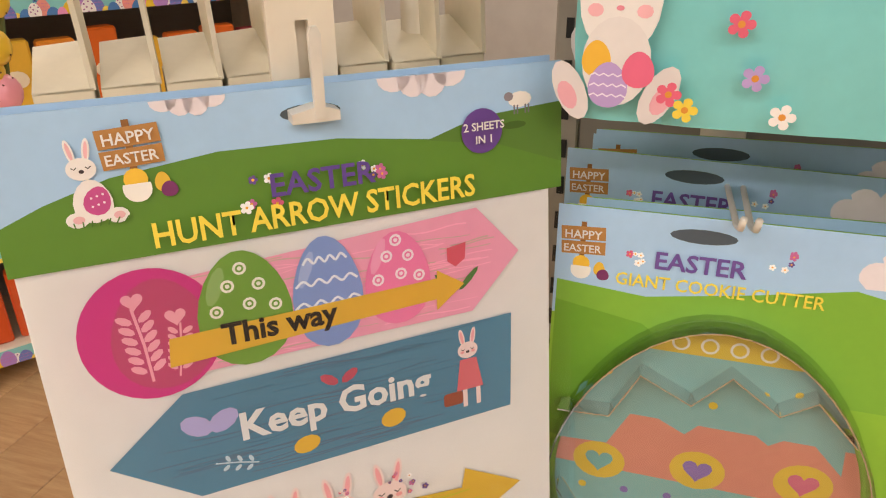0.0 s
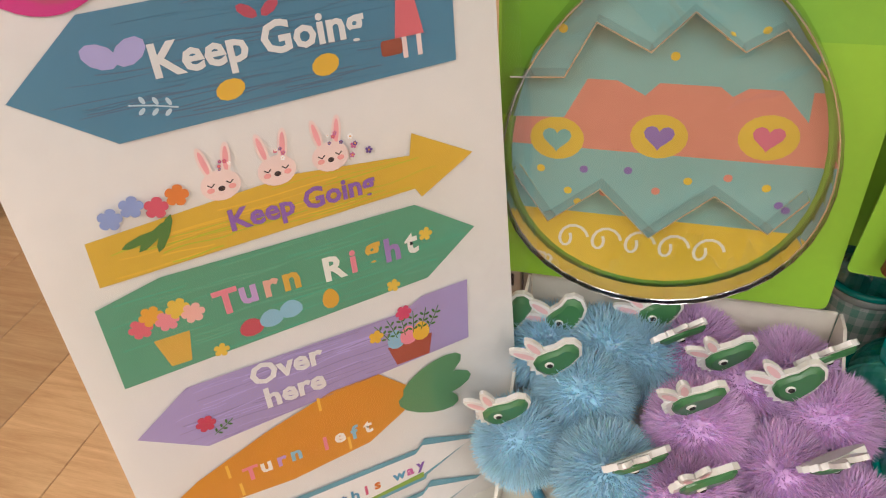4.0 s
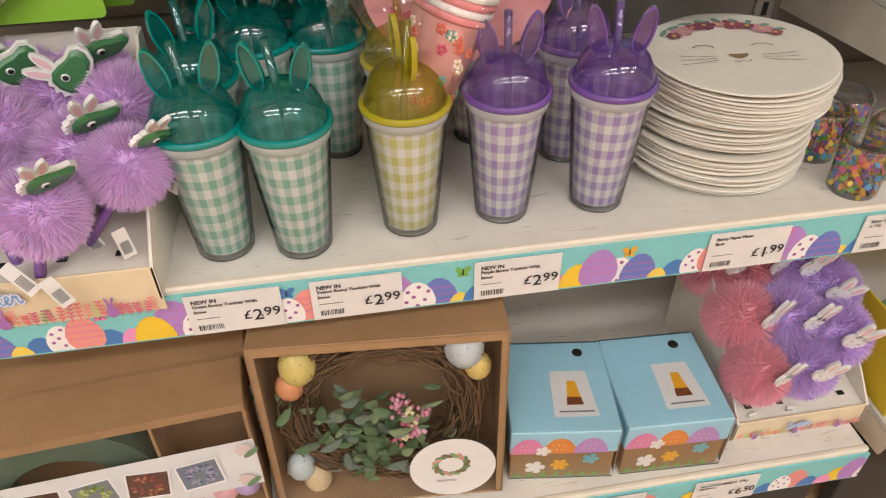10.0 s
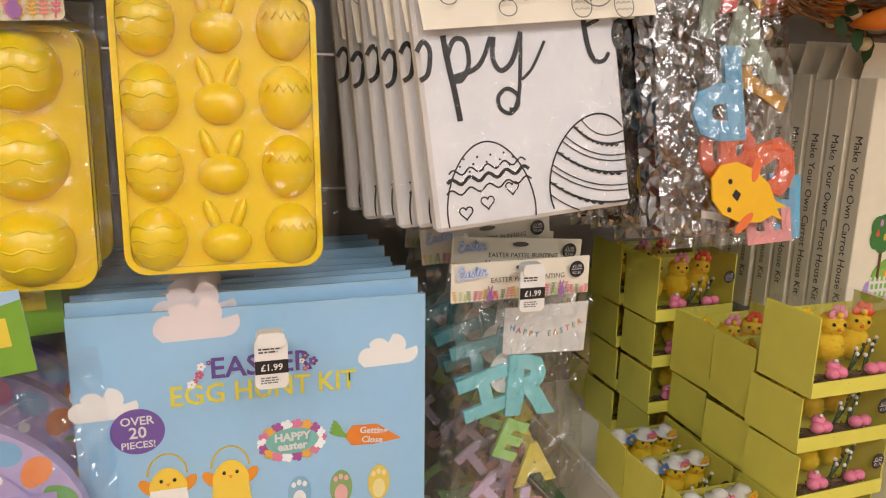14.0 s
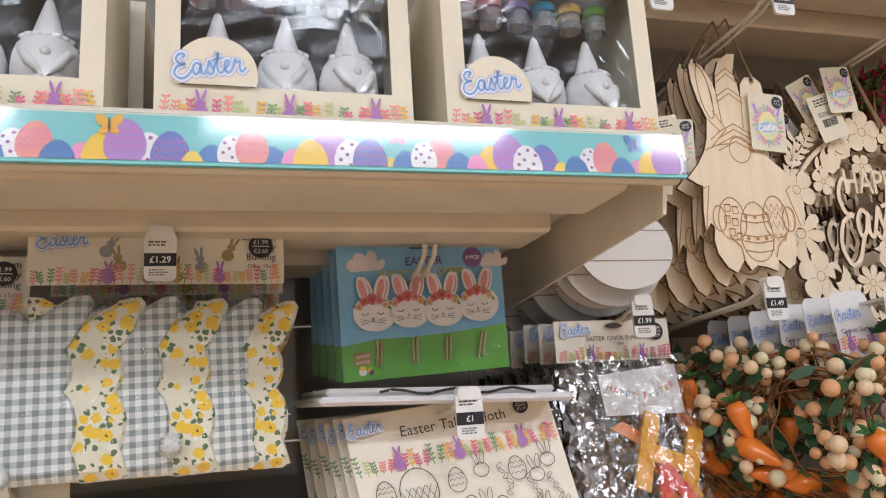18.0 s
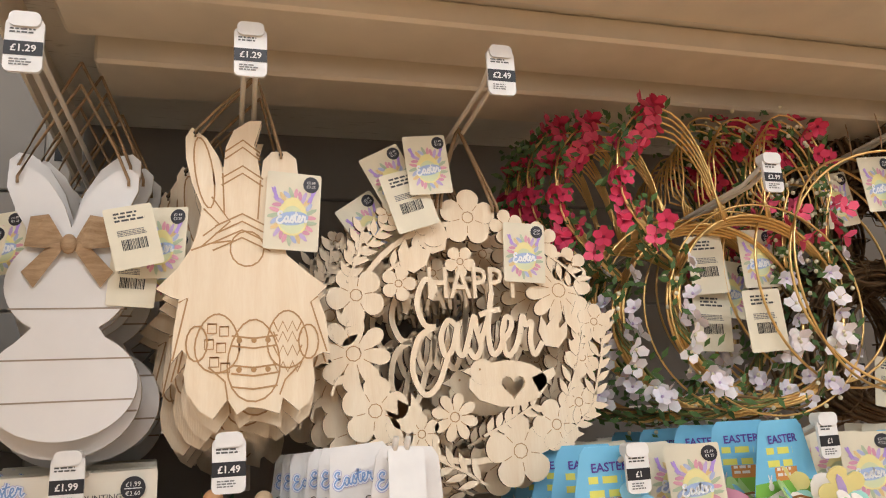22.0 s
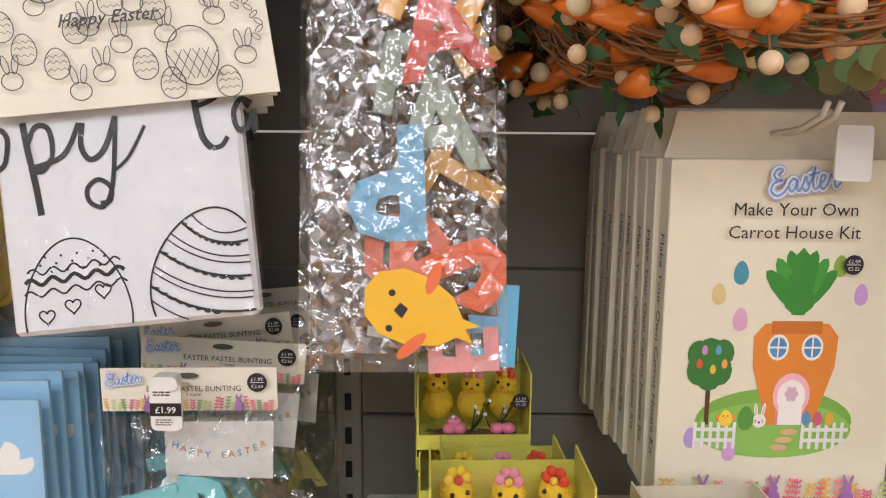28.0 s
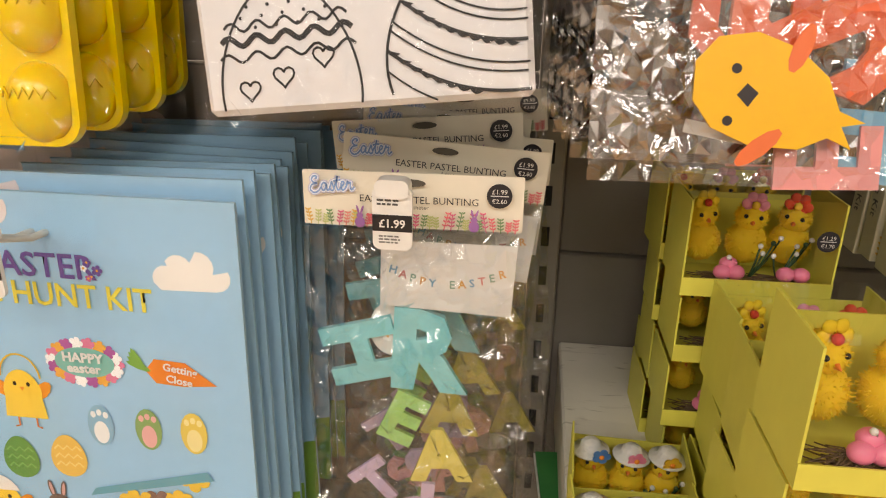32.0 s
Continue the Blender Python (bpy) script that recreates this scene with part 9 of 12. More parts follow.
def bunny_back():
    """The outline of a sitting rabbit seen from behind, its ears spread."""
    half = [(0.0, 0.0), (0.026, 0.0), (0.0322, 0.003), (0.030, 0.011), (0.027, 0.018), (0.030, 0.026), (0.0306, 0.038), (0.0277, 0.05), (0.0223, 0.057), (0.0254, 0.063), (0.0275, 0.071), (0.0263, 0.079), (0.0235, 0.0865), (0.0294, 0.0955), (0.0352, 0.106), (0.0383, 0.1175), (0.0352, 0.1222), (0.027, 0.1217), (0.0106, 0.1128), (0.0, 0.1062)]
    return half + [(-x, z) for x, z in half[-2:0:-1]]


def gingham_pack():
    t = thing("bunny_bunting_pack", "clear bag of grey check and yellow floral rabbit bunting", "bunting pack", (0.598, 0.11, 1.32), (0, 0, 3), group="gingham bunting packs")
    cream_header(t, -0.003, 0.171, 0.14, 0.181, "", 12, y=-0.004)
    g = Shape(ink("9a8672"))
    g.y = -0.0056
    for k, (x, z, tn) in enumerate(((0.045, 0.161, -30), (0.057, 0.150, 14), (0.0745, 0.1415, -6), (0.0945, 0.142, 4), (0.112, 0.149, 10), (0.1285, 0.158, -24))):
        s = 0.0115
        for p in (oval(0, 0.3 * s, 0.4 * s, 0.38 * s, 12), oval(0, 0.85 * s, 0.26 * s, 0.24 * s, 12), oval(-0.16 * s, 1.3 * s, 0.09 * s, 0.34 * s, 10, 12), oval(0.16 * s, 1.3 * s, 0.09 * s, 0.34 * s, 10, -12)):
            g.flat(moved(p, x, z, tn), ink(("9a9ca3", "a5935f")[k % 2]))
    part("rabbit_prints", g, t, "small printed rabbits")
    for k, s in enumerate(("Gingham", "Bunny", "Bunting")):
        letters(s, 0.165, 0.1745 - 0.0075 * k, 0.0072, ink("3a3a3a"), t, -0.0062, "RIGHT")
    letters("120 x 15cm", 0.165, 0.153, 0.0045, ink("3a3a3a"), t, -0.0062, "RIGHT")
    o = bunny_back()
    for k in range(6):
        m, nm, lb = ((CHECK, "check_rabbit", "grey check fabric rabbit"), (FLORAL, "floral_rabbit", "yellow floral fabric rabbit"))[k % 2]
        g = Shape(m)
        puffed(g, o, -0.009, 0.0, m, 0.9)
        p = part(nm, g, t, lb, pose(0.0052 + 0.0289 * k - 0.008 * (k == 5), -0.0125 + 0.0032 * k, 0.0085 - 0.0006 * k, 0, (-1, 1, -2, 0, -2, 1)[k], 0))
        if k in (0, 2):
            g = Shape(fluff_mat("white_fluff", (0.85, 0.84, 0.8)))
            rng2 = random.Random(k)
            g.ball((0, 0, 0), 0.0068, n=12, k=9)
            for u in range(300):
                d = Vector((rng2.gauss(0, 1), rng2.gauss(0, 1), rng2.gauss(0, 1))).normalized()
                w = d.cross(Vector((0.3, 0.5, 0.8))).normalized() * 0.0006
                g.add([d * 0.006 - w, d * 0.006 + w, d * 0.0092], [(0, 1, 2)])
            part("tail", g, p, "fluffy white tail", pose(-0.0141 if k == 0 else 0.03, -0.013, 0.0065 if k == 0 else 0.019))
    film_part(t, -0.027, 0.176, 0.002, 0.142, -0.03, 52.0, amp=0.005, freq=10, bulge=0.006, crease=0.0024)
    return t


gp = gingham_pack()
copy_thing(gp, pose(0.6, 0.17, 1.321, 0, 0, 2))
copy_thing(gp, pose(0.597, 0.23, 1.317, 0, 1, 1))
copy_thing(gp, pose(0.415, 0.13, 1.31, 0, 2, 2))
hook(0.684, 1.478, 0.085, "1.29")


def small_cutter():
    t = thing("cutter_card", "pale green printed card with a small Easter cookie cutter", "cookie cutter", (0.575, 0.16, 1.26), (0, -3, 0), group="small cutter cards")
    g = Shape(ink("eae3c8"))
    g.prism(rect(-0.07, -0.055, 0.045, 0.075, 0.004), 0, 0.002)
    g.y = -0.0002
    g.flat(oval(-0.005, 0.015, 0.036, 0.036, 24), ink("a9cf6a"))
    meadow(g, -0.068, 0.043, -0.054, 0.018, 55, 2)
    c = part("card", g, t)
    letters("HAPPY", 0.0, 0.02, 0.013, ink("b05a9f"), c, g.y - 0.0005, bold=0.02)
    letters("EASTER", 0.0, 0.005, 0.013, ink("b05a9f"), c, g.y - 0.0005, bold=0.02)
    g = Shape(mat("polished_steel", (0.75, 0.75, 0.74), 0.12, 1.0, bump=0))
    g.ring(oval(-0.005, 0.015, 0.039, 0.039, 28), oval(-0.005, 0.015, 0.038, 0.038, 28), -0.014, 0)
    part("cutter", g, t, "polished steel cutter ring")


small_cutter()

# top shelf and upper part of the second bay
M_GOLD = mat("gold_wire", (0.86, 0.60, 0.24), 0.32, 1.0, var=0.15, scale=80)
M_JUTE = mat("jute_string", (0.36, 0.24, 0.13), 0.9, var=0.3, scale=300, bump=0.4)
M_BURLAP = wood("burlap_ribbon", (0.30, 0.19, 0.10), (0.52, 0.37, 0.22), 60, (1, 6, 6), 0.9)
M_CLAY = mat("white_plaster", (0.80, 0.80, 0.79), 0.55, var=0.06, scale=50, bump=0.1)
M_PLANK = mat("white_painted_ply", (0.80, 0.79, 0.77), 0.55, var=0.07, scale=30, bump=0.08)
M_TAG = mat("tag_card", (0.80, 0.75, 0.58), 0.5, var=0.05, scale=90)
# near-black colour stands in for the shade inside the gnome boxes
M_BOXIN = mat("box_inner_shade", (0.05, 0.05, 0.055), 0.4)


def hang_tag(parent, x, y, z, turn=0, s=1.0, back=False, dy=0.0):
    """A cream swing tag with a yellow egg in a wreath of sprigs, or its plain barcode side."""
    g = Shape(M_TAG)
    w, h = 0.021, 0.029
    g.prism(rect(-w, -h, w, h, 0.002), -0.0006, 0)
    g.y = -0.0007
    p = part("swing_tag", g, parent, "cream swing tag with printed egg" if not back else "cream swing tag with barcode", pose(x, y, z, 0, turn, dy) @ Matrix.Scale(s, 4))
    if back:
        g = Shape(ink("3a3a3a"))
        g.y = -0.0009
        text_bars(g, -0.013, 0.022, 0.026, 3, 0.0018, ink("444444"), 3)
        text_bars(g, -0.013, 0.006, 0.026, 4, 0.0008, ink("777777"), 5)
        barcode(g, -0.011, -0.012, 0.022, 0.01, 7)
        part("print", g, p)
        return p
    g = Shape(ink("f6ef9d"))
    g.y = -0.0009
    for i in range(26):
        a = 2 * math.pi * i / 26
        c = ("dfa3b4", "b4c4a6", "b3bfe0", "e3c98f", "c4aedb", "d79bb4")[i % 6]
        g.flat(moved(oval(0, 0, 0.0016, (0.0046, 0.0058, 0.0038)[i % 3], 7, 0), 0.014 * math.cos(a), -0.004 + 0.017 * math.sin(a), math.degrees(a) - 90 + (i % 3) * 15), ink(c))
    for sg in (-1, 1):
        for k in (0, 22):
            g.flat(moved(oval(0, 0, 0.0012, 0.006, 7, 0), sg * 0.014, 0.012, -sg * (10 + k)), ink("b79be6"))
    g.flat(egg(0, -0.004, 0.0115, 0.0145), ink("efe6a0"))
    g.flat(egg(0, -0.0065, 0.0095, 0.0105), ink("d9e2b8"))
    g.flat(oval(0, -0.0055, 0.0125, 0.0052, 16, 8), ink("a9bfe4"))
    g.flat(oval(0.013, 0.021, 0.0062, 0.0062, 14), ink("22222a"))
    q = part("print", g, p)
    ob = new("script_word", script_mesh("f8fbfd", 0.2))
    ob.parent = q
    ob.matrix_local = pose(0, g.y - 0.0004, -0.005, 0, -5, 0) @ Matrix.Diagonal((0.0072, 1, 0.0085, 1))
    letters("£2.49", 0.013, 0.0225, 0.003, M_CARD, q, g.y - 0.0004)
    letters("€3.25", 0.013, 0.0193, 0.003, M_CARD, q, g.y - 0.0004)
    return p


def plaster_gnome():
    g = Shape(M_CLAY)
    g.lathe([(0.0, 0), (0.013, 0.0005), (0.0175, 0.006), (0.0192, 0.015), (0.0186, 0.024), (0.0165, 0.031), (0.0132, 0.0355), (0.0098, 0.0375), (0.0088, 0.0395), (0.0068, 0.047), (0.0042, 0.056), (0.0022, 0.0625), (0, 0.0645)], 20)
    for k in range(7):
        a = radians(-150 + 20 * k)
        g.ball((0.0135 * math.cos(a), 0.0135 * math.sin(a), 0.0345), 0.0034, n=8, k=5, s=(1, 0.7, 0.6))
    g.ball((0, -0.0175, 0.022), 0.0033, n=8, k=6)
    for s in (-1, 1):
        g.tube([(s * 0.012, -0.013, 0.024), (s * 0.007, -0.0185, 0.014), (s * 0.001, -0.019, 0.007)], [0.003, 0.0035, 0.001], 6)
    return g.mesh("plaster_gnome")


def paint_box():
    """A cream window box of three plaster gnomes with a row of paint pots."""
    t = thing("craft_box", "cream window box of white plaster gnomes and paint pots", "craft kit", (0.69, -0.028, 1.5302), group="gnome craft boxes")
    W, H, D = 0.152, 0.13, 0.085
    wx0, wx1, wz0, wz1 = 0.014, 0.139, 0.024, 0.118
    g = Shape(M_CREAM)
    out = rect(0, 0, W, H)
    g.ring(out, rect(wx0, wz0, wx1, wz1), 0, 0.0012)
    b = part("front_panel", g, t, "cream card with printed meadow")
    g = Shape(ink("eee2c4"))
    g.y = -0.0002
    meadow(g, 0.001, W - 0.001, 0.001, 0.017, 11, 3)
    hill = [(0.012, 0.0235)] + [(0.034 + 0.024 * math.cos(radians(a)), 0.030 + 0.024 * math.sin(radians(a))) for a in range(186, -20, -12)] + [(0.056, 0.0235)]
    g.flat(hill, M_CREAM)
    p = part("print", g, b)
    script_easter(g, 0.031, 0.036, 0.0155, p, g.y, 8)
    round_price(g, W - 0.011, H - 0.011, 0.0075, p, "£2.99", "€3.90")
    for nm, bx in (("side_panel", (0, 0.001, 0.0012, D, 0, H)), ("side_panel", (W - 0.001, W, 0.0012, D, 0, H)), ("base_panel", (0.001, W - 0.001, 0.0012, D, 0, 0.001)), ("top_panel", (0.001, W - 0.001, 0.0012, D, H - 0.001, H))):
        g = Shape(M_CREAM)
        g.box(*bx)
        part(nm, g, t)
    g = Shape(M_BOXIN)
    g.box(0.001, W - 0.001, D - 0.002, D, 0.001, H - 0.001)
    part("back_panel", g, t, "back panel coloured near black for the shade in the box")
    g = Shape(film("box_window", (0.98, 0.98, 0.98), 0.02, 0.05, 14, 0.12))
    g.sheet(wx0, wx1, wz0, wz1, 0.0022, 10, 8, 0.0004, 30, seed=2)
    f = part("window_film", g, t, "clear glossy window")
    f.visible_shadow = False
    me = plaster_gnome()
    for i, x in enumerate((0.034, 0.076, 0.116)):
        part("gnome", me, t, "unpainted white plaster gnome", pose(x, 0.027, 0.0215, 0, 0, (8, -6, 10)[i]))
    for i, c in enumerate(("d8563f", "e79aa8", "9a86cf", "5ba9d6", "e8c440", "7cb83f")):
        g = Shape(mat("pot_film", (0.75, 0.78, 0.8), 0.12, trans=0.8), ink(c, 0.2))
        g.lathe([(0.008, 0), (0.0085, 0.014)], 14)
        g.lathe([(0, 0.011), (0.0078, 0.0112)], 14, m=ink(c, 0.2))
        g.lathe([(0.0096, 0.012), (0.0098, 0.0175), (0.0085, 0.019), (0, 0.019)], 14, m=ink(c, 0.2))
        part("paint_pot", g, t, "small paint pot with coloured lid", pose(0.025 + 0.0205 * i, 0.03, 0.094, 0, 0, 0))
    g = Shape(film("blister_film", (0.97, 0.97, 0.98), 0.0, 0.12, 20, 0.12))
    g.sheet(wx0, wx1, wz0 + 0.01, wz1, 0.012, 12, 10, 0.0022, 30, seed=5)
    f = part("blister_tray", g, t, "clear moulded blister tray")
    f.visible_shadow = False
    return t


pb = paint_box()
for x, y, r in ((0.864, -0.028, 0), (0.512, -0.029, 0), (0.335, -0.03, 0), (0.155, -0.029, 0), (0.69, 0.07, -1), (0.855, 0.072, 1), (0.52, 0.07, 0), (0.345, 0.07, 0)):
    copy_thing(pb, pose(x, y, 1.5302, 0, 0, r))


def plank_bunny():
    """A hanging rabbit of white boards with a burlap bow."""
    t = thing("wooden_bunny", "white plank rabbit with burlap bow hung on jute string", "hanging decoration", group="hanging white rabbits")
    K = 0.00034

    def w(px, py):
        return ((px - 493) * K, (745 - py) * K)
    belly = [w(493 + 139 * math.cos(radians(a)), 645 + 100 * math.sin(radians(a))) for a in range(-58, 239, 9)]
    head = [w(493 + 116 * math.cos(radians(a)), 460 + 96 * math.sin(radians(a))) for a in range(122, 239, 9)]
    head2 = [(-x, z) for x, z in head[::-1]]
    earl = [w(425, 378), w(390, 325), w(368, 275), w(368, 245), w(385, 232), w(410, 236), w(445, 262), w(475, 305), w(493, 352)]
    earr = [(-x, z) for x, z in earl[::-1][1:]]
    out = belly + head + earl + earr + head2
    g = Shape(M_PLANK, M_PLYEDGE)
    g.prism(out, 0, 0.004, edge=mat("white_ply_edge", (0.6, 0.53, 0.43), 0.6))
    b = part("board", g, t, "white painted rabbit board")
    g = Shape(mat("plank_groove", (0.36, 0.29, 0.22), 0.7))
    for py, a, c in ((508, 388, 600), (601, 362, 620), (676, 362, 624)):
        g.flat([w(a, py), w(c, py), w(c, py - 3), w(a, py - 3)], None, -0.0003)
    part("grooves", g, b)
    for sg in (-1, 1):
        g = Shape(M_BURLAP)
        g.add([(sg * 0.002, -0.003, 0.122), (sg * 0.013, -0.009, 0.140), (sg * 0.025, -0.006, 0.139), (sg * 0.028, -0.005, 0.120), (sg * 0.014, -0.008, 0.118)], [(0, 1, 2, 3, 4) if sg > 0 else (4, 3, 2, 1, 0)])
        g.add([(sg * 0.002, -0.002, 0.123), (sg * 0.014, -0.003, 0.138), (sg * 0.025, -0.002, 0.138), (sg * 0.028, -0.002, 0.121), (sg * 0.013, -0.003, 0.119)], [(0, 1, 2, 3, 4)])
        part("bow_loop", g, t, "frayed burlap bow loop")
        g = Shape(M_BURLAP)
        g.add([(sg * 0.0, -0.005, 0.124), (sg * 0.005, -0.006, 0.116), (sg * 0.021, -0.003, 0.094), (sg * 0.029, -0.003, 0.104), (sg * 0.012, -0.006, 0.121)], [(0, 1, 2, 3, 4)])
        part("bow_tail", g, t, "frayed burlap bow tail")
    g = Shape(M_BURLAP)
    g.ball((0, -0.006, 0.1215), 0.006, n=10, k=6, s=(0.9, 0.7, 1.1))
    part("bow_knot", g, t, "burlap knot")
    return t


def hung_string(t, holes, top, r=0.0011):
    g = Shape(M_JUTE)
    for hx, hz in holes:
        g.tube([(hx, -0.002, hz - 0.004), (hx, -0.003, hz), (hx * 0.7 + top[0] * 0.3, 0, hz + (top[2] - hz) * 0.35), top], r, 5)
    part("string", g, t, "brown jute string")


wbn = plank_bunny()
WHOLE = Matrix.Diagonal((1.06, 1, 1.16, 1))
wbn.matrix_world = pose(1.092, 0.165, 1.457) @ WHOLE
hung_string(wbn, ((-0.036, 0.166), (0.036, 0.166)), (0, 0.0, 0.233))
rng = random.Random(4)
for k in range(8):
    m = pose(1.099 + rng.uniform(-0.014, 0.008) - 0.002 * k, 0.188 + 0.024 * k, 1.449 + rng.uniform(-0.006, 0.006) - 0.003 * k, 0, rng.uniform(-3, 3), rng.uniform(-4, 4))
    copy_thing(wbn, m @ WHOLE)
for x, y, z, r, bk in ((1.038, 0.142, 1.585, 12, False), (1.138, 0.142, 1.6, -14, True), (1.136, 0.165, 1.575, 4, True), (1.046, 0.17, 1.6, -8, False)):
    t = thing("swing_tag_card", "cream printed swing tag hung among white rabbits", "swing tag", (x, y, z), (0, r, -12 if x < 1.1 else 6), group="loose swing tags")
    hang_tag(t, 0, 0, 0, 0, 0.8, bk)
hook(1.083, 1.7, 0.05, "1.29", tagw=0.026)


def etched(g, pts, wd=0.0012, closed=False):
    line(g, pts + ([pts[0], pts[1]] if closed else []), wd, M_ETCH)


def ply_gnome():
    """A flat plywood gnome with rabbit ears, engraved, on a jute string with a tag."""
    t = thing("wooden_gnome", "engraved plywood gnome with rabbit ears hung on jute string", "hanging decoration", group="hanging plywood gnomes")

    def w(px, py):
        return ((px - 828) * 0.00039, (394 - py) * 0.0004)
    out = [(720, 170), (708, 190), (710, 230), (722, 275), (742, 320), (733, 370), (722, 398), (700, 430), (663, 466), (690, 480), (704, 484), (696, 540), (694, 592), (712, 570), (722, 580), (716, 610), (722, 640), (745, 672), (770, 685), (795, 655), (812, 680), (832, 668), (858, 672), (890, 682), (896, 655), (925, 678), (945, 665), (957, 630), (952, 590), (972, 580), (986, 582), (980, 520), (964, 478), (982, 462), (950, 440), (905, 405), (893, 378), (928, 330), (927, 250), (924, 222), (905, 208), (875, 210), (858, 228), (853, 265), (850, 240), (840, 200), (855, 150), (830, 152), (800, 172), (785, 205), (780, 255), (772, 225), (748, 190)]
    out = [w(*p) for p in out][::-1]
    g = Shape(M_PLY)
    g.prism(out, 0, 0.0035, edge=M_PLYEDGE)
    b = part("board", g, t, "plywood cut-out with burnt edges")
    g = Shape(M_ETCH)
    g.y = -0.0002
    etched(g, [w(828 + 32 * math.cos(i * 0.42), 394 + 32 * math.sin(i * 0.42)) for i in range(15)], closed=True)
    etched(g, [w(*p) for p in ((724, 398), (760, 385), (798, 380))])
    etched(g, [w(*p) for p in ((858, 380), (880, 382), (900, 392))])
    for z in (190, 240, 330, 360):
        for dz in (0, 14):
            hw = 34 + (z - 190) * 0.12
            etched(g, [w(818 - hw, z + 24 + dz), w(818, z + dz), w(818 + hw, z + 24 + dz)])
    etched(g, [w(*p) for p in ((745, 322), (775, 350), (745, 372))])
    etched(g, [w(*p) for p in ((760, 300), (795, 345), (742, 392))])
    etched(g, [w(745 + 17 * math.cos(a * 0.35) + (255 - 255 - 62 * math.sin(a * 0.35)) * -0.18, 255 + 66 * math.sin(a * 0.35)) for a in range(18)], closed=True)
    etched(g, [w(*p) for p in ((780, 255), (784, 330))])
    etched(g, [w(*p) for p in ((853, 265), (848, 340))])
    etched(g, [w(*p) for p in ((704, 490), (720, 482), (696, 588))])
    etched(g, [w(*p) for p in ((964, 480), (950, 490), (980, 578))])
    for cx, cy, rx, rz in ((775, 560, 40, 50), (842, 590, 48, 70), (905, 555, 38, 50)):
        etched(g, [w(cx + rx * math.cos(a * 0.3) * (1 + 0.14 * math.sin(a * 0.3)), cy + rz * math.sin(a * 0.3)) for a in range(21)], closed=True)
    for yy in (548, 565, 598, 612, 634):
        etched(g, [w(798 + 3, yy), w(842, yy + 5), w(886, yy)])
    for x in (815, 842, 868):
        for yy in (556, 606):
            g.flat(oval(*w(x, yy), 0.0021, 0.0021, 8), M_ETCH)
    for yy in (530, 548, 572, 600):
        etched(g, [w(878 + 9 * i, yy + (12 if i % 2 else -6)) for i in range(7)])
    for x, yy in ((765, 535), (787, 540), (760, 562), (782, 568), (770, 592), (790, 602)):
        etched(g, [w(x - 8, yy - 8), w(x + 8, yy - 8), w(x + 8, yy + 8), w(x - 8, yy + 8)], 0.001, True)
    for cx in (738, 945):
        etched(g, [w(cx + 19 * math.cos(a * 0.45), 560 + 30 * math.sin(a * 0.45)) for a in range(14)], closed=True)
    etched(g, [w(*p) for p in ((795, 655), (790, 625), (760, 600))])
    etched(g, [w(*p) for p in ((890, 650), (900, 625), (925, 602))])
    for hx, hz in ((727, 180), (893, 215)):
        g.flat(oval(*w(hx, hz), 0.0018, 0.0018, 8), M_BLACK)
    part("engraving", g, b, "engraved brown lines")
    top = (0.006, 0, 0.134)
    hung_string(t, (w(727, 180), w(893, 215)), top)
    return t


pg = ply_gnome()
WHOLE = Matrix.Scale(1.04, 4)
TALL = Matrix.Diagonal((0.99, 1, 1.07, 1))
pg.matrix_world = pose(1.218, 0.143, 1.592) @ TALL
for k in range(9):
    copy_thing(pg, pose(1.215 + rng.uniform(-0.016, 0.006) - 0.002 * k, 0.164 + 0.025 * k, 1.588 - 0.004 * k + rng.uniform(-0.006, 0.004), 0, rng.uniform(-4, 3), rng.uniform(-4, 4)) @ TALL)
hang_tag(pg, 0.034, -0.0045, 0.027, 4, 1.0)
for x, y, z, r in ((1.155, 0.16, 1.6, 3), (1.157, 0.2, 1.59, -4)):
    t = thing("swing_tag_card", "cream printed swing tag hung beside plywood gnomes", "swing tag", (x, y, z), (0, r, -20), group="loose swing tags")
    hang_tag(t, 0, 0, 0, 0, 0.95)
hook(1.218, 1.713, 0.06, "1.29", tagw=0.026)


def leaf_pts(L, wd, n=6):
    pts = [(wd * math.sin(math.pi * i / n) * (1.15 - 0.4 * i / n), L * i / n) for i in range(n + 1)]
    return pts + [(-x, z) for x, z in pts[-2:0:-1]]


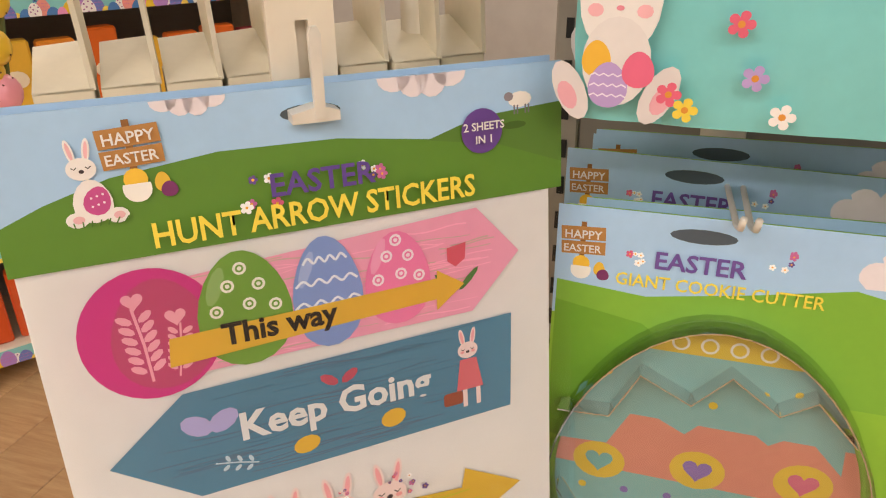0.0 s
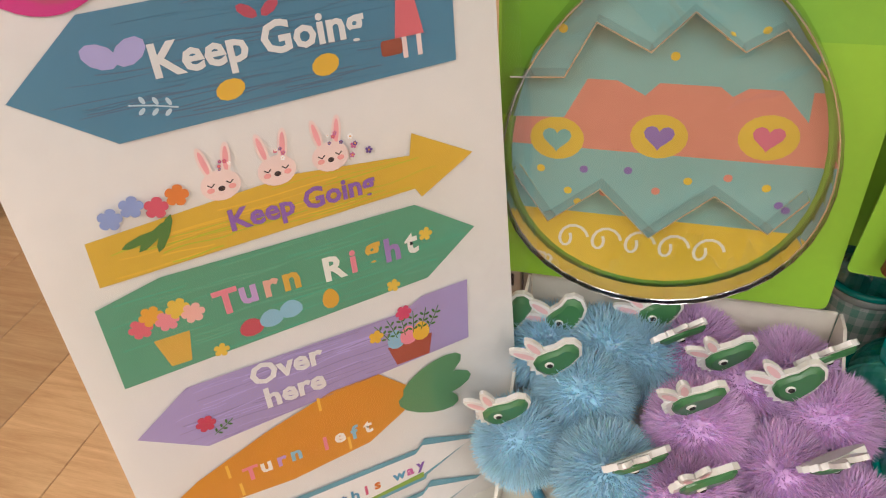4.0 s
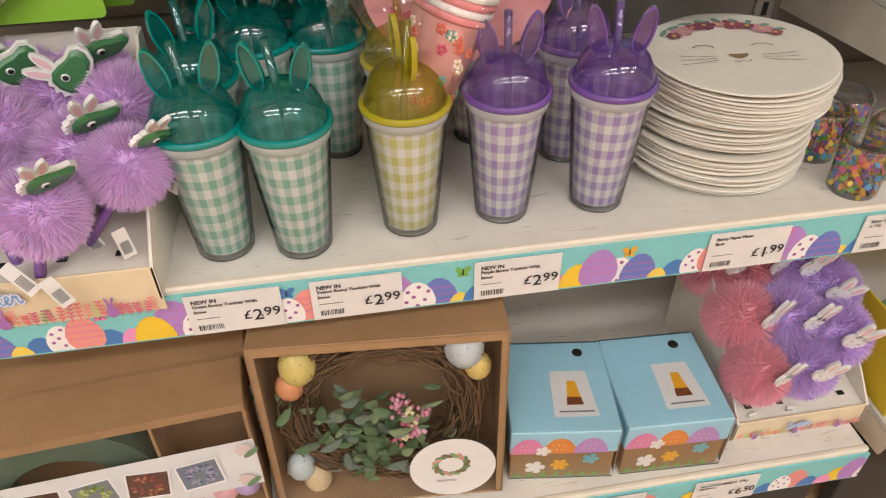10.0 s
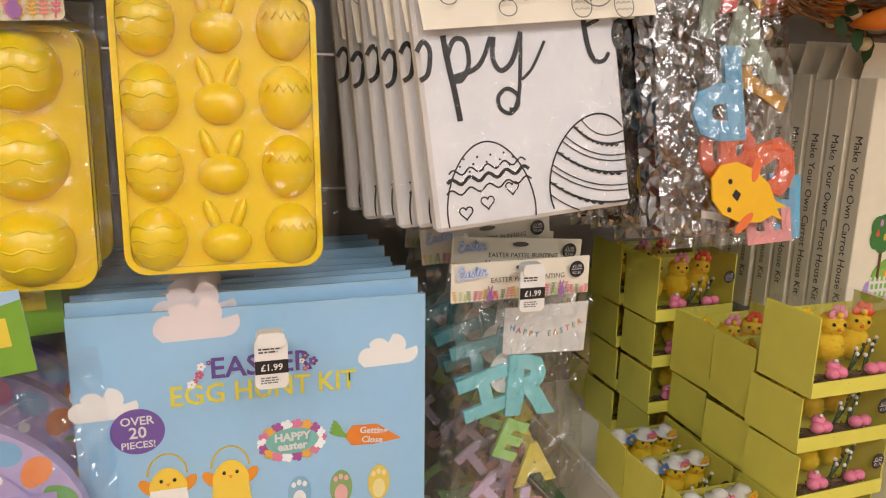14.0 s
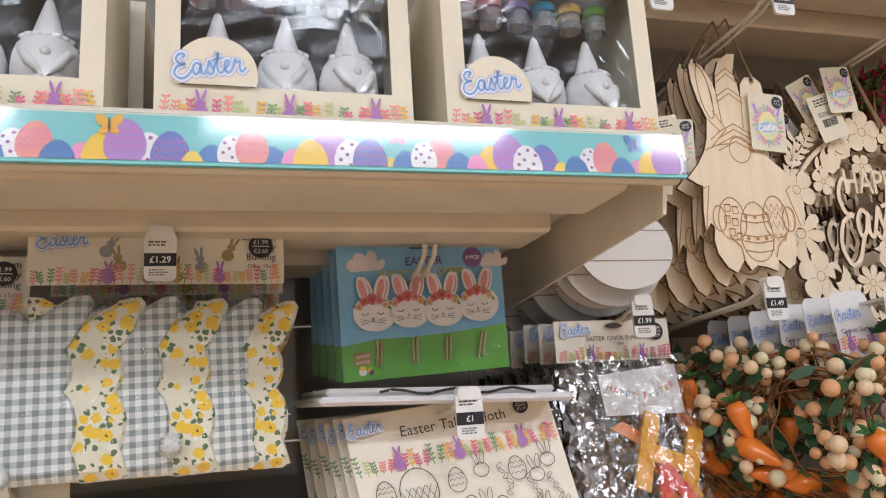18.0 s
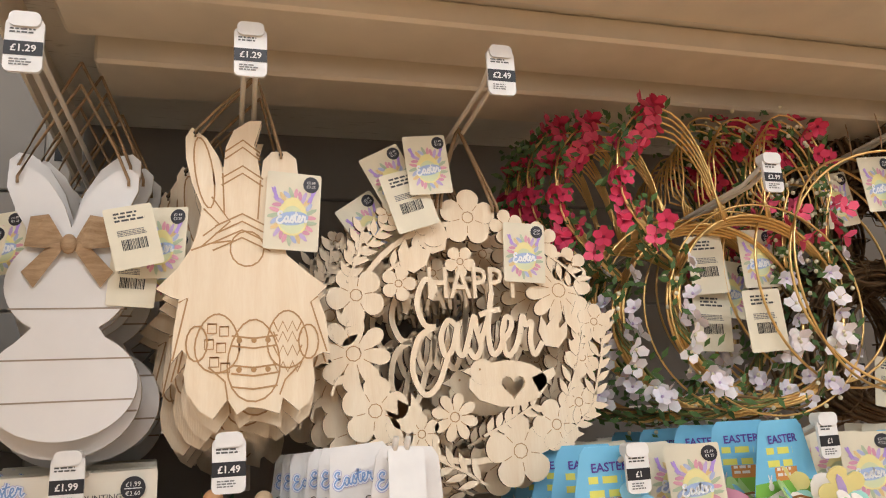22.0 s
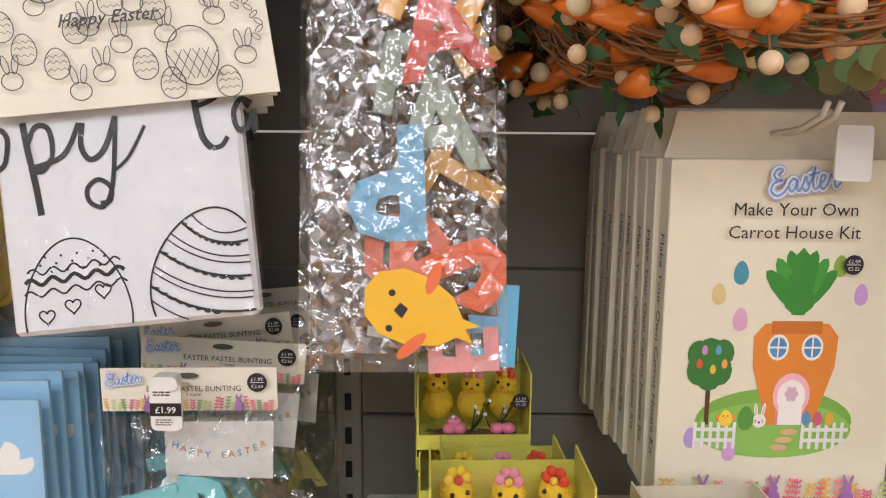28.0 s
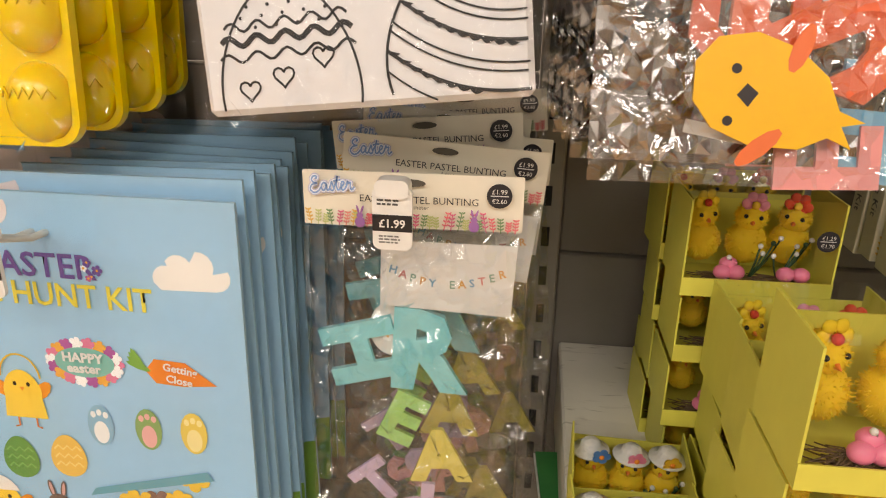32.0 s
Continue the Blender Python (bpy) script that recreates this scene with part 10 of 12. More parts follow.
def ply_wreath():
    """A cut plywood wreath of flowers and leaves round the words and a bird."""
    t = thing("wooden_wreath", "cut plywood flower wreath with words and a bird", "hanging decoration", group="hanging plywood wreaths")
    K = 0.000457

    def w(px, py):
        return ((px - 547) * K, (600 - py) * K)
    g = Shape(M_PLY)
    e = Shape(M_ETCH)
    n = [0]

    def cut(pts):
        n[0] += 1
        o = 0.00018 * (n[0] % 7)
        g.prism(pts, -o, 0.003 + o * 0.3, edge=M_PLYEDGE)
        return -o - 0.0002
    g.ring([w(547 + 222 * math.cos(a * 0.1309), 600 + 216 * math.sin(a * 0.1309)) for a in range(48)][::-1], [w(547 + 212 * math.cos(a * 0.1309), 600 + 206 * math.sin(a * 0.1309)) for a in range(48)][::-1], 0.0004, 0.0026)
    for cx, cy, r, pet, dp in ((555, 378, 54, 5, 0.3), (345, 522, 52, 5, 0.34), (338, 622, 64, 8, 0.45), (372, 718, 58, 5, 0.28), (420, 502, 32, 5, 0.34), (535, 462, 30, 5, 0.34), (725, 515, 66, 10, 0.34), (626, 798, 64, 5, 0.3), (698, 757, 46, 5, 0.3),
                               (510, 735, 42, 8, 0.5), (408, 374, 24, 6, 0.4), (630, 395, 34, 5, 0.34), (690, 425, 42, 6, 0.36), (750, 470, 38, 6, 0.3), (760, 640, 36, 5, 0.34), (745, 720, 40, 5, 0.32), (450, 760, 34, 6, 0.34), (470, 380, 34, 5, 0.4), (790, 575, 34, 5, 0.36)):
        c = w(cx, cy)
        y = cut(flower_pts(c[0], c[1], r * K, pet, min(dp * 1.25, 0.55), cx % 60, 10))
        e.y = y
        etched(e, [(c[0] + r * K * 0.2 * math.cos(i * 0.7), c[1] + r * K * 0.2 * math.sin(i * 0.7)) for i in range(9)], 0.0008, True)
        for i in range(pet):
            a = 2 * math.pi * (i + 0.5) / pet + radians(cx % 60)
            etched(e, [(c[0] + r * K * f * math.cos(a), c[1] + r * K * f * math.sin(a)) for f in (0.3, 0.55)], 0.0006)
    for x0, y0, x1, y1, k, L in ((330, 470, 400, 395, 5, 34), (330, 500, 360, 400, 5, 32), (400, 480, 500, 405, 5, 34), (775, 720, 812, 560, 7, 36), (720, 720, 770, 580, 6, 36), (480, 850, 420, 770, 4, 40), (560, 850, 470, 800, 4, 40), (560, 770, 660, 720, 6, 30), (690, 800, 780, 720, 5, 34), (700, 440, 770, 500, 4, 34), (300, 690, 330, 560, 4, 34), (440, 800, 390, 760, 3, 40)):
        for i in range(k):
            f = (i + 0.5) / k
            px, py = x0 + (x1 - x0) * f, y0 + (y1 - y0) * f
            d = math.degrees(math.atan2(-(y1 - y0), x1 - x0)) - 90
            for sg in (-1, 1):
                c = w(px, py)
                cut(moved(leaf_pts(L * K, 6.5 * K), c[0], c[1], d + sg * 42))
        l, r2 = stroke([w(x0, y0), w((x0 + x1) / 2 + 6, (y0 + y1) / 2), w(x1, y1)], 0.0022)
        cut(l + r2[::-1])
    for cx, cy, d in ((490, 425, 20), (705, 600, -10), (762, 575, 8), (430, 735, 30), (445, 460, -25)):
        c = w(cx, cy)
        cut(moved([(-0.012, 0.016), (-0.013, 0.002), (-0.006, -0.009), (0.006, -0.009), (0.013, 0.002), (0.012, 0.016), (0.006, 0.008), (0, 0.018), (-0.006, 0.008)], c[0], c[1], d))
    b = part("flower_ring", g, t, "plywood flowers and leaves with burnt edges")
    part("engraving", e, b)
    cx, cz = w(612, 682)
    g = Shape(M_PLY)
    hp = heart(0, 0, 0.021)
    bodyo = [(0.034 * math.cos(math.atan2(z, x)), 0.0185 * math.sin(math.atan2(z, x))) for x, z in hp]
    g.ring([(x + cx, z + cz) for x, z in bodyo], [(x + cx + 0.004, z + cz - 0.002) for x, z in hp], -0.0016, 0.002)
    g.prism(oval(cx - 0.022, cz + 0.010, 0.0105, 0.0105, 14), -0.0018, 0.002, edge=M_PLYEDGE)
    g.prism([(cx - 0.031, cz + 0.014), (cx - 0.039, cz + 0.011), (cx - 0.031, cz + 0.007)], -0.0016, 0.002, edge=M_PLYEDGE)
    g.prism([(cx + 0.02, cz + 0.004), (cx + 0.04, cz + 0.012), (cx + 0.042, cz + 0.006), (cx + 0.026, cz - 0.008)], -0.0016, 0.002, edge=M_PLYEDGE)
    g.flat(oval(cx - 0.024, cz + 0.012, 0.001, 0.001, 8), M_ETCH, -0.002)
    part("bird", g, t, "plywood bird with a heart hole")
    x, z = w(567, 508)
    letters("HAPPY", x - 0.004, z + 0.003, 0.037, M_PLY, t, -0.002, deep=0.045, bold=0.006, squeeze=0.74, name="word")
    cx, cz = w(562, 582)
    for i, pts in enumerate(SCRIPT):
        g = Shape(M_PLY)
        big = i < 2
        path = [(cx - 0.003 + (0.036 * x + (0.006 if big else 0)), cz + 0.058 * z * (1.5 if big else 1.0) - (0.008 if big else 0)) for x, z in smooth_path(pts, 6)]
        l, r2 = stroke(path, 0.0046)
        n = len(path)
        vs = [(x, y, z) for y in (-0.0036, -0.0008) for x, z in l + r2]
        g.add(vs, [(n + k, n + k + 1, k + 1, k) for k in range(n - 1)])
        g.add(vs[2 * n:], [(k, k + 1, n + k + 1, n + k) for k in range(n - 1)])
        side = [(k, k + 1, 2 * n + k + 1, 2 * n + k) for k in range(n - 1)] + [(n + k + 1, n + k, 3 * n + k, 3 * n + k + 1) for k in range(n - 1)] + [(n, 0, 2 * n, 3 * n), (n - 1, 2 * n - 1, 4 * n - 1, 3 * n - 1)]
        g.add(vs, side, M_PLYEDGE)
        part("script_stroke", g, t)
    hung_string(t, ((-0.024, 0.112), (0.026, 0.11), (-0.02, 0.112), (0.03, 0.11)), (0.0, 0, 0.182), 0.0015)
    return t


pw = ply_wreath()
pw.matrix_world = pose(1.4007, 0.172, 1.5237) @ WHOLE
for k in range(5):
    copy_thing(pw, pose(1.389 + rng.uniform(-0.014, 0.004), 0.2 + 0.03 * k, 1.518 + rng.uniform(-0.008, 0.004), 0, rng.uniform(-8, 8), rng.uniform(-3, 5)) @ WHOLE)
hang_tag(pw, 0.05, -0.006, 0.07, 3, 0.88)
for x, y, z, r, bk in ((1.338, 0.17, 1.662, 28, False), (1.366, 0.155, 1.67, 6, False), (1.35, 0.16, 1.64, 18, True), (1.321, 0.19, 1.625, 35, False)):
    t = thing("swing_tag_card", "cream printed swing tag hung above plywood wreaths", "swing tag", (x, y, z), (0, -r, 0), group="loose swing tags")
    hang_tag(t, 0, 0, 0, 0, 0.9, bk)
hook(1.4, 1.713, 0.06, "2.49", tagw=0.026)


def blossom(col, mid, r=0.009, pet=5, seed=1):
    """A cloth flower of cupped petals."""
    rg = random.Random(seed)
    g = Shape(mat("petal_" + col, hexcol(col), 0.7, var=0.25, scale=90, sss=0.1), mat("petal_" + mid, hexcol(mid), 0.7))
    for i in range(pet):
        a, up = 2 * math.pi * i / pet, rg.uniform(0.3, 0.9)
        d = Vector((math.cos(a), -up, math.sin(a)))
        s = Vector((-math.sin(a), 0, math.cos(a))) * r * 0.5
        c = d * r * 0.55
        tip = d * r * 1.05 + Vector((0, r * rg.uniform(-0.1, 0.35), 0))
        g.add([(0, 0, 0), tuple(c + s), tuple(tip + s * 0.5), tuple(tip - s * 0.5), tuple(c - s)], [(0, 1, 2, 3, 4)], smooth=True)
    g.ball((0, -r * 0.2, 0), r * 0.16, g.mats[1], 7, 5)
    return g.mesh("blossom")


PINK_BL = [blossom("d0345c", "8f2040", 0.0086, 5, 1), blossom("ea5f80", "b8304f", 0.0096, 4, 2)]
WHITE_BL = [blossom("efe9ea", "d8cfae", 0.0098, 4, 3), blossom("e8e2ea", "b9a6c9", 0.008, 5, 4)]
M_VINE = mat("green_twig", (0.14, 0.17, 0.045), 0.7, var=0.3, scale=80)
M_VINE2 = mat("brown_twig", (0.20, 0.125, 0.05), 0.8, var=0.35, scale=60)
M_LEAF = mat("small_leaf", (0.075, 0.15, 0.035), 0.6, var=0.3, scale=80)


def ear_curve(sg, k=0):
    """A wire rabbit ear standing on the hoop: a wide loop that leans outwards."""
    left = ((-0.028, 0.078), (-0.046, 0.14), (-0.07, 0.172), (-0.1, 0.172), (-0.126, 0.142), (-0.128, 0.1), (-0.105, 0.062), (-0.082, 0.036))
    right = ((0.018, 0.08), (0.018, 0.14), (0.034, 0.174), (0.06, 0.174), (0.082, 0.145), (0.088, 0.105), (0.08, 0.066), (0.078, 0.04))
    return [(x + 0.0045 * k * (1 if z < 0.1 else -sg * 0.6), 0.0, z - 0.005 * k * (z > 0.1)) for x, z in smooth_path(left if sg < 0 else right, 3)]


def wire_wreath(seed, bloom=True):
    rg = random.Random(seed)
    t = thing("wire_bunny_wreath", "gold wire rabbit wreath wound with pink and white cloth flowers", "wreath", group="gold wire rabbit wreaths")
    R = 0.085
    for k in range(4):
        g = Shape(M_GOLD)
        g.tube([((R + 0.002 * k) * math.cos(2 * math.pi * i / 48), 0.003 * k, (R - 0.002 * k) * math.sin(2 * math.pi * i / 48)) for i in range(48)], 0.0016, 6, closed=True)
        part("hoop", g, t, "gold wire hoop")
    for sg in (-1, 1):
        for k in range(5):
            g = Shape(M_GOLD)
            g.tube([(x, 0.004 * k - 0.006, z) for x, _, z in ear_curve(sg, k - 1)], 0.001, 6)
            part("ear", g, t, "gold wire rabbit ear")
    g = Shape(M_VINE, M_VINE2, M_LEAF, mat("cream_bud", (0.72, 0.68, 0.5), 0.7))
    spots = []
    for k in range(5):
        ph = rg.uniform(0, 6)
        pts = []
        for i in range(30):
            a = radians(150 + 240 * i / 29)
            rr = R + 0.006 * math.sin(i * 0.9 + ph)
            pts.append((rr * math.cos(a), 0.004 + 0.006 * math.cos(i * 0.9 + ph), rr * math.sin(a)))
        g.tube(pts, 0.0011, 5, (M_VINE, M_VINE2)[k % 2])
    for sg in (-1, 1):
        e = ear_curve(sg)
        for k in range(4):
            ph = rg.uniform(0, 6)
            g.tube([(x + 0.007 * math.sin(i * 0.8 + ph), 0.004 + 0.006 * math.cos(i * 0.8 + ph), z) for i, (x, _, z) in enumerate(e[8:])], 0.001, 5, M_VINE)
    if bloom:
        for i in range(420):
            if i % 3:
                sg = -1 if i % 2 else 1
                x, _, z = rg.choice(ear_curve(sg)[8:])
                sp = 0.016
            else:
                a = radians(rg.uniform(150, 390))
                x, z, sp = R * math.cos(a), R * math.sin(a), 0.013
            p = Vector((x + rg.uniform(-sp, sp), rg.uniform(-0.014, 0.014), z + rg.uniform(-sp, sp)))
            if i % 4 == 0:
                g.ball(p, 0.0021, g.mats[3], 6, 4)
            else:
                d = Vector((rg.uniform(-1, 1), rg.uniform(-1, 0.4), rg.uniform(-1, 1))).normalized() * rg.uniform(0.008, 0.014)
                s = d.cross(Vector((0.3, 1, 0.2))).normalized() * 0.0024
                g.add([p, p + d * 0.5 + s, p + d, p + d * 0.5 - s], [(0, 1, 2, 3)], M_LEAF)
    part("foliage", g, t, "green and brown twigs with tiny leaves")
    if bloom:
        for i in range(38):
            sg = -1 if i % 3 else 1
            x, _, z = rg.choice(ear_curve(sg)[8:-3])
            part("pink_blossom", PINK_BL[i % 2], t, "", pose(x + rg.uniform(-0.012, 0.012), rg.uniform(-0.026, 0.008), z + rg.uniform(-0.022, 0.012), rg.uniform(-50, 50), rg.uniform(0, 360), rg.uniform(-50, 50)))
        for i in range(24):
            a = radians(rg.choice((rg.uniform(140, 240), rg.uniform(300, 400))))
            part("white_blossom", WHITE_BL[i % 2], t, "", pose(R * math.cos(a) + rg.uniform(-0.012, 0.012), rg.uniform(-0.018, 0.004), R * math.sin(a) + rg.uniform(-0.012, 0.012), rg.uniform(-50, 50), rg.uniform(0, 360), rg.uniform(-50, 50)))
    return t


ww = wire_wreath(5)
ww.matrix_world = pose(1.676, 0.145, 1.542) @ WHOLE
for k in range(4):
    copy_thing(ww, pose(1.65 - 0.012 * k + rng.uniform(-0.008, 0.008), 0.178 + 0.03 * k, 1.545 + rng.uniform(-0.01, 0.006), 0, rng.uniform(-7, 5), rng.uniform(-8, 8)) @ WHOLE)
for k in range(4):
    g = Shape(M_GOLD)
    t = thing("gold_hoop", "thin bare gold wire hoop hung on a peg", "wire hoop", (1.676 - 0.006 * k, 0.138 + 0.03 * k, 1.542 + 0.002 * k), (0, 0, rng.uniform(-6, 6)), group="gold wire hoops")
    g.tube([(0.0985 * math.cos(2 * math.pi * i / 48), 0, 0.0965 * math.sin(2 * math.pi * i / 48)) for i in range(48)], 0.001, 6, closed=True)
    part("hoop", g, t)
for x, y, z, r, bk in ((1.706, 0.178, 1.596, -2, False), (1.655, 0.19, 1.592, -4, True), (1.685, 0.156, 1.532, -3, True), (1.66, 0.2, 1.537, 3, True), (1.69, 0.205, 1.57, 8, False)):
    t = thing("swing_tag_card", "cream swing tag hung inside the gold wire wreath", "swing tag", (x, y, z), (0, r, 0), group="loose swing tags")
    hang_tag(t, 0, 0, 0, 0, 1.0, bk)
hook(1.65, 1.648, 0.082, "2.99", tagw=0.022)


def gold_ring(x, y, z, r, tilt):
    t = thing("gold_hoop", "plain gold wire hoop hung from a peg with jute", "wire hoop", (x, y, z), (0, 0, tilt), group="gold wire hoops")
    g = Shape(M_GOLD)
    g.tube([(r * math.cos(2 * math.pi * i / 48), 0, r * 1.06 * math.sin(2 * math.pi * i / 48)) for i in range(48)], 0.0013, 6, closed=True)
    part("hoop", g, t)
    g = Shape(M_JUTE)
    g.tube([(0, 0, r * 1.06), (0.002, 0, r * 1.06 + 0.018), (0.0, 0, 1.722 - z)], 0.0006, 5)
    part("string", g, t)


for k in range(7):
    gold_ring(1.797 - 0.006 * k + rng.uniform(-0.004, 0.004), 0.1 + 0.028 * k, 1.577 + rng.uniform(-0.006, 0.006), 0.105, rng.uniform(-16, 10))
for x, y, z, r in ((1.843, 0.11, 1.652, 6), (1.815, 0.125, 1.66, -5), (1.856, 0.13, 1.672, 24), (1.786, 0.15, 1.65, -10)):
    t = thing("swing_tag_card", "cream printed swing tag hung on gold hoops", "swing tag", (x, y, z), (0, r, 0), group="loose swing tags")
    hang_tag(t, 0, 0, 0, 0, 0.95)
hook(1.842, 1.715, 0.06, "1.49", tagw=0.022)


def twig_bunny(x, y, z, tilt, seed):
    """A bound brown twig wreath in the shape of a rabbit."""
    rg = random.Random(seed)
    t = thing("twig_wreath", "dark brown bound twig wreath shaped like a rabbit", "wreath", (x, y, z), (0, 0, tilt), group="twig rabbit wreaths")
    for nm, cx, cz, rx, rz, k0 in (("body_ring", 0, 0, 0.088, 0.085, 16), ("head_ring", 0, 0.135, 0.062, 0.058, 12), ("ear_ring", -0.036, 0.225, 0.022, 0.05, 7), ("ear_ring", 0.036, 0.225, 0.022, 0.05, 7)):
        g = Shape(wood_twig)
        for k in range(k0):
            ph, dr, dy = rg.uniform(0, 6), rg.uniform(-0.013, 0.013), rg.uniform(-0.012, 0.012)
            g.tube([(cx + (rx + dr + 0.004 * math.sin(3 * a * 0.2618 + ph)) * math.cos(a * 0.2618), dy + 0.004 * math.cos(2 * a * 0.2618 + ph), cz + (rz + dr) * math.sin(a * 0.2618)) for a in range(24)], rg.uniform(0.0014, 0.0026), 5, closed=True)
        for i in range(14):
            a = 2 * math.pi * i / 14
            c = Vector((cx + rx * math.cos(a), 0, cz + rz * math.sin(a)))
            d = Vector((math.cos(a), 0, math.sin(a)))
            g.tube([c + d * 0.019 * math.cos(q * 0.785) + Vector((0, 0.019 * math.sin(q * 0.785), 0)) for q in range(8)], 0.0009, 4, closed=True)
        part(nm, g, t)


wood_twig = wood("bound_twigs", (0.085, 0.045, 0.02), (0.26, 0.16, 0.07), 30, (1, 3, 3), 0.8)
for k, (x, y, z) in enumerate(((2.035, 0.12, 1.508), (2.03, 0.17, 1.513), (2.005, 0.22, 1.51), (1.94, 0.27, 1.52), (1.985, 0.3, 1.51), (1.935, 0.34, 1.522))):
    twig_bunny(x, y, z, (8, -6, 12, -10, 5, 0)[k], k + 20)
for x, y, z in ((1.873, 0.21, 1.47), (1.968, 0.1, 1.48)):
    t = thing("swing_tag_card", "cream barcode swing tag hung on a twig wreath", "swing tag", (x, y, z), (0, 12, 0), group="loose swing tags")
    hang_tag(t, 0, 0, 0, 0, 0.9, True)

# garlands, chick bunting, house kits
BERRY = []
for c, col in (("cream", (0.74, 0.66, 0.42)), ("peach", (0.72, 0.40, 0.19)), ("pale", (0.78, 0.58, 0.36))):
    g = Shape(mat("berry_" + c, col, 0.55, var=0.15, scale=150, bump=0.1))
    g.ball((0, 0, 0), 0.0072, n=14, k=10)
    BERRY.append(g.mesh("berry"))
g = Shape(mat("carrot_orange", (0.82, 0.22, 0.018), 0.32, var=0.2, scale=50, coat=0.3), mat("carrot_top", (0.05, 0.16, 0.03), 0.6))
g.lathe([(0, 0.020), (0.007, 0.018), (0.0098, 0.010), (0.0092, 0.0), (0.0068, -0.013), (0.003, -0.025), (0, -0.029)], 14)
CARROT = g.mesh("carrot")
g = Shape(g.mats[1])
for i in range(6):
    a = i * 1.05
    g.tube([(0, 0, 0.0175), (0.006 * math.cos(a), 0.006 * math.sin(a), 0.026), (0.01 * math.cos(a), 0.01 * math.sin(a), 0.028)], [0.001, 0.0022, 0.0005], 5)
TUFT = g.mesh("leaf_tuft")
M_WICKER = mat("orange_wicker", (0.27, 0.115, 0.03), 0.7, var=0.3, scale=90)
M_DKLEAF = mat("dark_leaf", (0.035, 0.09, 0.03), 0.5, var=0.3, scale=60)


def carrot_garland(seed, berries=110, carrots=9):
    rg = random.Random(seed)
    t = thing("carrot_garland", "coiled carrot garland of cream and peach berries on orange twigs", "garland", (1.3, 0.1, 1.32), group="carrot garlands")
    g = Shape(M_WICKER, M_DKLEAF)

    def loop(a, dr, ph):
        r = 0.06 + dr
        return Vector((r * 1.3 * math.cos(a), 0.03 * math.sin(a + ph * 0.3) + 0.012 * math.sin(3 * a + ph), r * 0.95 * math.sin(a)))
    for k in range(24):
        dr, ph = rg.uniform(-0.016, 0.014), rg.uniform(0, 6.3)
        g.tube([loop(2 * math.pi * i / 34, dr + 0.005 * math.sin(i * 0.7 + ph), ph) for i in range(34)], rg.uniform(0.0007, 0.0013), 5, closed=True)
    where = []
    for i in range(berries + carrots):
        ph = rg.uniform(0, 6.3)
        if i >= berries:
            a = 3.3 + 3.3 * (i - berries) / (carrots - 1) + rg.uniform(-0.12, 0.12)
        else:
            a = rg.uniform(0, 6.283) if i % 4 == 0 else rg.uniform(1.2, 4.2)
        p = loop(a, 0, ph)
        d = Vector((math.cos(a) * rg.uniform(-0.5, 1.2), rg.uniform(-1.0, 0.8), math.sin(a) * rg.uniform(-0.4, 0.9))) * 0.034
        if i >= berries:
            d = Vector((math.cos(a) * rg.uniform(-0.6, 0.5) * 0.02, -rg.uniform(0.012, 0.034), math.sin(a) * rg.uniform(-0.5, 0.4) * 0.02))
        q = p + d
        g.tube([p, p + d * 0.5 + Vector((0, 0, 0.004)), q], 0.0008, 4)
        where.append(q)
    for i in range(70):
        p = rg.choice(where) + Vector((rg.uniform(-1, 1), rg.uniform(-1, 1), rg.uniform(-1, 1))) * 0.012
        d = Vector((rg.uniform(-1, 1), rg.uniform(-0.6, 0.4), rg.uniform(-1, 0.6))).normalized() * rg.uniform(0.016, 0.03)
        s = d.cross(Vector((0.2, 1, 0.1))).normalized() * 0.0055
        ql, qh = p + d * 0.3 + Vector((0, -0.0015, 0)), p + d * 0.7 + Vector((0, -0.0015, 0))
        g.add([p, ql + s * 0.85, qh + s * 0.8, p + d, qh - s * 0.8, ql - s * 0.85, ql, qh], [(0, 1, 6), (1, 2, 7, 6), (2, 3, 7), (3, 4, 7), (4, 5, 6, 7), (5, 0, 6)], M_DKLEAF, True)
    part("vine", g, t, "orange twigs with dark green leaves")
    for i, q in enumerate(where):
        if i < berries:
            part("berry", BERRY[i % 3], t, "", pose(q.x, q.y, q.z) @ Matrix.Scale(rg.uniform(0.65, 1.08), 4))
        else:
            cr = part("carrot", CARROT, t, "", pose(q.x, q.y, q.z - 0.006, rg.uniform(-25, 25), rg.choice((-1, 1)) * rg.uniform(15, 115), rg.uniform(0, 360)) @ Matrix.Diagonal((1.12, 1.12, 0.9, 1)) @ Matrix.Scale(rg.uniform(0.85, 1.05), 4))
            part("leaf_tuft", TUFT, cr, "green felt leaf tuft")
    return t


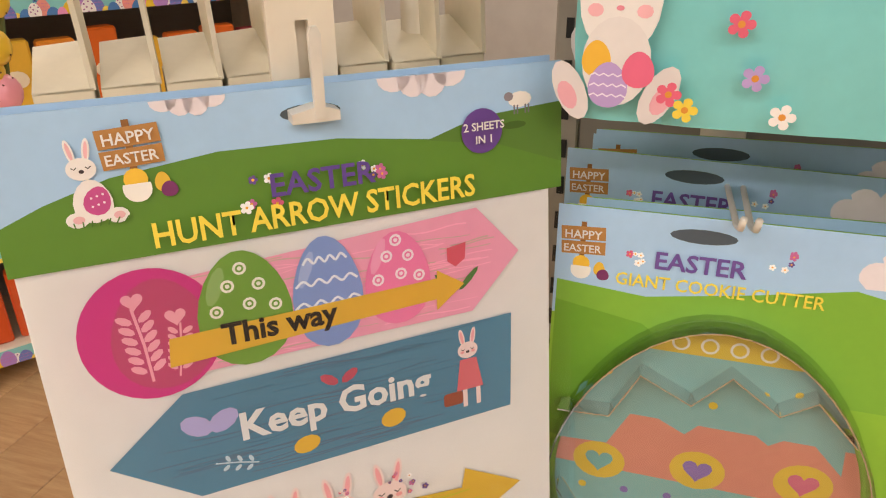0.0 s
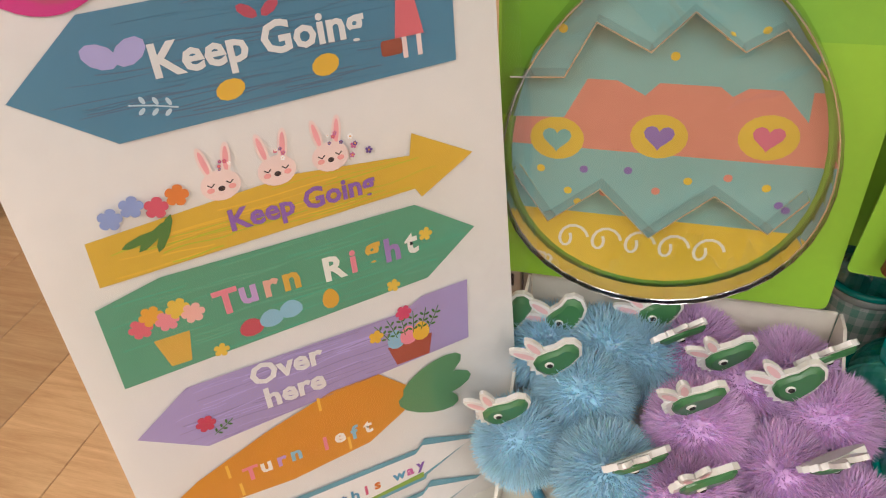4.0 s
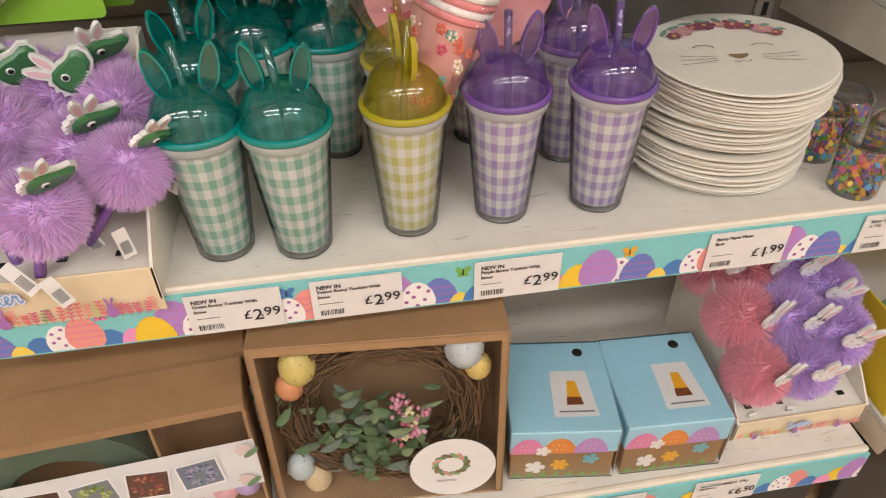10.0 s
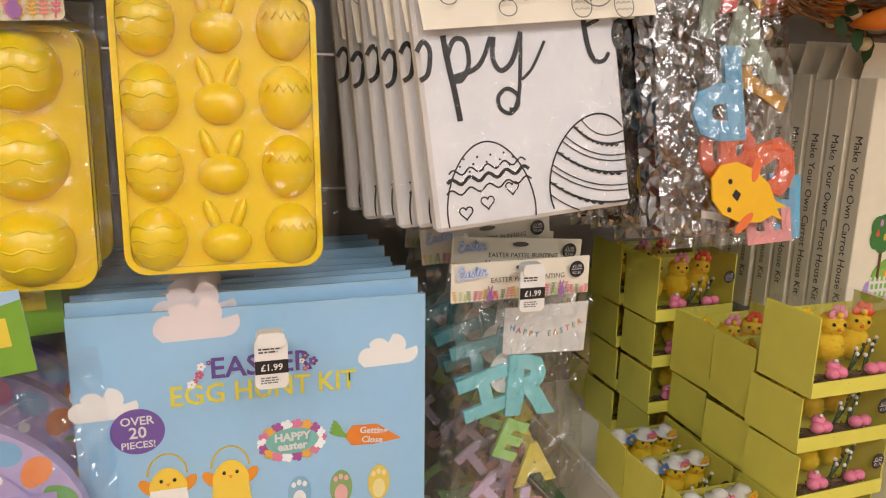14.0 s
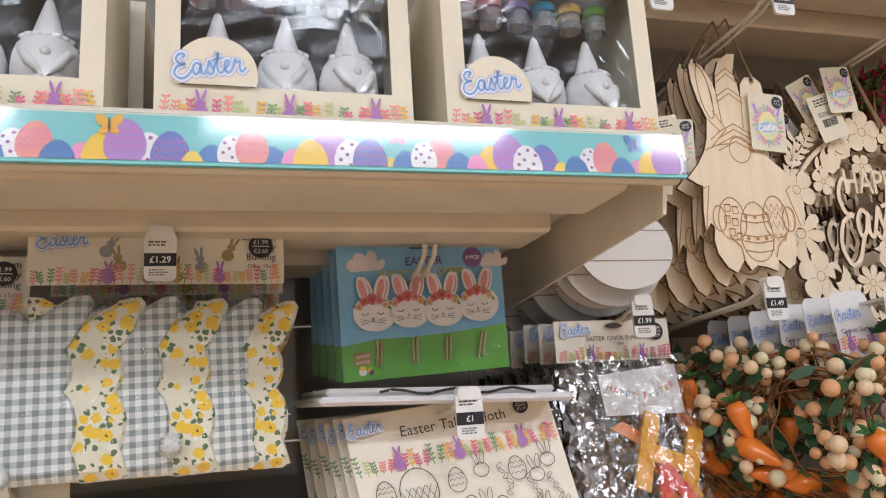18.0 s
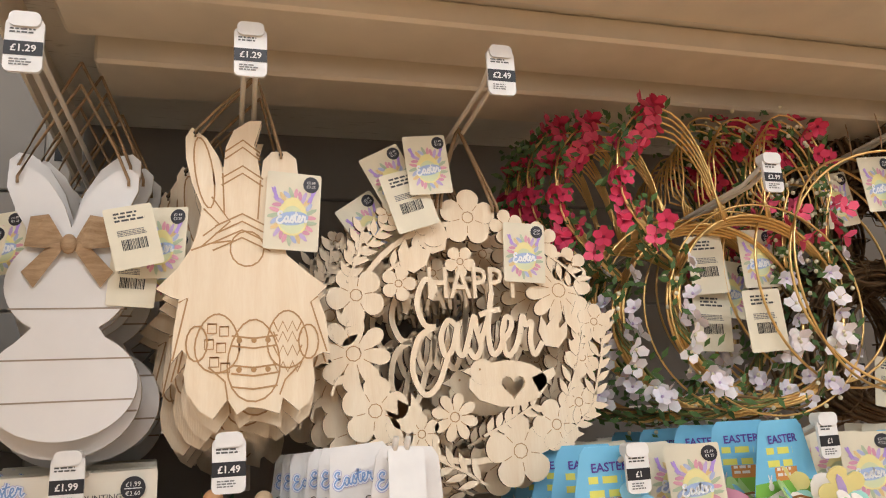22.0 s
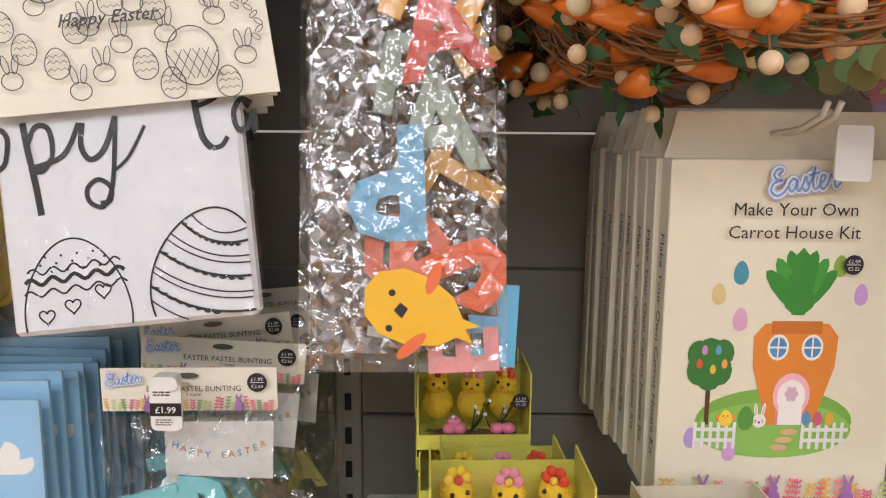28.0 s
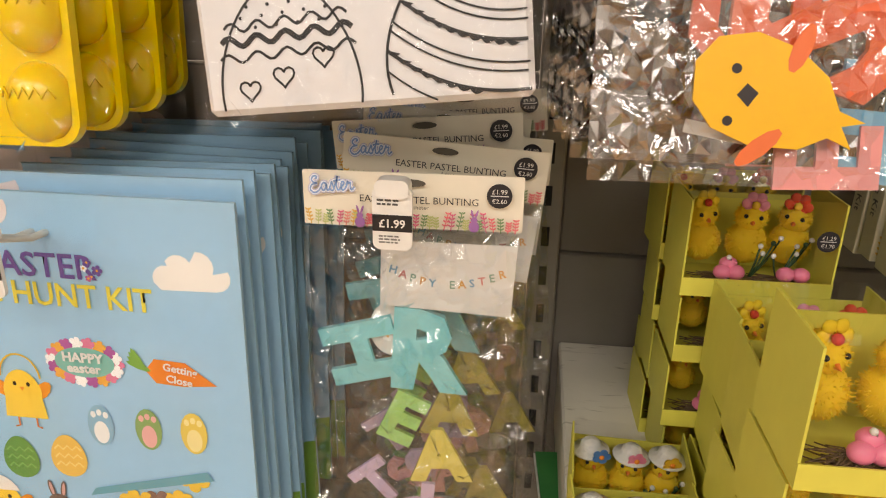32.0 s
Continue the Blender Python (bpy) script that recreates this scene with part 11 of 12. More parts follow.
def carrot_card(x, y, z, turn, blank=False):
    t = thing("garland_card", "cream hang card of a carrot garland", "hang card", (x, y, z), (-8, turn, 0), group="garland hang cards")
    g = Shape(M_CARD)
    pts = [(-0.027, 0), (0.027, 0), (0.0215, 0.052), (0.017, 0.058), (-0.017, 0.058), (-0.0215, 0.052)]
    g.prism(pts, -0.0006, 0)
    g.y = -0.0007
    meadow(g, -0.026, 0.026, 0.001, 0.017, 31, 2)
    p = part("card", g, t)
    g.flat(oval(0.017, 0.034, 0.0065, 0.0065, 14), ink("22222a"))
    letters("Carrot Garland", 0, 0.0205, 0.0066, ink("3a3a3a"), p, g.y - 0.0004)
    script_easter(g, -0.006, 0.036, 0.011, p, g.y, 5)
    g = Shape(M_CARD)
    g.add([(-0.026, 0, 0), (0.026, 0, 0), (0.024, -0.002, -0.014), (-0.024, -0.002, -0.014), (-0.024, 0.02, -0.018), (0.024, 0.02, -0.018)], [(0, 1, 2, 3), (3, 2, 5, 4)])
    part("fold", g, t)
    return t


cgl = carrot_garland(2)
cgl.matrix_world = pose(1.318, 0.085, 1.318, 0, 0, -12)
for k, (x, y, z, s) in enumerate(((1.276, 0.13, 1.316, 20), (1.253, 0.2, 1.309, 45), (1.243, 0.28, 1.311, -25))):
    copy_thing(cgl, pose(x, y, z, 0, 0, -50) @ pose(0, 0, 0, 0, s, 0))
carrot_card(1.319, 0.078, 1.385, 4)
for k in range(6):
    carrot_card(1.3 - 0.007 * k, 0.115 + 0.03 * k, 1.387 - 0.002 * k, -4 + 3 * (k % 3))
hook(1.314, 1.433, 0.06, "", tagw=0.026)
t = thing("peg_ticket", "blank white ticket on the carrot garland peg", "ticket", (1.316, 0.058, 1.405), (-10, 2, 0))
g = Shape(M_WHITE)
g.prism(rect(-0.012, 0, 0.012, 0.038, 0.003), 0, 0.002)
part("ticket", g, t)
hook(1.207, 1.44, 0.115, "1.49", tagw=0.026)


FLY = [ink(c, 0.6) for c in ("f0e59a", "9fd6cc", "eeaac8", "c6b2ea", "b4dc94", "f6f0e8", "8cc8e4", "f5c0d0")]


def fly_garland(x, y, z, seed, tag=True):
    """A pastel paper butterfly garland hung under its blue card."""
    rg = random.Random(seed)
    t = thing("paper_garland", "pastel paper butterfly garland under a blue card", "garland", (x, y, z), (0, 0, rg.uniform(-5, 5)), group="pastel paper garlands")
    g = Shape(mat("card_blue", hexcol("7cc3e8"), 0.45))
    pts = [(-0.034, 0), (0.034, 0), (0.022, 0.052), (0.018, 0.057), (-0.018, 0.057), (-0.022, 0.052)]
    g.prism(pts, -0.0006, 0)
    g.y = -0.0007
    g.flat([(-0.034, 0), (0.034, 0), (0.0318, 0.0095), (0.0, 0.012), (-0.0318, 0.0095)], ink("7fb84e"))
    text_bars(g, -0.017, 0.031, 0.034, 2, 0.005, ink("dfe06a"), 4)
    g.flat(rect(-0.011, 0.011, 0.011, 0.021), ink("c98a4a"))
    text_bars(g, -0.009, 0.0185, 0.018, 2, 0.0022, M_CARD, 4)
    bunny_icon(g, -0.017, 0.004, 0.01, M_CARD)
    g.flat(egg(0.017, 0.008, 0.004, 0.005), ink("f2c53a"))
    p = part("card", g, t, "blue and green hang card")
    letters("EASTER", 0, 0.0425, 0.0088, ink("5a3f9a"), p, g.y - 0.0004, turn=2, bold=0.02)
    g = Shape(M_WICKER)
    g.tube([(0.045 * math.cos(a * 0.314), 0.012 * math.sin(a), -0.07 + 0.07 * math.sin(a * 0.314)) for a in range(20)], 0.001, 5, closed=True)
    part("cord", g, t)
    for i in range(30):
        a = rg.uniform(0, 6.283)
        c = Vector((0.047 * math.cos(a) + rg.uniform(-0.022, 0.022), rg.uniform(-0.05, 0.03), -0.07 + 0.07 * math.sin(a) + rg.uniform(-0.018, 0.018)))
        h = Shape(FLY[rg.randrange(8)])
        if i % 3:
            h.prism(egg(0, 0, 0.012, 0.02, 14), -0.0004, 0.0004)
        else:
            h.prism(flower_pts(0, 0, 0.018, 4, 0.5), -0.0004, 0.0004)
            h.prism(oval(0, 0, 0.003, 0.012, 8), -0.0012, 0.0012, FLY[rg.randrange(8)])
        part("paper_wing", h, t, "", pose(*c, rg.uniform(-50, 50), rg.uniform(0, 360), rg.uniform(-60, 60)))
    return t


f1 = fly_garland(1.474, 0.09, 1.376, 1)
f2 = fly_garland(1.627, 0.09, 1.387, 2)
f3 = fly_garland(1.793, 0.09, 1.371, 3)
for i, (src, x, z) in enumerate(((f1, 1.476, 1.376), (f2, 1.62, 1.387), (f3, 1.787, 1.371))):
    for k in range(4):
        copy_thing(src, pose(x + 0.004 * k - 0.01 * k * (i > 0), 0.13 + 0.05 * k, z - 0.003 * k, 0, 2 * (k % 2), -20 + 5 * k))
rgc = random.Random(8)
for x0, n, sg in ((1.534, 9, 1), (1.702, 9, 1), (1.872, 6, 1)):
    for k in range(n):
        t = thing("garland_card", "cream printed hang card in a packed row", "hang card", (x0 + 0.006 * (n - k) * 0.5, 0.11 + 0.03 * k, 1.37), (0, rgc.uniform(-5, 5), -30), group="garland hang cards")
        hang_tag(t, 0, 0, 0.03, 0, 1.0)
for x, z, pr in ((1.487, 1.417, "1"), (1.656, 1.43, "1"), (1.852, 1.406, "1")):
    hook(x, z, 0.075, pr, tagw=0.022)


def wired_garland(x, y, z, seed):
    """A bud garland of dark beads under a cream header."""
    rg = random.Random(seed)
    t = thing("bud_garland", "wired bud garland of tiny coloured beads under cream card", "garland", (x, y, z), (0, 0, 3), group="wired bud garlands")
    cream_header(t, -0.03, 0.03, -0.02, 0.025, "Bud Wired Garland", seed, size=0.0055)
    g = Shape(M_DKLEAF)
    for k in range(7):
        g.tube([((0.03 + 0.006 * math.sin(k)) * math.cos(a * 0.35), 0.014 * math.sin(a + k), -0.075 + (0.06 + 0.004 * k) * math.sin(a * 0.35)) for a in range(18)], 0.0009, 4, closed=True)
    part("wire", g, t)
    g = Shape(*[ink(c) for c in ("d86a9a", "e8d84a", "6aa84a", "b07ac8", "4a6a3a")])
    for i in range(170):
        a = rg.uniform(0, 6.283)
        g.ball((0.03 * math.cos(a) + rg.uniform(-0.012, 0.012), rg.uniform(-0.016, 0.016), -0.075 + 0.064 * math.sin(a) + rg.uniform(-0.01, 0.01)), 0.0024, g.mats[i % 5], 6, 4, (1, 1, 1.5))
    part("beads", g, t, "tiny coloured buds")


for x, z in ((1.475, 1.19), (1.53, 1.185), (1.62, 1.19), (1.7, 1.19)):
    wired_garland(x, 0.1, z, int(x * 100))


def chick_bunting():
    """A tall silver-looking film bag of bright letters and a chick under a cream header."""
    t = thing("bunting_pack", "crinkled clear bag of bright letter and chick bunting", "bunting pack", (1.027, 0.205, 1.393), (0, 0, 2), group="chick bunting packs")
    cream_header(t, 0, 0.127, 0, 0.04, "EASTER CHICK BUNTING", 41, size=0.0062, sub="1 metre")
    g = Shape(M_CARD)
    g.prism([(0.036, -0.052), (0.121, -0.054), (0.12, -0.006), (0.034, -0.014)], -0.0012, -0.0006)
    c = part("insert_card", g, t, "white card with printed bunting", pose(0, -0.012, 0, -9, 0, 0))
    cols = ("e8a23c", "e5745f", "8fb0a0", "6fb4d0", "e8c040")
    for i, ch in enumerate("HAPPY EASTER"):
        f = (i - 5.5) / 5.5
        letters(ch, 0.078 + f * 0.034, -0.036 + 0.009 * f * f + 0.001, 0.0085, ink(cols[i % 5]), c, -0.0016, turn=f * 24, bold=0.02)
    tilt = pose(0, 0, 0, -11.5, 0, 0)

    def lay(ch, x, z, s, col, turn, y):
        x, z = x + 0.006, z * 1.13
        cu = letters(ch, x, z, s, ink(col), t, y, turn=turn, bold=0.035, deep=0.02, name="letter")
        cu.matrix_local = tilt @ pose(x, y, z, 90, 0, 0) @ pose(0, 0, 0, 0, 0, turn) @ Matrix.Scale(s * 1.2, 4)
    for q in (("H", 0.085, -0.086, 0.08, "f0b020", -22, -0.012), ("Y", 0.068, -0.072, 0.06, "e88a3a", 20, -0.006), ("A", 0.083, -0.116, 0.068, "e0503a", 12, -0.014), ("P", 0.06, -0.142, 0.06, "8fa08a", -10, -0.01), ("E", 0.1, -0.12, 0.05, "e8b030", 30, -0.008),
              ("A", 0.082, -0.17, 0.07, "a3b09c", 4, -0.013), ("P", 0.052, -0.205, 0.082, "7ab8d8", 182, -0.017), ("T", 0.1, -0.2, 0.06, "d8a040", 60, -0.009), ("S", 0.088, -0.25, 0.085, "e86a3c", 70, -0.015), ("O", 0.062, -0.245, 0.06, "e0603c", 20, -0.012),
              ("E", 0.098, -0.3, 0.05, "e59a98", 92, -0.015), ("E", 0.118, -0.285, 0.058, "6aaed0", 176, -0.013), ("I", 0.05, -0.29, 0.03, "efe8e0", 80, -0.01)):
        lay(*q)
    g = Shape(ink("f2bd1c", 0.35), ink("e8743c", 0.4), ink("2a2326"))
    out = moved([(-0.033, 0.004), (-0.027, 0.016), (-0.012, 0.022), (0.006, 0.02), (0.022, 0.012), (0.031, 0.0), (0.043, -0.002), (0.034, -0.006), (0.041, -0.014), (0.03, -0.012), (0.02, -0.02), (0.0, -0.024), (-0.018, -0.021), (-0.029, -0.012)], 0.066, -0.272, -14)
    g.prism(out[::-1], -0.0016, 0)
    g.flat(moved(oval(0, 0, 0.004, 0.011, 10), 0.078, -0.254, -20), g.mats[1], -0.0018)
    g.flat(moved(oval(0, 0, 0.004, 0.012, 10), 0.064, -0.296, -50), g.mats[1], -0.0018)
    for x, z in ((0.052, -0.263), (0.05, -0.285)):
        g.flat(oval(x, z, 0.0022, 0.0022, 10), g.mats[2], -0.0019)
    g.flat([(0.053, -0.274), (0.058, -0.279), (0.062, -0.273), (0.057, -0.269)], g.mats[2], -0.0019)
    part("chick_cutout", g, t, "yellow card chick", tilt @ pose(0.007, -0.023, -0.038))
    g = Shape(film("bag_film", (0.98, 0.98, 0.98), 0.2, 0.06, 60, 0.25))
    g.crumple(0.0, 0.132, -0.35, 0.002, -0.009, 24, 50, 0.0019, seed=3, bulge=0.006, fold=0.008)
    f = part("film_bag", g, t, "glossy crinkled film bag", pose(0, -0.006, 0, -11.5, 0, 0))
    f.visible_shadow = False
    g = Shape(mat("foil_back", (0.32, 0.31, 0.31), 0.16, 0.95, var=0.2, scale=40, bump=0.2))
    g.crumple(0.003, 0.129, -0.345, 0.002, 0.003, 26, 64, 0.0018, seed=7, fold=0.004)
    part("back_film", g, t, "silvery crinkled back film", pose(0, 0.012, 0, -11.5, 0, 0))
    return t


cbp = chick_bunting()
for k in range(5):
    copy_thing(cbp, pose(1.024 - 0.003 * k, 0.238 + 0.033 * k, 1.394 + 0.003 * (k % 2), 5, 0, 1 - k))
hook(1.1, 1.433, 0.165, "1.99", tagw=0.026)


def house_kit():
    """A slim cream carton hung by its flap, with a carrot house printed on it."""
    t = thing("craft_carton", "cream carton with a printed carrot house and hanging flap", "craft kit", (1.274, 0.17, 0.936), group="carrot house cartons")
    W, H, D = 0.167, 0.249, 0.021
    g = Shape(M_CREAM)
    g.box(0, W, 0, D, 0, H, b=0.0008)
    c = part("carton", g, t, "cream printed carton")
    g = Shape(M_CREAM)
    g.prism([(0.0, H - 0.001), (W, H - 0.001), (W - 0.008, H + 0.032), (0.008, H + 0.032)], D - 0.002, D - 0.001)
    part("flap", g, t, "cream hanging flap")
    g = Shape(ink("e8dcc0"))
    g.y = -0.0003
    cx = 0.097
    g.flat(oval(0.083, 0.047, 0.07, 0.025, 28), ink("7fb24a"))
    g.flat(oval(0.083, 0.041, 0.07, 0.021, 28), ink("93c45c"))
    for x, z, r, cc in ((0.045, 0.155, 0.0065, "4f93a8"), (0.027, 0.14, 0.006, "d8c48a"), (0.047, 0.122, 0.0065, "d9a6c8"), (0.01, 0.035, 0.006, "b79bd8"), (0.045, 0.025, 0.006, "d9a6d8"), (0.13, 0.16, 0.006, "8fb04a"), (0.15, 0.14, 0.006, "c9a0d8")):
        g.flat(egg(x, z, r, r * 1.3, 14), ink(cc))
    for k in range(7):
        a = radians(40 + 100 * k / 6)
        g.flat(moved(oval(0, 0, 0.007, 0.024, 12), cx + 0.016 * math.cos(a), 0.123 + 0.022 * math.sin(a) + 0.004, math.degrees(a) - 90), ink(("3f8a34", "4a9a3c")[k % 2]))
    for z in range(3):
        g.flat(oval(cx, 0.136 + 0.012 * z, 0.014 - 0.002 * z, 0.01, 12), ink("3f8a34"))
    g.flat([(cx - 0.037, 0.11), (cx - 0.036, 0.088), (cx - 0.026, 0.06), (cx - 0.02, 0.045), (cx + 0.02, 0.045), (cx + 0.026, 0.06), (cx + 0.036, 0.088), (cx + 0.037, 0.11), (cx + 0.028, 0.119), (cx, 0.121), (cx - 0.028, 0.119)], ink("e08a35"))
    g.flat(rect(cx - 0.022, 0.112, cx + 0.022, 0.121), ink("c9742a"))
    for sg in (-1, 1):
        g.flat(oval(cx + sg * 0.015, 0.102, 0.0095, 0.0095, 16), ink("f3efe4"))
        g.flat(oval(cx + sg * 0.015, 0.102, 0.0075, 0.0075, 16), ink("5a8fc0"))
        g.flat(rect(cx + sg * 0.015 - 0.0007, 0.0945, cx + sg * 0.015 + 0.0007, 0.1095), ink("f3efe4"))
        g.flat(rect(cx + sg * 0.015 - 0.0075, 0.1013, cx + sg * 0.015 + 0.0075, 0.1027), ink("f3efe4"))
    g.flat(rect(cx - 0.013, 0.045, cx + 0.013, 0.066, 0.0) + [], ink("e58aa0"))
    g.flat(oval(cx, 0.067, 0.0165, 0.0165, 16), ink("f2b8c4"))
    g.flat(oval(cx, 0.066, 0.0125, 0.0125, 16), ink("f6f0ea"))
    g.flat(rect(cx - 0.0105, 0.045, cx + 0.0105, 0.064), ink("f6f0ea"))
    g.flat(flower_pts(cx, 0.068, 0.006, 6, 0.3), ink("d7b4c4"))
    g.flat(rect(0.021, 0.045, 0.025, 0.085), ink("5a3a24"))
    for x, z, r in ((0.014, 0.085, 0.011), (0.032, 0.085, 0.011), (0.023, 0.096, 0.013), (0.013, 0.097, 0.01), (0.034, 0.098, 0.01), (0.023, 0.082, 0.012)):
        g.flat(oval(x, z, r, r, 12), ink("3f7a3a"))
    for x, z, cc in ((0.014, 0.09, "d8563f"), (0.03, 0.1, "6aa0d0"), (0.026, 0.086, "e0c040"), (0.018, 0.1, "c98ac0"), (0.036, 0.09, "e8a050")):
        g.flat(egg(x, z, 0.0026, 0.0035, 10), ink(cc))
    for x0, x1 in ((0.012, 0.05), (0.108, 0.15)):
        for z in (0.032, 0.04):
            g.flat(rect(x0, z, x1, z + 0.0028), M_CARD)
        k = 0
        while x0 + 0.007 * k < x1:
            g.flat(rect(x0 + 0.007 * k, 0.027, x0 + 0.007 * k + 0.003, 0.047), M_CARD)
            k += 1
    rabbit(g, 0.07, 0.048, 0.011, "f3efe8", "f0b8bc")
    g.flat(egg(0.058, 0.05, 0.007, 0.009), ink("5f9a44"))
    chick(g, 0.04, 0.05, 0.012)
    for x, cc in ((0.112, "5f9ac0"), (0.122, "c95f86"), (0.132, "e0b040")):
        g.flat(egg(x, 0.05, 0.004, 0.0055, 10), ink(cc))
    for k in range(3):
        g.flat(oval(cx - 0.004 * k, 0.04 - 0.006 * k, 0.008, 0.0026, 10), ink("d9b48a"))
    g.v = [(0.0935 + (x - 0.097) * 0.8, y, z + 0.0165) for x, y, z in g.v]
    meadow(g, 0.002, W - 0.002, 0.001, 0.021, 51, 3)
    p = part("print", g, c, "printed carrot house on a green island")
    letters("Make Your Own", 0.0845, 0.2158, 0.0125, ink("2a2a2c"), p, g.y - 0.0004)
    letters("Carrot House Kit", 0.0845, 0.2002, 0.0125, ink("2a2a2c"), p, g.y - 0.0004)
    script_easter(g, 0.0896, 0.2355, 0.018, p, g.y, 6)
    d = Shape(ink("22222a"))
    d.y = g.y - 0.0002
    round_price(d, 0.127, 0.178, 0.0068, p, "£2.49", "€3.25")
    part("price_spot", d, p)
    s = letters("Make Your Own Carrot House Kit", 0, 0, 0.0115, ink("2a2a2c"), c, 0, name="side_lettering")
    s.matrix_local = pose(-0.0005, D / 2, 0.115, 0, 0, 0) @ Matrix(((0, 0, -1, 0), (0, -1, 0, 0), (-1, 0, 0, 0), (0, 0, 0, 1))) @ Matrix.Diagonal((0.0115, 0.0115, 0.0115, 1))
    return t


hkt = house_kit()
for k in range(8):
    copy_thing(hkt, pose(1.2735 - 0.0018 * k + rng.uniform(-0.002, 0.002), 0.1945 + 0.0245 * k, 0.937 + rng.uniform(-0.003, 0.003), 0, rng.uniform(-0.6, 0.6), rng.uniform(-0.5, 0.5)))
hook(1.353, 1.205, 0.12, "", tagw=0.022)
t = thing("peg_ticket", "blank white ticket on the carton peg", "ticket", (1.385, 0.15, 1.172), (-6, 2, 0))
g = Shape(M_WHITE)
g.prism(rect(-0.012, 0, 0.012, 0.036, 0.003), 0, 0.002)
part("ticket", g, t)

# chick boxes
M_LIME = mat("lime_card", (0.70, 0.66, 0.10), 0.5, var=0.06, scale=60)
M_CHICK = fluff_mat("chenille_yellow", (0.88, 0.60, 0.02))
M_BEAK = mat("orange_beak", (0.85, 0.22, 0.03), 0.5)
M_NEST = mat("nest_straw", (0.16, 0.10, 0.05), 0.85, var=0.4, scale=200)
M_PEGG = mat("pink_sugar_egg", (0.85, 0.22, 0.36), 0.4, var=0.1)


def toy_chick(cap, seed=1):
    """A chenille chick; cap is a petal colour or 'hat'."""
    rg = random.Random(seed)
    g = Shape(M_CHICK, M_BLACK, M_BEAK)
    g.ball((0, 0, 0.013), 0.0125, M_CHICK, 14, 10, (1, 1, 1.12))
    g.ball((0, -0.001, 0.031), 0.0098, M_CHICK, 14, 10)
    for i in range(1300):
        z = rg.uniform(-1, 1)
        a = rg.uniform(0, 6.283)
        q = math.sqrt(1 - z * z)
        d = Vector((q * math.cos(a), q * math.sin(a), z))
        c, r = ((Vector((0, 0, 0.013)), 0.0128), (Vector((0, -0.001, 0.031)), 0.0099))[i % 3 == 0]
        s = d.cross(Vector((rg.uniform(-1, 1), rg.uniform(-1, 1), 0.3))).normalized() * 0.0003
        b = c + d * r * 0.96
        g.add([b - s, b + s, c + d * (r + rg.uniform(0.0008, 0.0024)) + s * rg.uniform(-2, 2)], [(0, 1, 2)], M_CHICK)
    for sg in (-1, 1):
        g.ball((sg * 0.0045, -0.0096, 0.033), 0.0014, M_BLACK, 8, 6)
    g.tube([(0, -0.009, 0.0295), (0, -0.0135, 0.029)], [0.0022, 0.0003], 6, M_BEAK)
    if cap == "hat":
        w = mat("straw_hat_white", (0.80, 0.79, 0.74), 0.7, var=0.15, scale=400, bump=0.4)
        g.lathe([(0.0, 0.0455), (0.005, 0.0448), (0.0072, 0.0425), (0.0076, 0.0392), (0.0132, 0.0372), (0.0135, 0.0365), (0.0076, 0.0382)], 18, m=w)
    else:
        m = mat("felt_" + cap, hexcol(cap), 0.8)
        for i in range(6):
            a = i * 1.047
            g.ball((0.0052 * math.cos(a), -0.006, 0.0405 + 0.0052 * math.sin(a)), 0.0034, m, 8, 5, (1, 0.5, 1))
        g.ball((0, -0.0085, 0.0405), 0.0026, mat("felt_f2c53a" if cap != "f2d22a" else "felt_d8402a", hexcol("f2c53a" if cap != "f2d22a" else "d8402a"), 0.8), 8, 5)
    return g.mesh("toy_chick")


CHICKS = {c: toy_chick(c, i) for i, c in enumerate(("f2d22a", "ef9bb0", "e8502e", "hat"))}


def nest_mesh(w, d, seed):
    rg = random.Random(seed)
    g = Shape(M_NEST)
    for i in range(150):
        x, y = rg.uniform(-w / 2, w / 2), rg.uniform(-d / 2, d / 2)
        a, L = rg.uniform(-0.9, 0.9), rg.uniform(0.012, 0.03)
        z = rg.uniform(0.002, 0.011)
        g.tube([(x - L * math.cos(a) / 2, y - L * math.sin(a) / 2, z - 0.002), (x, y, z), (x + L * math.cos(a) / 2, y + L * math.sin(a) / 2, z - 0.002)], 0.0004, 3)
    return g.mesh("nest")


NEST = nest_mesh(0.056, 0.005, 3)
g = Shape(M_PEGG)
g.ball((0, 0, 0.005), 0.0048, n=12, k=8, s=(1.2, 1, 1))
PEGG = g.mesh("pink_egg")


def sprig_mesh(seed):
    rg = random.Random(seed)
    g = Shape(M_DKLEAF, M_WHITE)
    for k in range(5):
        x1, z1 = rg.uniform(-0.016, 0.016), rg.uniform(0.014, 0.03)
        g.tube([(0, 0, 0), (x1 * 0.6, -0.002, z1 * 0.5), (x1, -0.003, z1)], 0.0007, 4, M_DKLEAF)
        g.ball((x1, -0.003, z1), 0.0017, (M_WHITE, M_DKLEAF)[k % 3 == 2], 7, 5)
    return g.mesh("flower_sprig")


SPRIG = sprig_mesh(2)


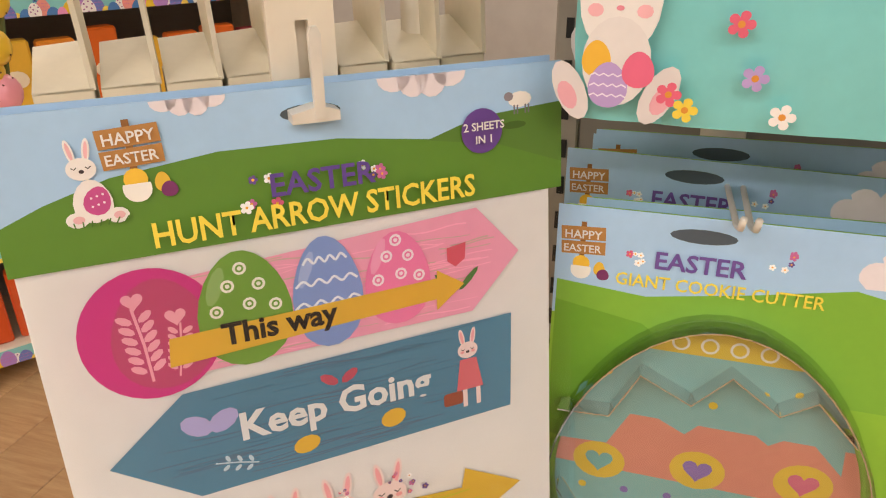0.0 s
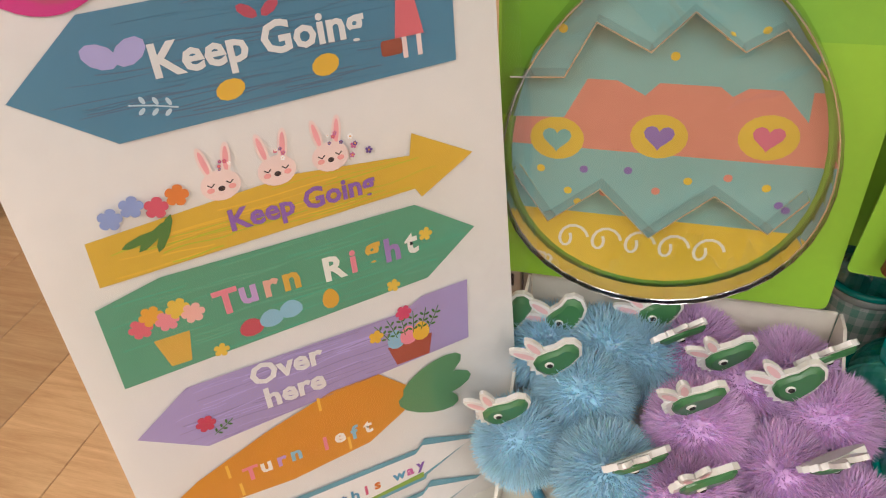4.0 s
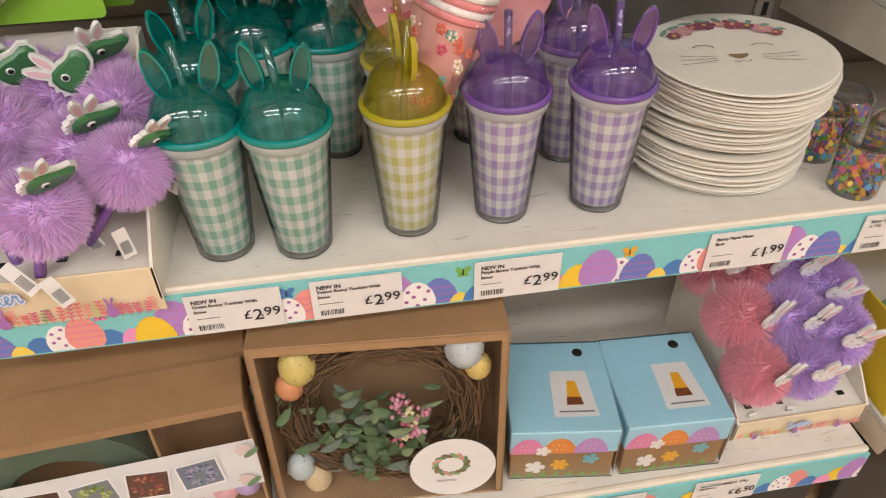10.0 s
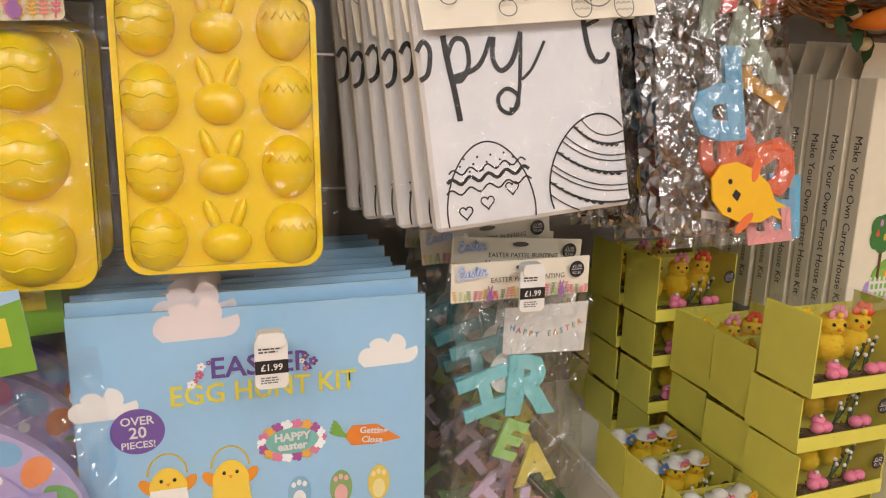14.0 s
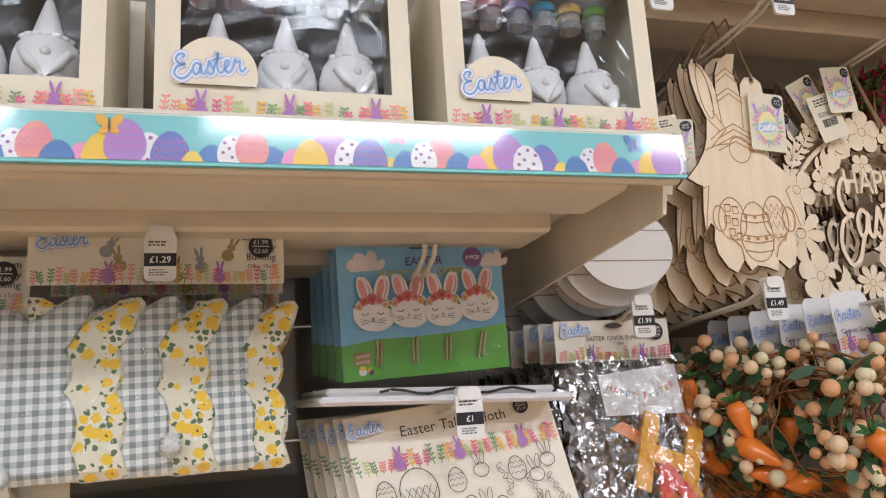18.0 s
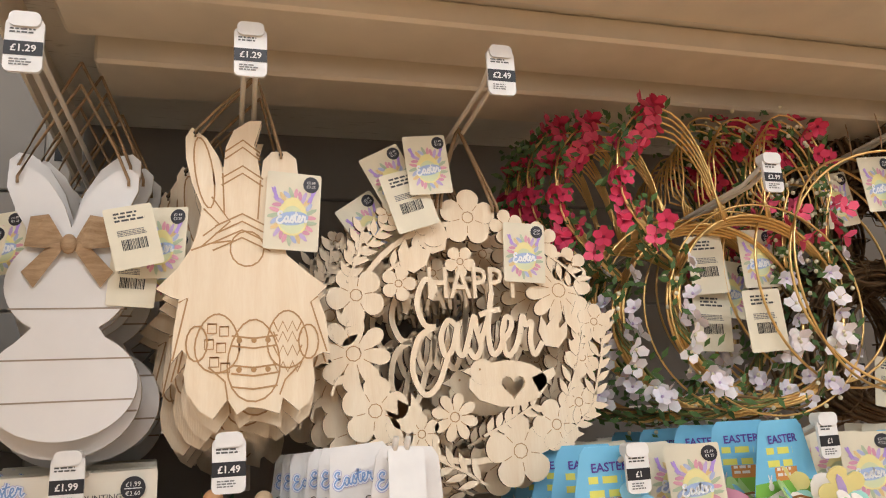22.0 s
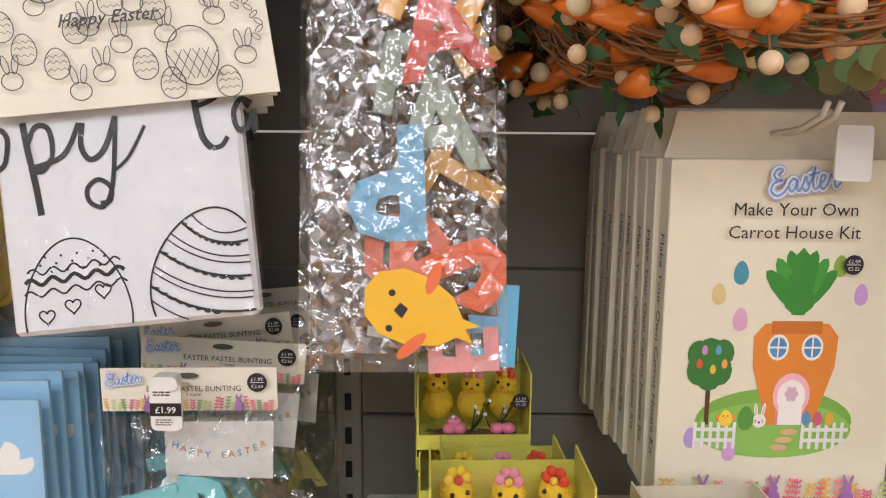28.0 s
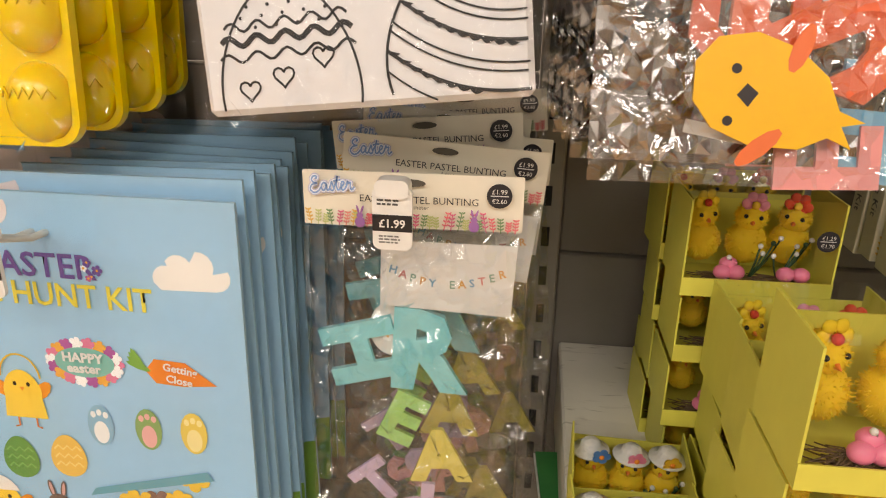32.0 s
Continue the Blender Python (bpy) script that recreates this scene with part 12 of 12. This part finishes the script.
def chick_box(hat=False, tall=True):
    """A lime card tray under a clear cover with three chicks."""
    W, H, D = (0.072, 0.052, 0.053) if hat else (0.09, 0.064 if tall else 0.0465, 0.056)
    t = thing("chick_box", "lime card box of yellow %s chicks under a clear cover" % ("straw-hat" if hat else "nest"), "chick decoration", (1.116, 0.04, 0.8105), group="boxes of %s chicks" % ("hatted" if hat else "nest"))
    for nm, b in (("base", (0, W, 0, D, 0, 0.001)), ("front_lip", (0, W, 0, 0.001, 0.001, 0.012)), ("back_wall", (0, W, D - 0.001, D, 0.001, H - 0.012)), ("side_wall", (0, 0.0012, 0.001, D - 0.001, 0.001, H - 0.002)), ("side_wall", (W - 0.0012, W, 0.001, D - 0.001, 0.001, H - 0.002))):
        g = Shape(M_LIME)
        g.box(*b)
        part(nm, g, t)
    g = Shape(M_PVC)
    e = 0.0006
    g.add([(e, 0.0004, 0.012), (W - e, 0.0004, 0.012), (W - e, 0.0006, H), (e, 0.0006, H), (e, D - e, H), (W - e, D - e, H)], [(0, 1, 2, 3), (3, 2, 5, 4)])
    f = part("clear_cover", g, t, "clear plastic cover")
    f.visible_shadow = False
    cc = ("hat",) * 3 if hat else ("f2d22a", "ef9bb0", "e8502e")
    for i, c in enumerate(cc):
        s = 0.9 if hat else 1.0 if tall else 0.76
        part("chick", CHICKS[c], t, "", pose(W * (0.2 + 0.3 * i), D * (0.66 - 0.04 * (i % 2)), 0.009 if hat else 0.012 if tall else 0.009, 0, (-4, 3, 5)[i], (12, -10, -25)[i]) @ Matrix.Scale(s, 4))
    if hat:
        for i, c in enumerate(("5a8fd0", "ef8aa8", "f2c53a")):
            g = Shape(ink(c), ink("f0902a"))
            g.prism(flower_pts(0, 0, 0.006, 5, 0.35), -0.001, 0)
            g.ball((0, -0.001, 0), 0.0018, g.mats[1], 8, 5)
            part("hat_flower", g, t, "felt flower", pose(W * (0.2 + 0.3 * i) + 0.004, D * 0.45, 0.045, 12, 0, 10))
    else:
        part("nest", NEST, t, "brown straw nest", pose(W / 2, 0.012, 0.001))
        for x in (0.026, 0.034, 0.064, 0.073, 0.03):
            part("pink_egg", PEGG, t, "", pose(x, 0.008 + 0.004 * (x == 0.03), 0.009 + 0.004 * (x == 0.03)))
    part("flower_sprig", SPRIG, t, "green sprig with white buds", pose(W * 0.48, 0.012, 0.008))
    part("flower_sprig", SPRIG, t, "green sprig with white buds", pose(W * 0.68, 0.014, 0.008, 0, 15, 30))
    g = Shape(ink("22222a"))
    round_price(g, 0, 0, 0.0066, t, "£1.29", "€1.70")
    sp = part("price_spot", g, t, "black round price spot", pose(W - 0.0085, -0.0003, H * 0.62))
    for o in list(t.children):
        if o.name.startswith("lettering"):
            o.parent = sp
    return t


low_box, top_box = chick_box(tall=False), chick_box()
used = set()
for r, levels in enumerate((4, 3, 3, 4, 4, 3)):
    for lv in range(levels):
        src = top_box if lv == levels - 1 else low_box
        dx = (0.0, 0.004, 0.006, -0.012, -0.016, -0.004)[r] + rng.uniform(-0.002, 0.002)
        mm = pose(1.115 + dx, 0.04 + 0.0605 * r + rng.uniform(0, 0.003) + (0.004 if lv < levels - 1 and r == 0 else 0), 0.8105 + 0.0475 * lv, 0, 0, rng.uniform(-3, 3))
        if src in used:
            copy_thing(src, mm)
        else:
            src.matrix_world = mm
            used.add(src)
hb = chick_box(True)
hb.matrix_world = pose(1.041, 0.05, 0.8105)
for x, y, lv in ((1.041, 0.106, 0), (1.0405, 0.162, 0)):
    copy_thing(hb, pose(x, y, 0.8105 + 0.0505 * lv, 0, 0, rng.uniform(-4, 3)))


def duo_box():
    """A cream open box of a chick and a rabbit under clear film."""
    W, H, D = 0.086, 0.05, 0.056
    t = thing("decoration_box", "cream box of fluffy chick and rabbit decorations", "chick decoration", (1.254, 0.1, 0.8105), group="boxes of chick and rabbit decorations")
    for nm, b in (("base", (0, W, 0, D, 0, 0.001)), ("front_lip", (0, W, 0, 0.001, 0.001, 0.013)), ("back_wall", (0, W, D - 0.001, D, 0.001, H - 0.004)), ("side_wall", (0, 0.0012, 0.001, D - 0.001, 0.001, H)), ("side_wall", (W - 0.0012, W, 0.001, D - 0.001, 0.001, H))):
        g = Shape(M_CREAM)
        g.box(*b)
        p = part(nm, g, t)
        if nm == "front_lip":
            letters("Chick And Bunny Decorations", W / 2, 0.0068, 0.0062, ink("3a3a3a"), p, -0.0004)
    g = Shape(M_PVC)
    g.add([(0.001, 0.0004, 0.013), (W - 0.001, 0.0004, 0.013), (W - 0.001, 0.012, H), (0.001, 0.012, H), (0.001, D, H), (W - 0.001, D, H)], [(0, 1, 2, 3), (3, 2, 5, 4)])
    f = part("clear_cover", g, t, "clear plastic cover")
    f.visible_shadow = False
    wf = fluff_mat("fluff_white", (0.84, 0.80, 0.80))
    pk = mat("felt_pink", (0.85, 0.42, 0.50), 0.8)
    for i, x in enumerate((0.026, 0.068)):
        g = Shape(M_CHICK, wf, pk, M_BLACK, M_BEAK)
        bm = (M_CHICK, M_CHICK)[i]
        g.ball((0, 0, 0.012), 0.0135, M_CHICK, 14, 9, (1.1, 1, 0.9))
        g.ball((0.006, -0.006, 0.021), 0.0085, M_CHICK, 12, 8)
        g.ball((0.009, -0.0138, 0.022), 0.0013, M_BLACK, 7, 5)
        g.tube([(0.006, -0.013, 0.019), (0.008, -0.018, 0.0185)], [0.002, 0.0003], 5, M_BEAK)
        part("fluffy_chick", g, t, "yellow fluffy chick", pose(x - 0.01 * i, 0.03, 0.001))
    g = Shape(wf, pk, M_BLACK)
    g.ball((0, 0, 0.01), 0.0105, wf, 12, 8)
    g.ball((0, -0.002, 0.026), 0.009, wf, 12, 8)
    for sg in (-1, 1):
        g.ball((sg * 0.005, 0, 0.043), 0.009, pk, 10, 8, (0.4, 0.3, 1.1))
        g.ball((sg * 0.0035, -0.0102, 0.027), 0.0012, M_BLACK, 7, 5)
        g.ball((sg * 0.006, -0.01, 0.014), 0.005, pk, 8, 6, (1, 0.4, 0.7))
    part("fluffy_rabbit", g, t, "white fluffy rabbit with pink bow", pose(0.075, 0.024, 0.001))
    g = Shape(wf, pk)
    for sg in (-1, 1):
        g.ball((sg * 0.005, 0, 0.01), 0.01, (wf, pk)[sg > 0], 10, 8, (0.4, 0.3, 1.1))
    part("ear_headband", g, t, "pink felt ears", pose(0.022, 0.03, 0.028))
    g = Shape(ink("22222a"))
    g.flat(oval(0, 0, 0.006, 0.006, 16))
    part("price_spot", g, t, "black round price spot", pose(W - 0.01, 0.003, 0.034))
    return t


db = duo_box()
for x, y, lv in ((1.256, 0.1, 1), (1.255, 0.1, 2), (1.25, 0.04, 0), (1.253, 0.041, 1), (1.348, 0.04, 0), (1.35, 0.04, 1), (1.35, 0.1, 0), (1.348, 0.1, 1), (1.45, 0.04, 0), (1.452, 0.1, 0), (1.45, 0.1, 1), (1.55, 0.04, 0), (1.55, 0.05, 1), (1.65, 0.04, 0), (1.75, 0.04, 0)):
    copy_thing(db, pose(x, y, 0.8105 + 0.0505 * lv, 0, 0, rng.uniform(-3, 3)))

# lower shelves of the second bay
rgm = random.Random(6)
for i, x in enumerate((1.05, 1.3, 1.55, 1.8)):
    for k in range(20):
        cc = ("1f8f98", "27a3aa", "187c88")[k % 3] if k < 14 else ("4f9f3f", "3f8f4a")[k % 2]
        t = thing("mat_pack", "thin %s activity mat lying in a fanned stack" % ("teal" if k < 14 else "green"), "activity mat", (x + rgm.uniform(-0.004, 0.004), 0.03 + rgm.uniform(0, 0.012) + 0.0006 * k, 0.6555 + 0.0046 * k), (0, 0, -3 + 0.35 * k + rgm.uniform(-1.2, 1.2)), group="stacked activity mats")
        g = Shape(ink(cc))
        g.box(0, 0.21, 0, 0.29, 0.0008, 0.0042, b=0.0006)
        if k == 19:
            for q in range(14):
                bx, by = rgm.uniform(0.02, 0.19), rgm.uniform(0.02, 0.2)
                g.add([(bx + 0.006 * math.cos(u * 0.785), by + 0.006 * math.sin(u * 0.785), 0.00435) for u in range(8)], [tuple(range(8))], ink(("e9c43c", "d9534a", "f3efe6", "e88a3a")[q % 4]))
        part("mat", g, t)
        g = Shape(M_CARD if k % 4 else ink("d9534a"))
        g.box(-0.0015, 0.2115, -0.0015, 0.2915, 0.0, 0.0007)
        part("backing", g, t, "thin white backing" if k % 4 else "thin red backing")
for i, x in enumerate((1.05, 1.24, 1.43, 1.62, 1.81)):
    for k in range(3):
        t = thing("paper_pack", "flat white paper craft pack lying in clear film", "craft pack", (x + rgm.uniform(-0.004, 0.004), 0.03 + rgm.uniform(0, 0.02), 0.4755 + 0.0056 * k), (0, 0, rgm.uniform(-3, 3)), group="stacked paper craft packs")
        g = Shape((M_CARD, M_CREAM)[(i + k) % 2])
        g.box(0, 0.16, 0.0, 0.26, 0, 0.0046, b=0.0008)
        part("paper", g, t)
        g = Shape(ink("e9b0b8"))
        g.box(0.02, 0.14, 0.02, 0.09, 0.0046, 0.005)
        part("label", g, t, "pink printed label")
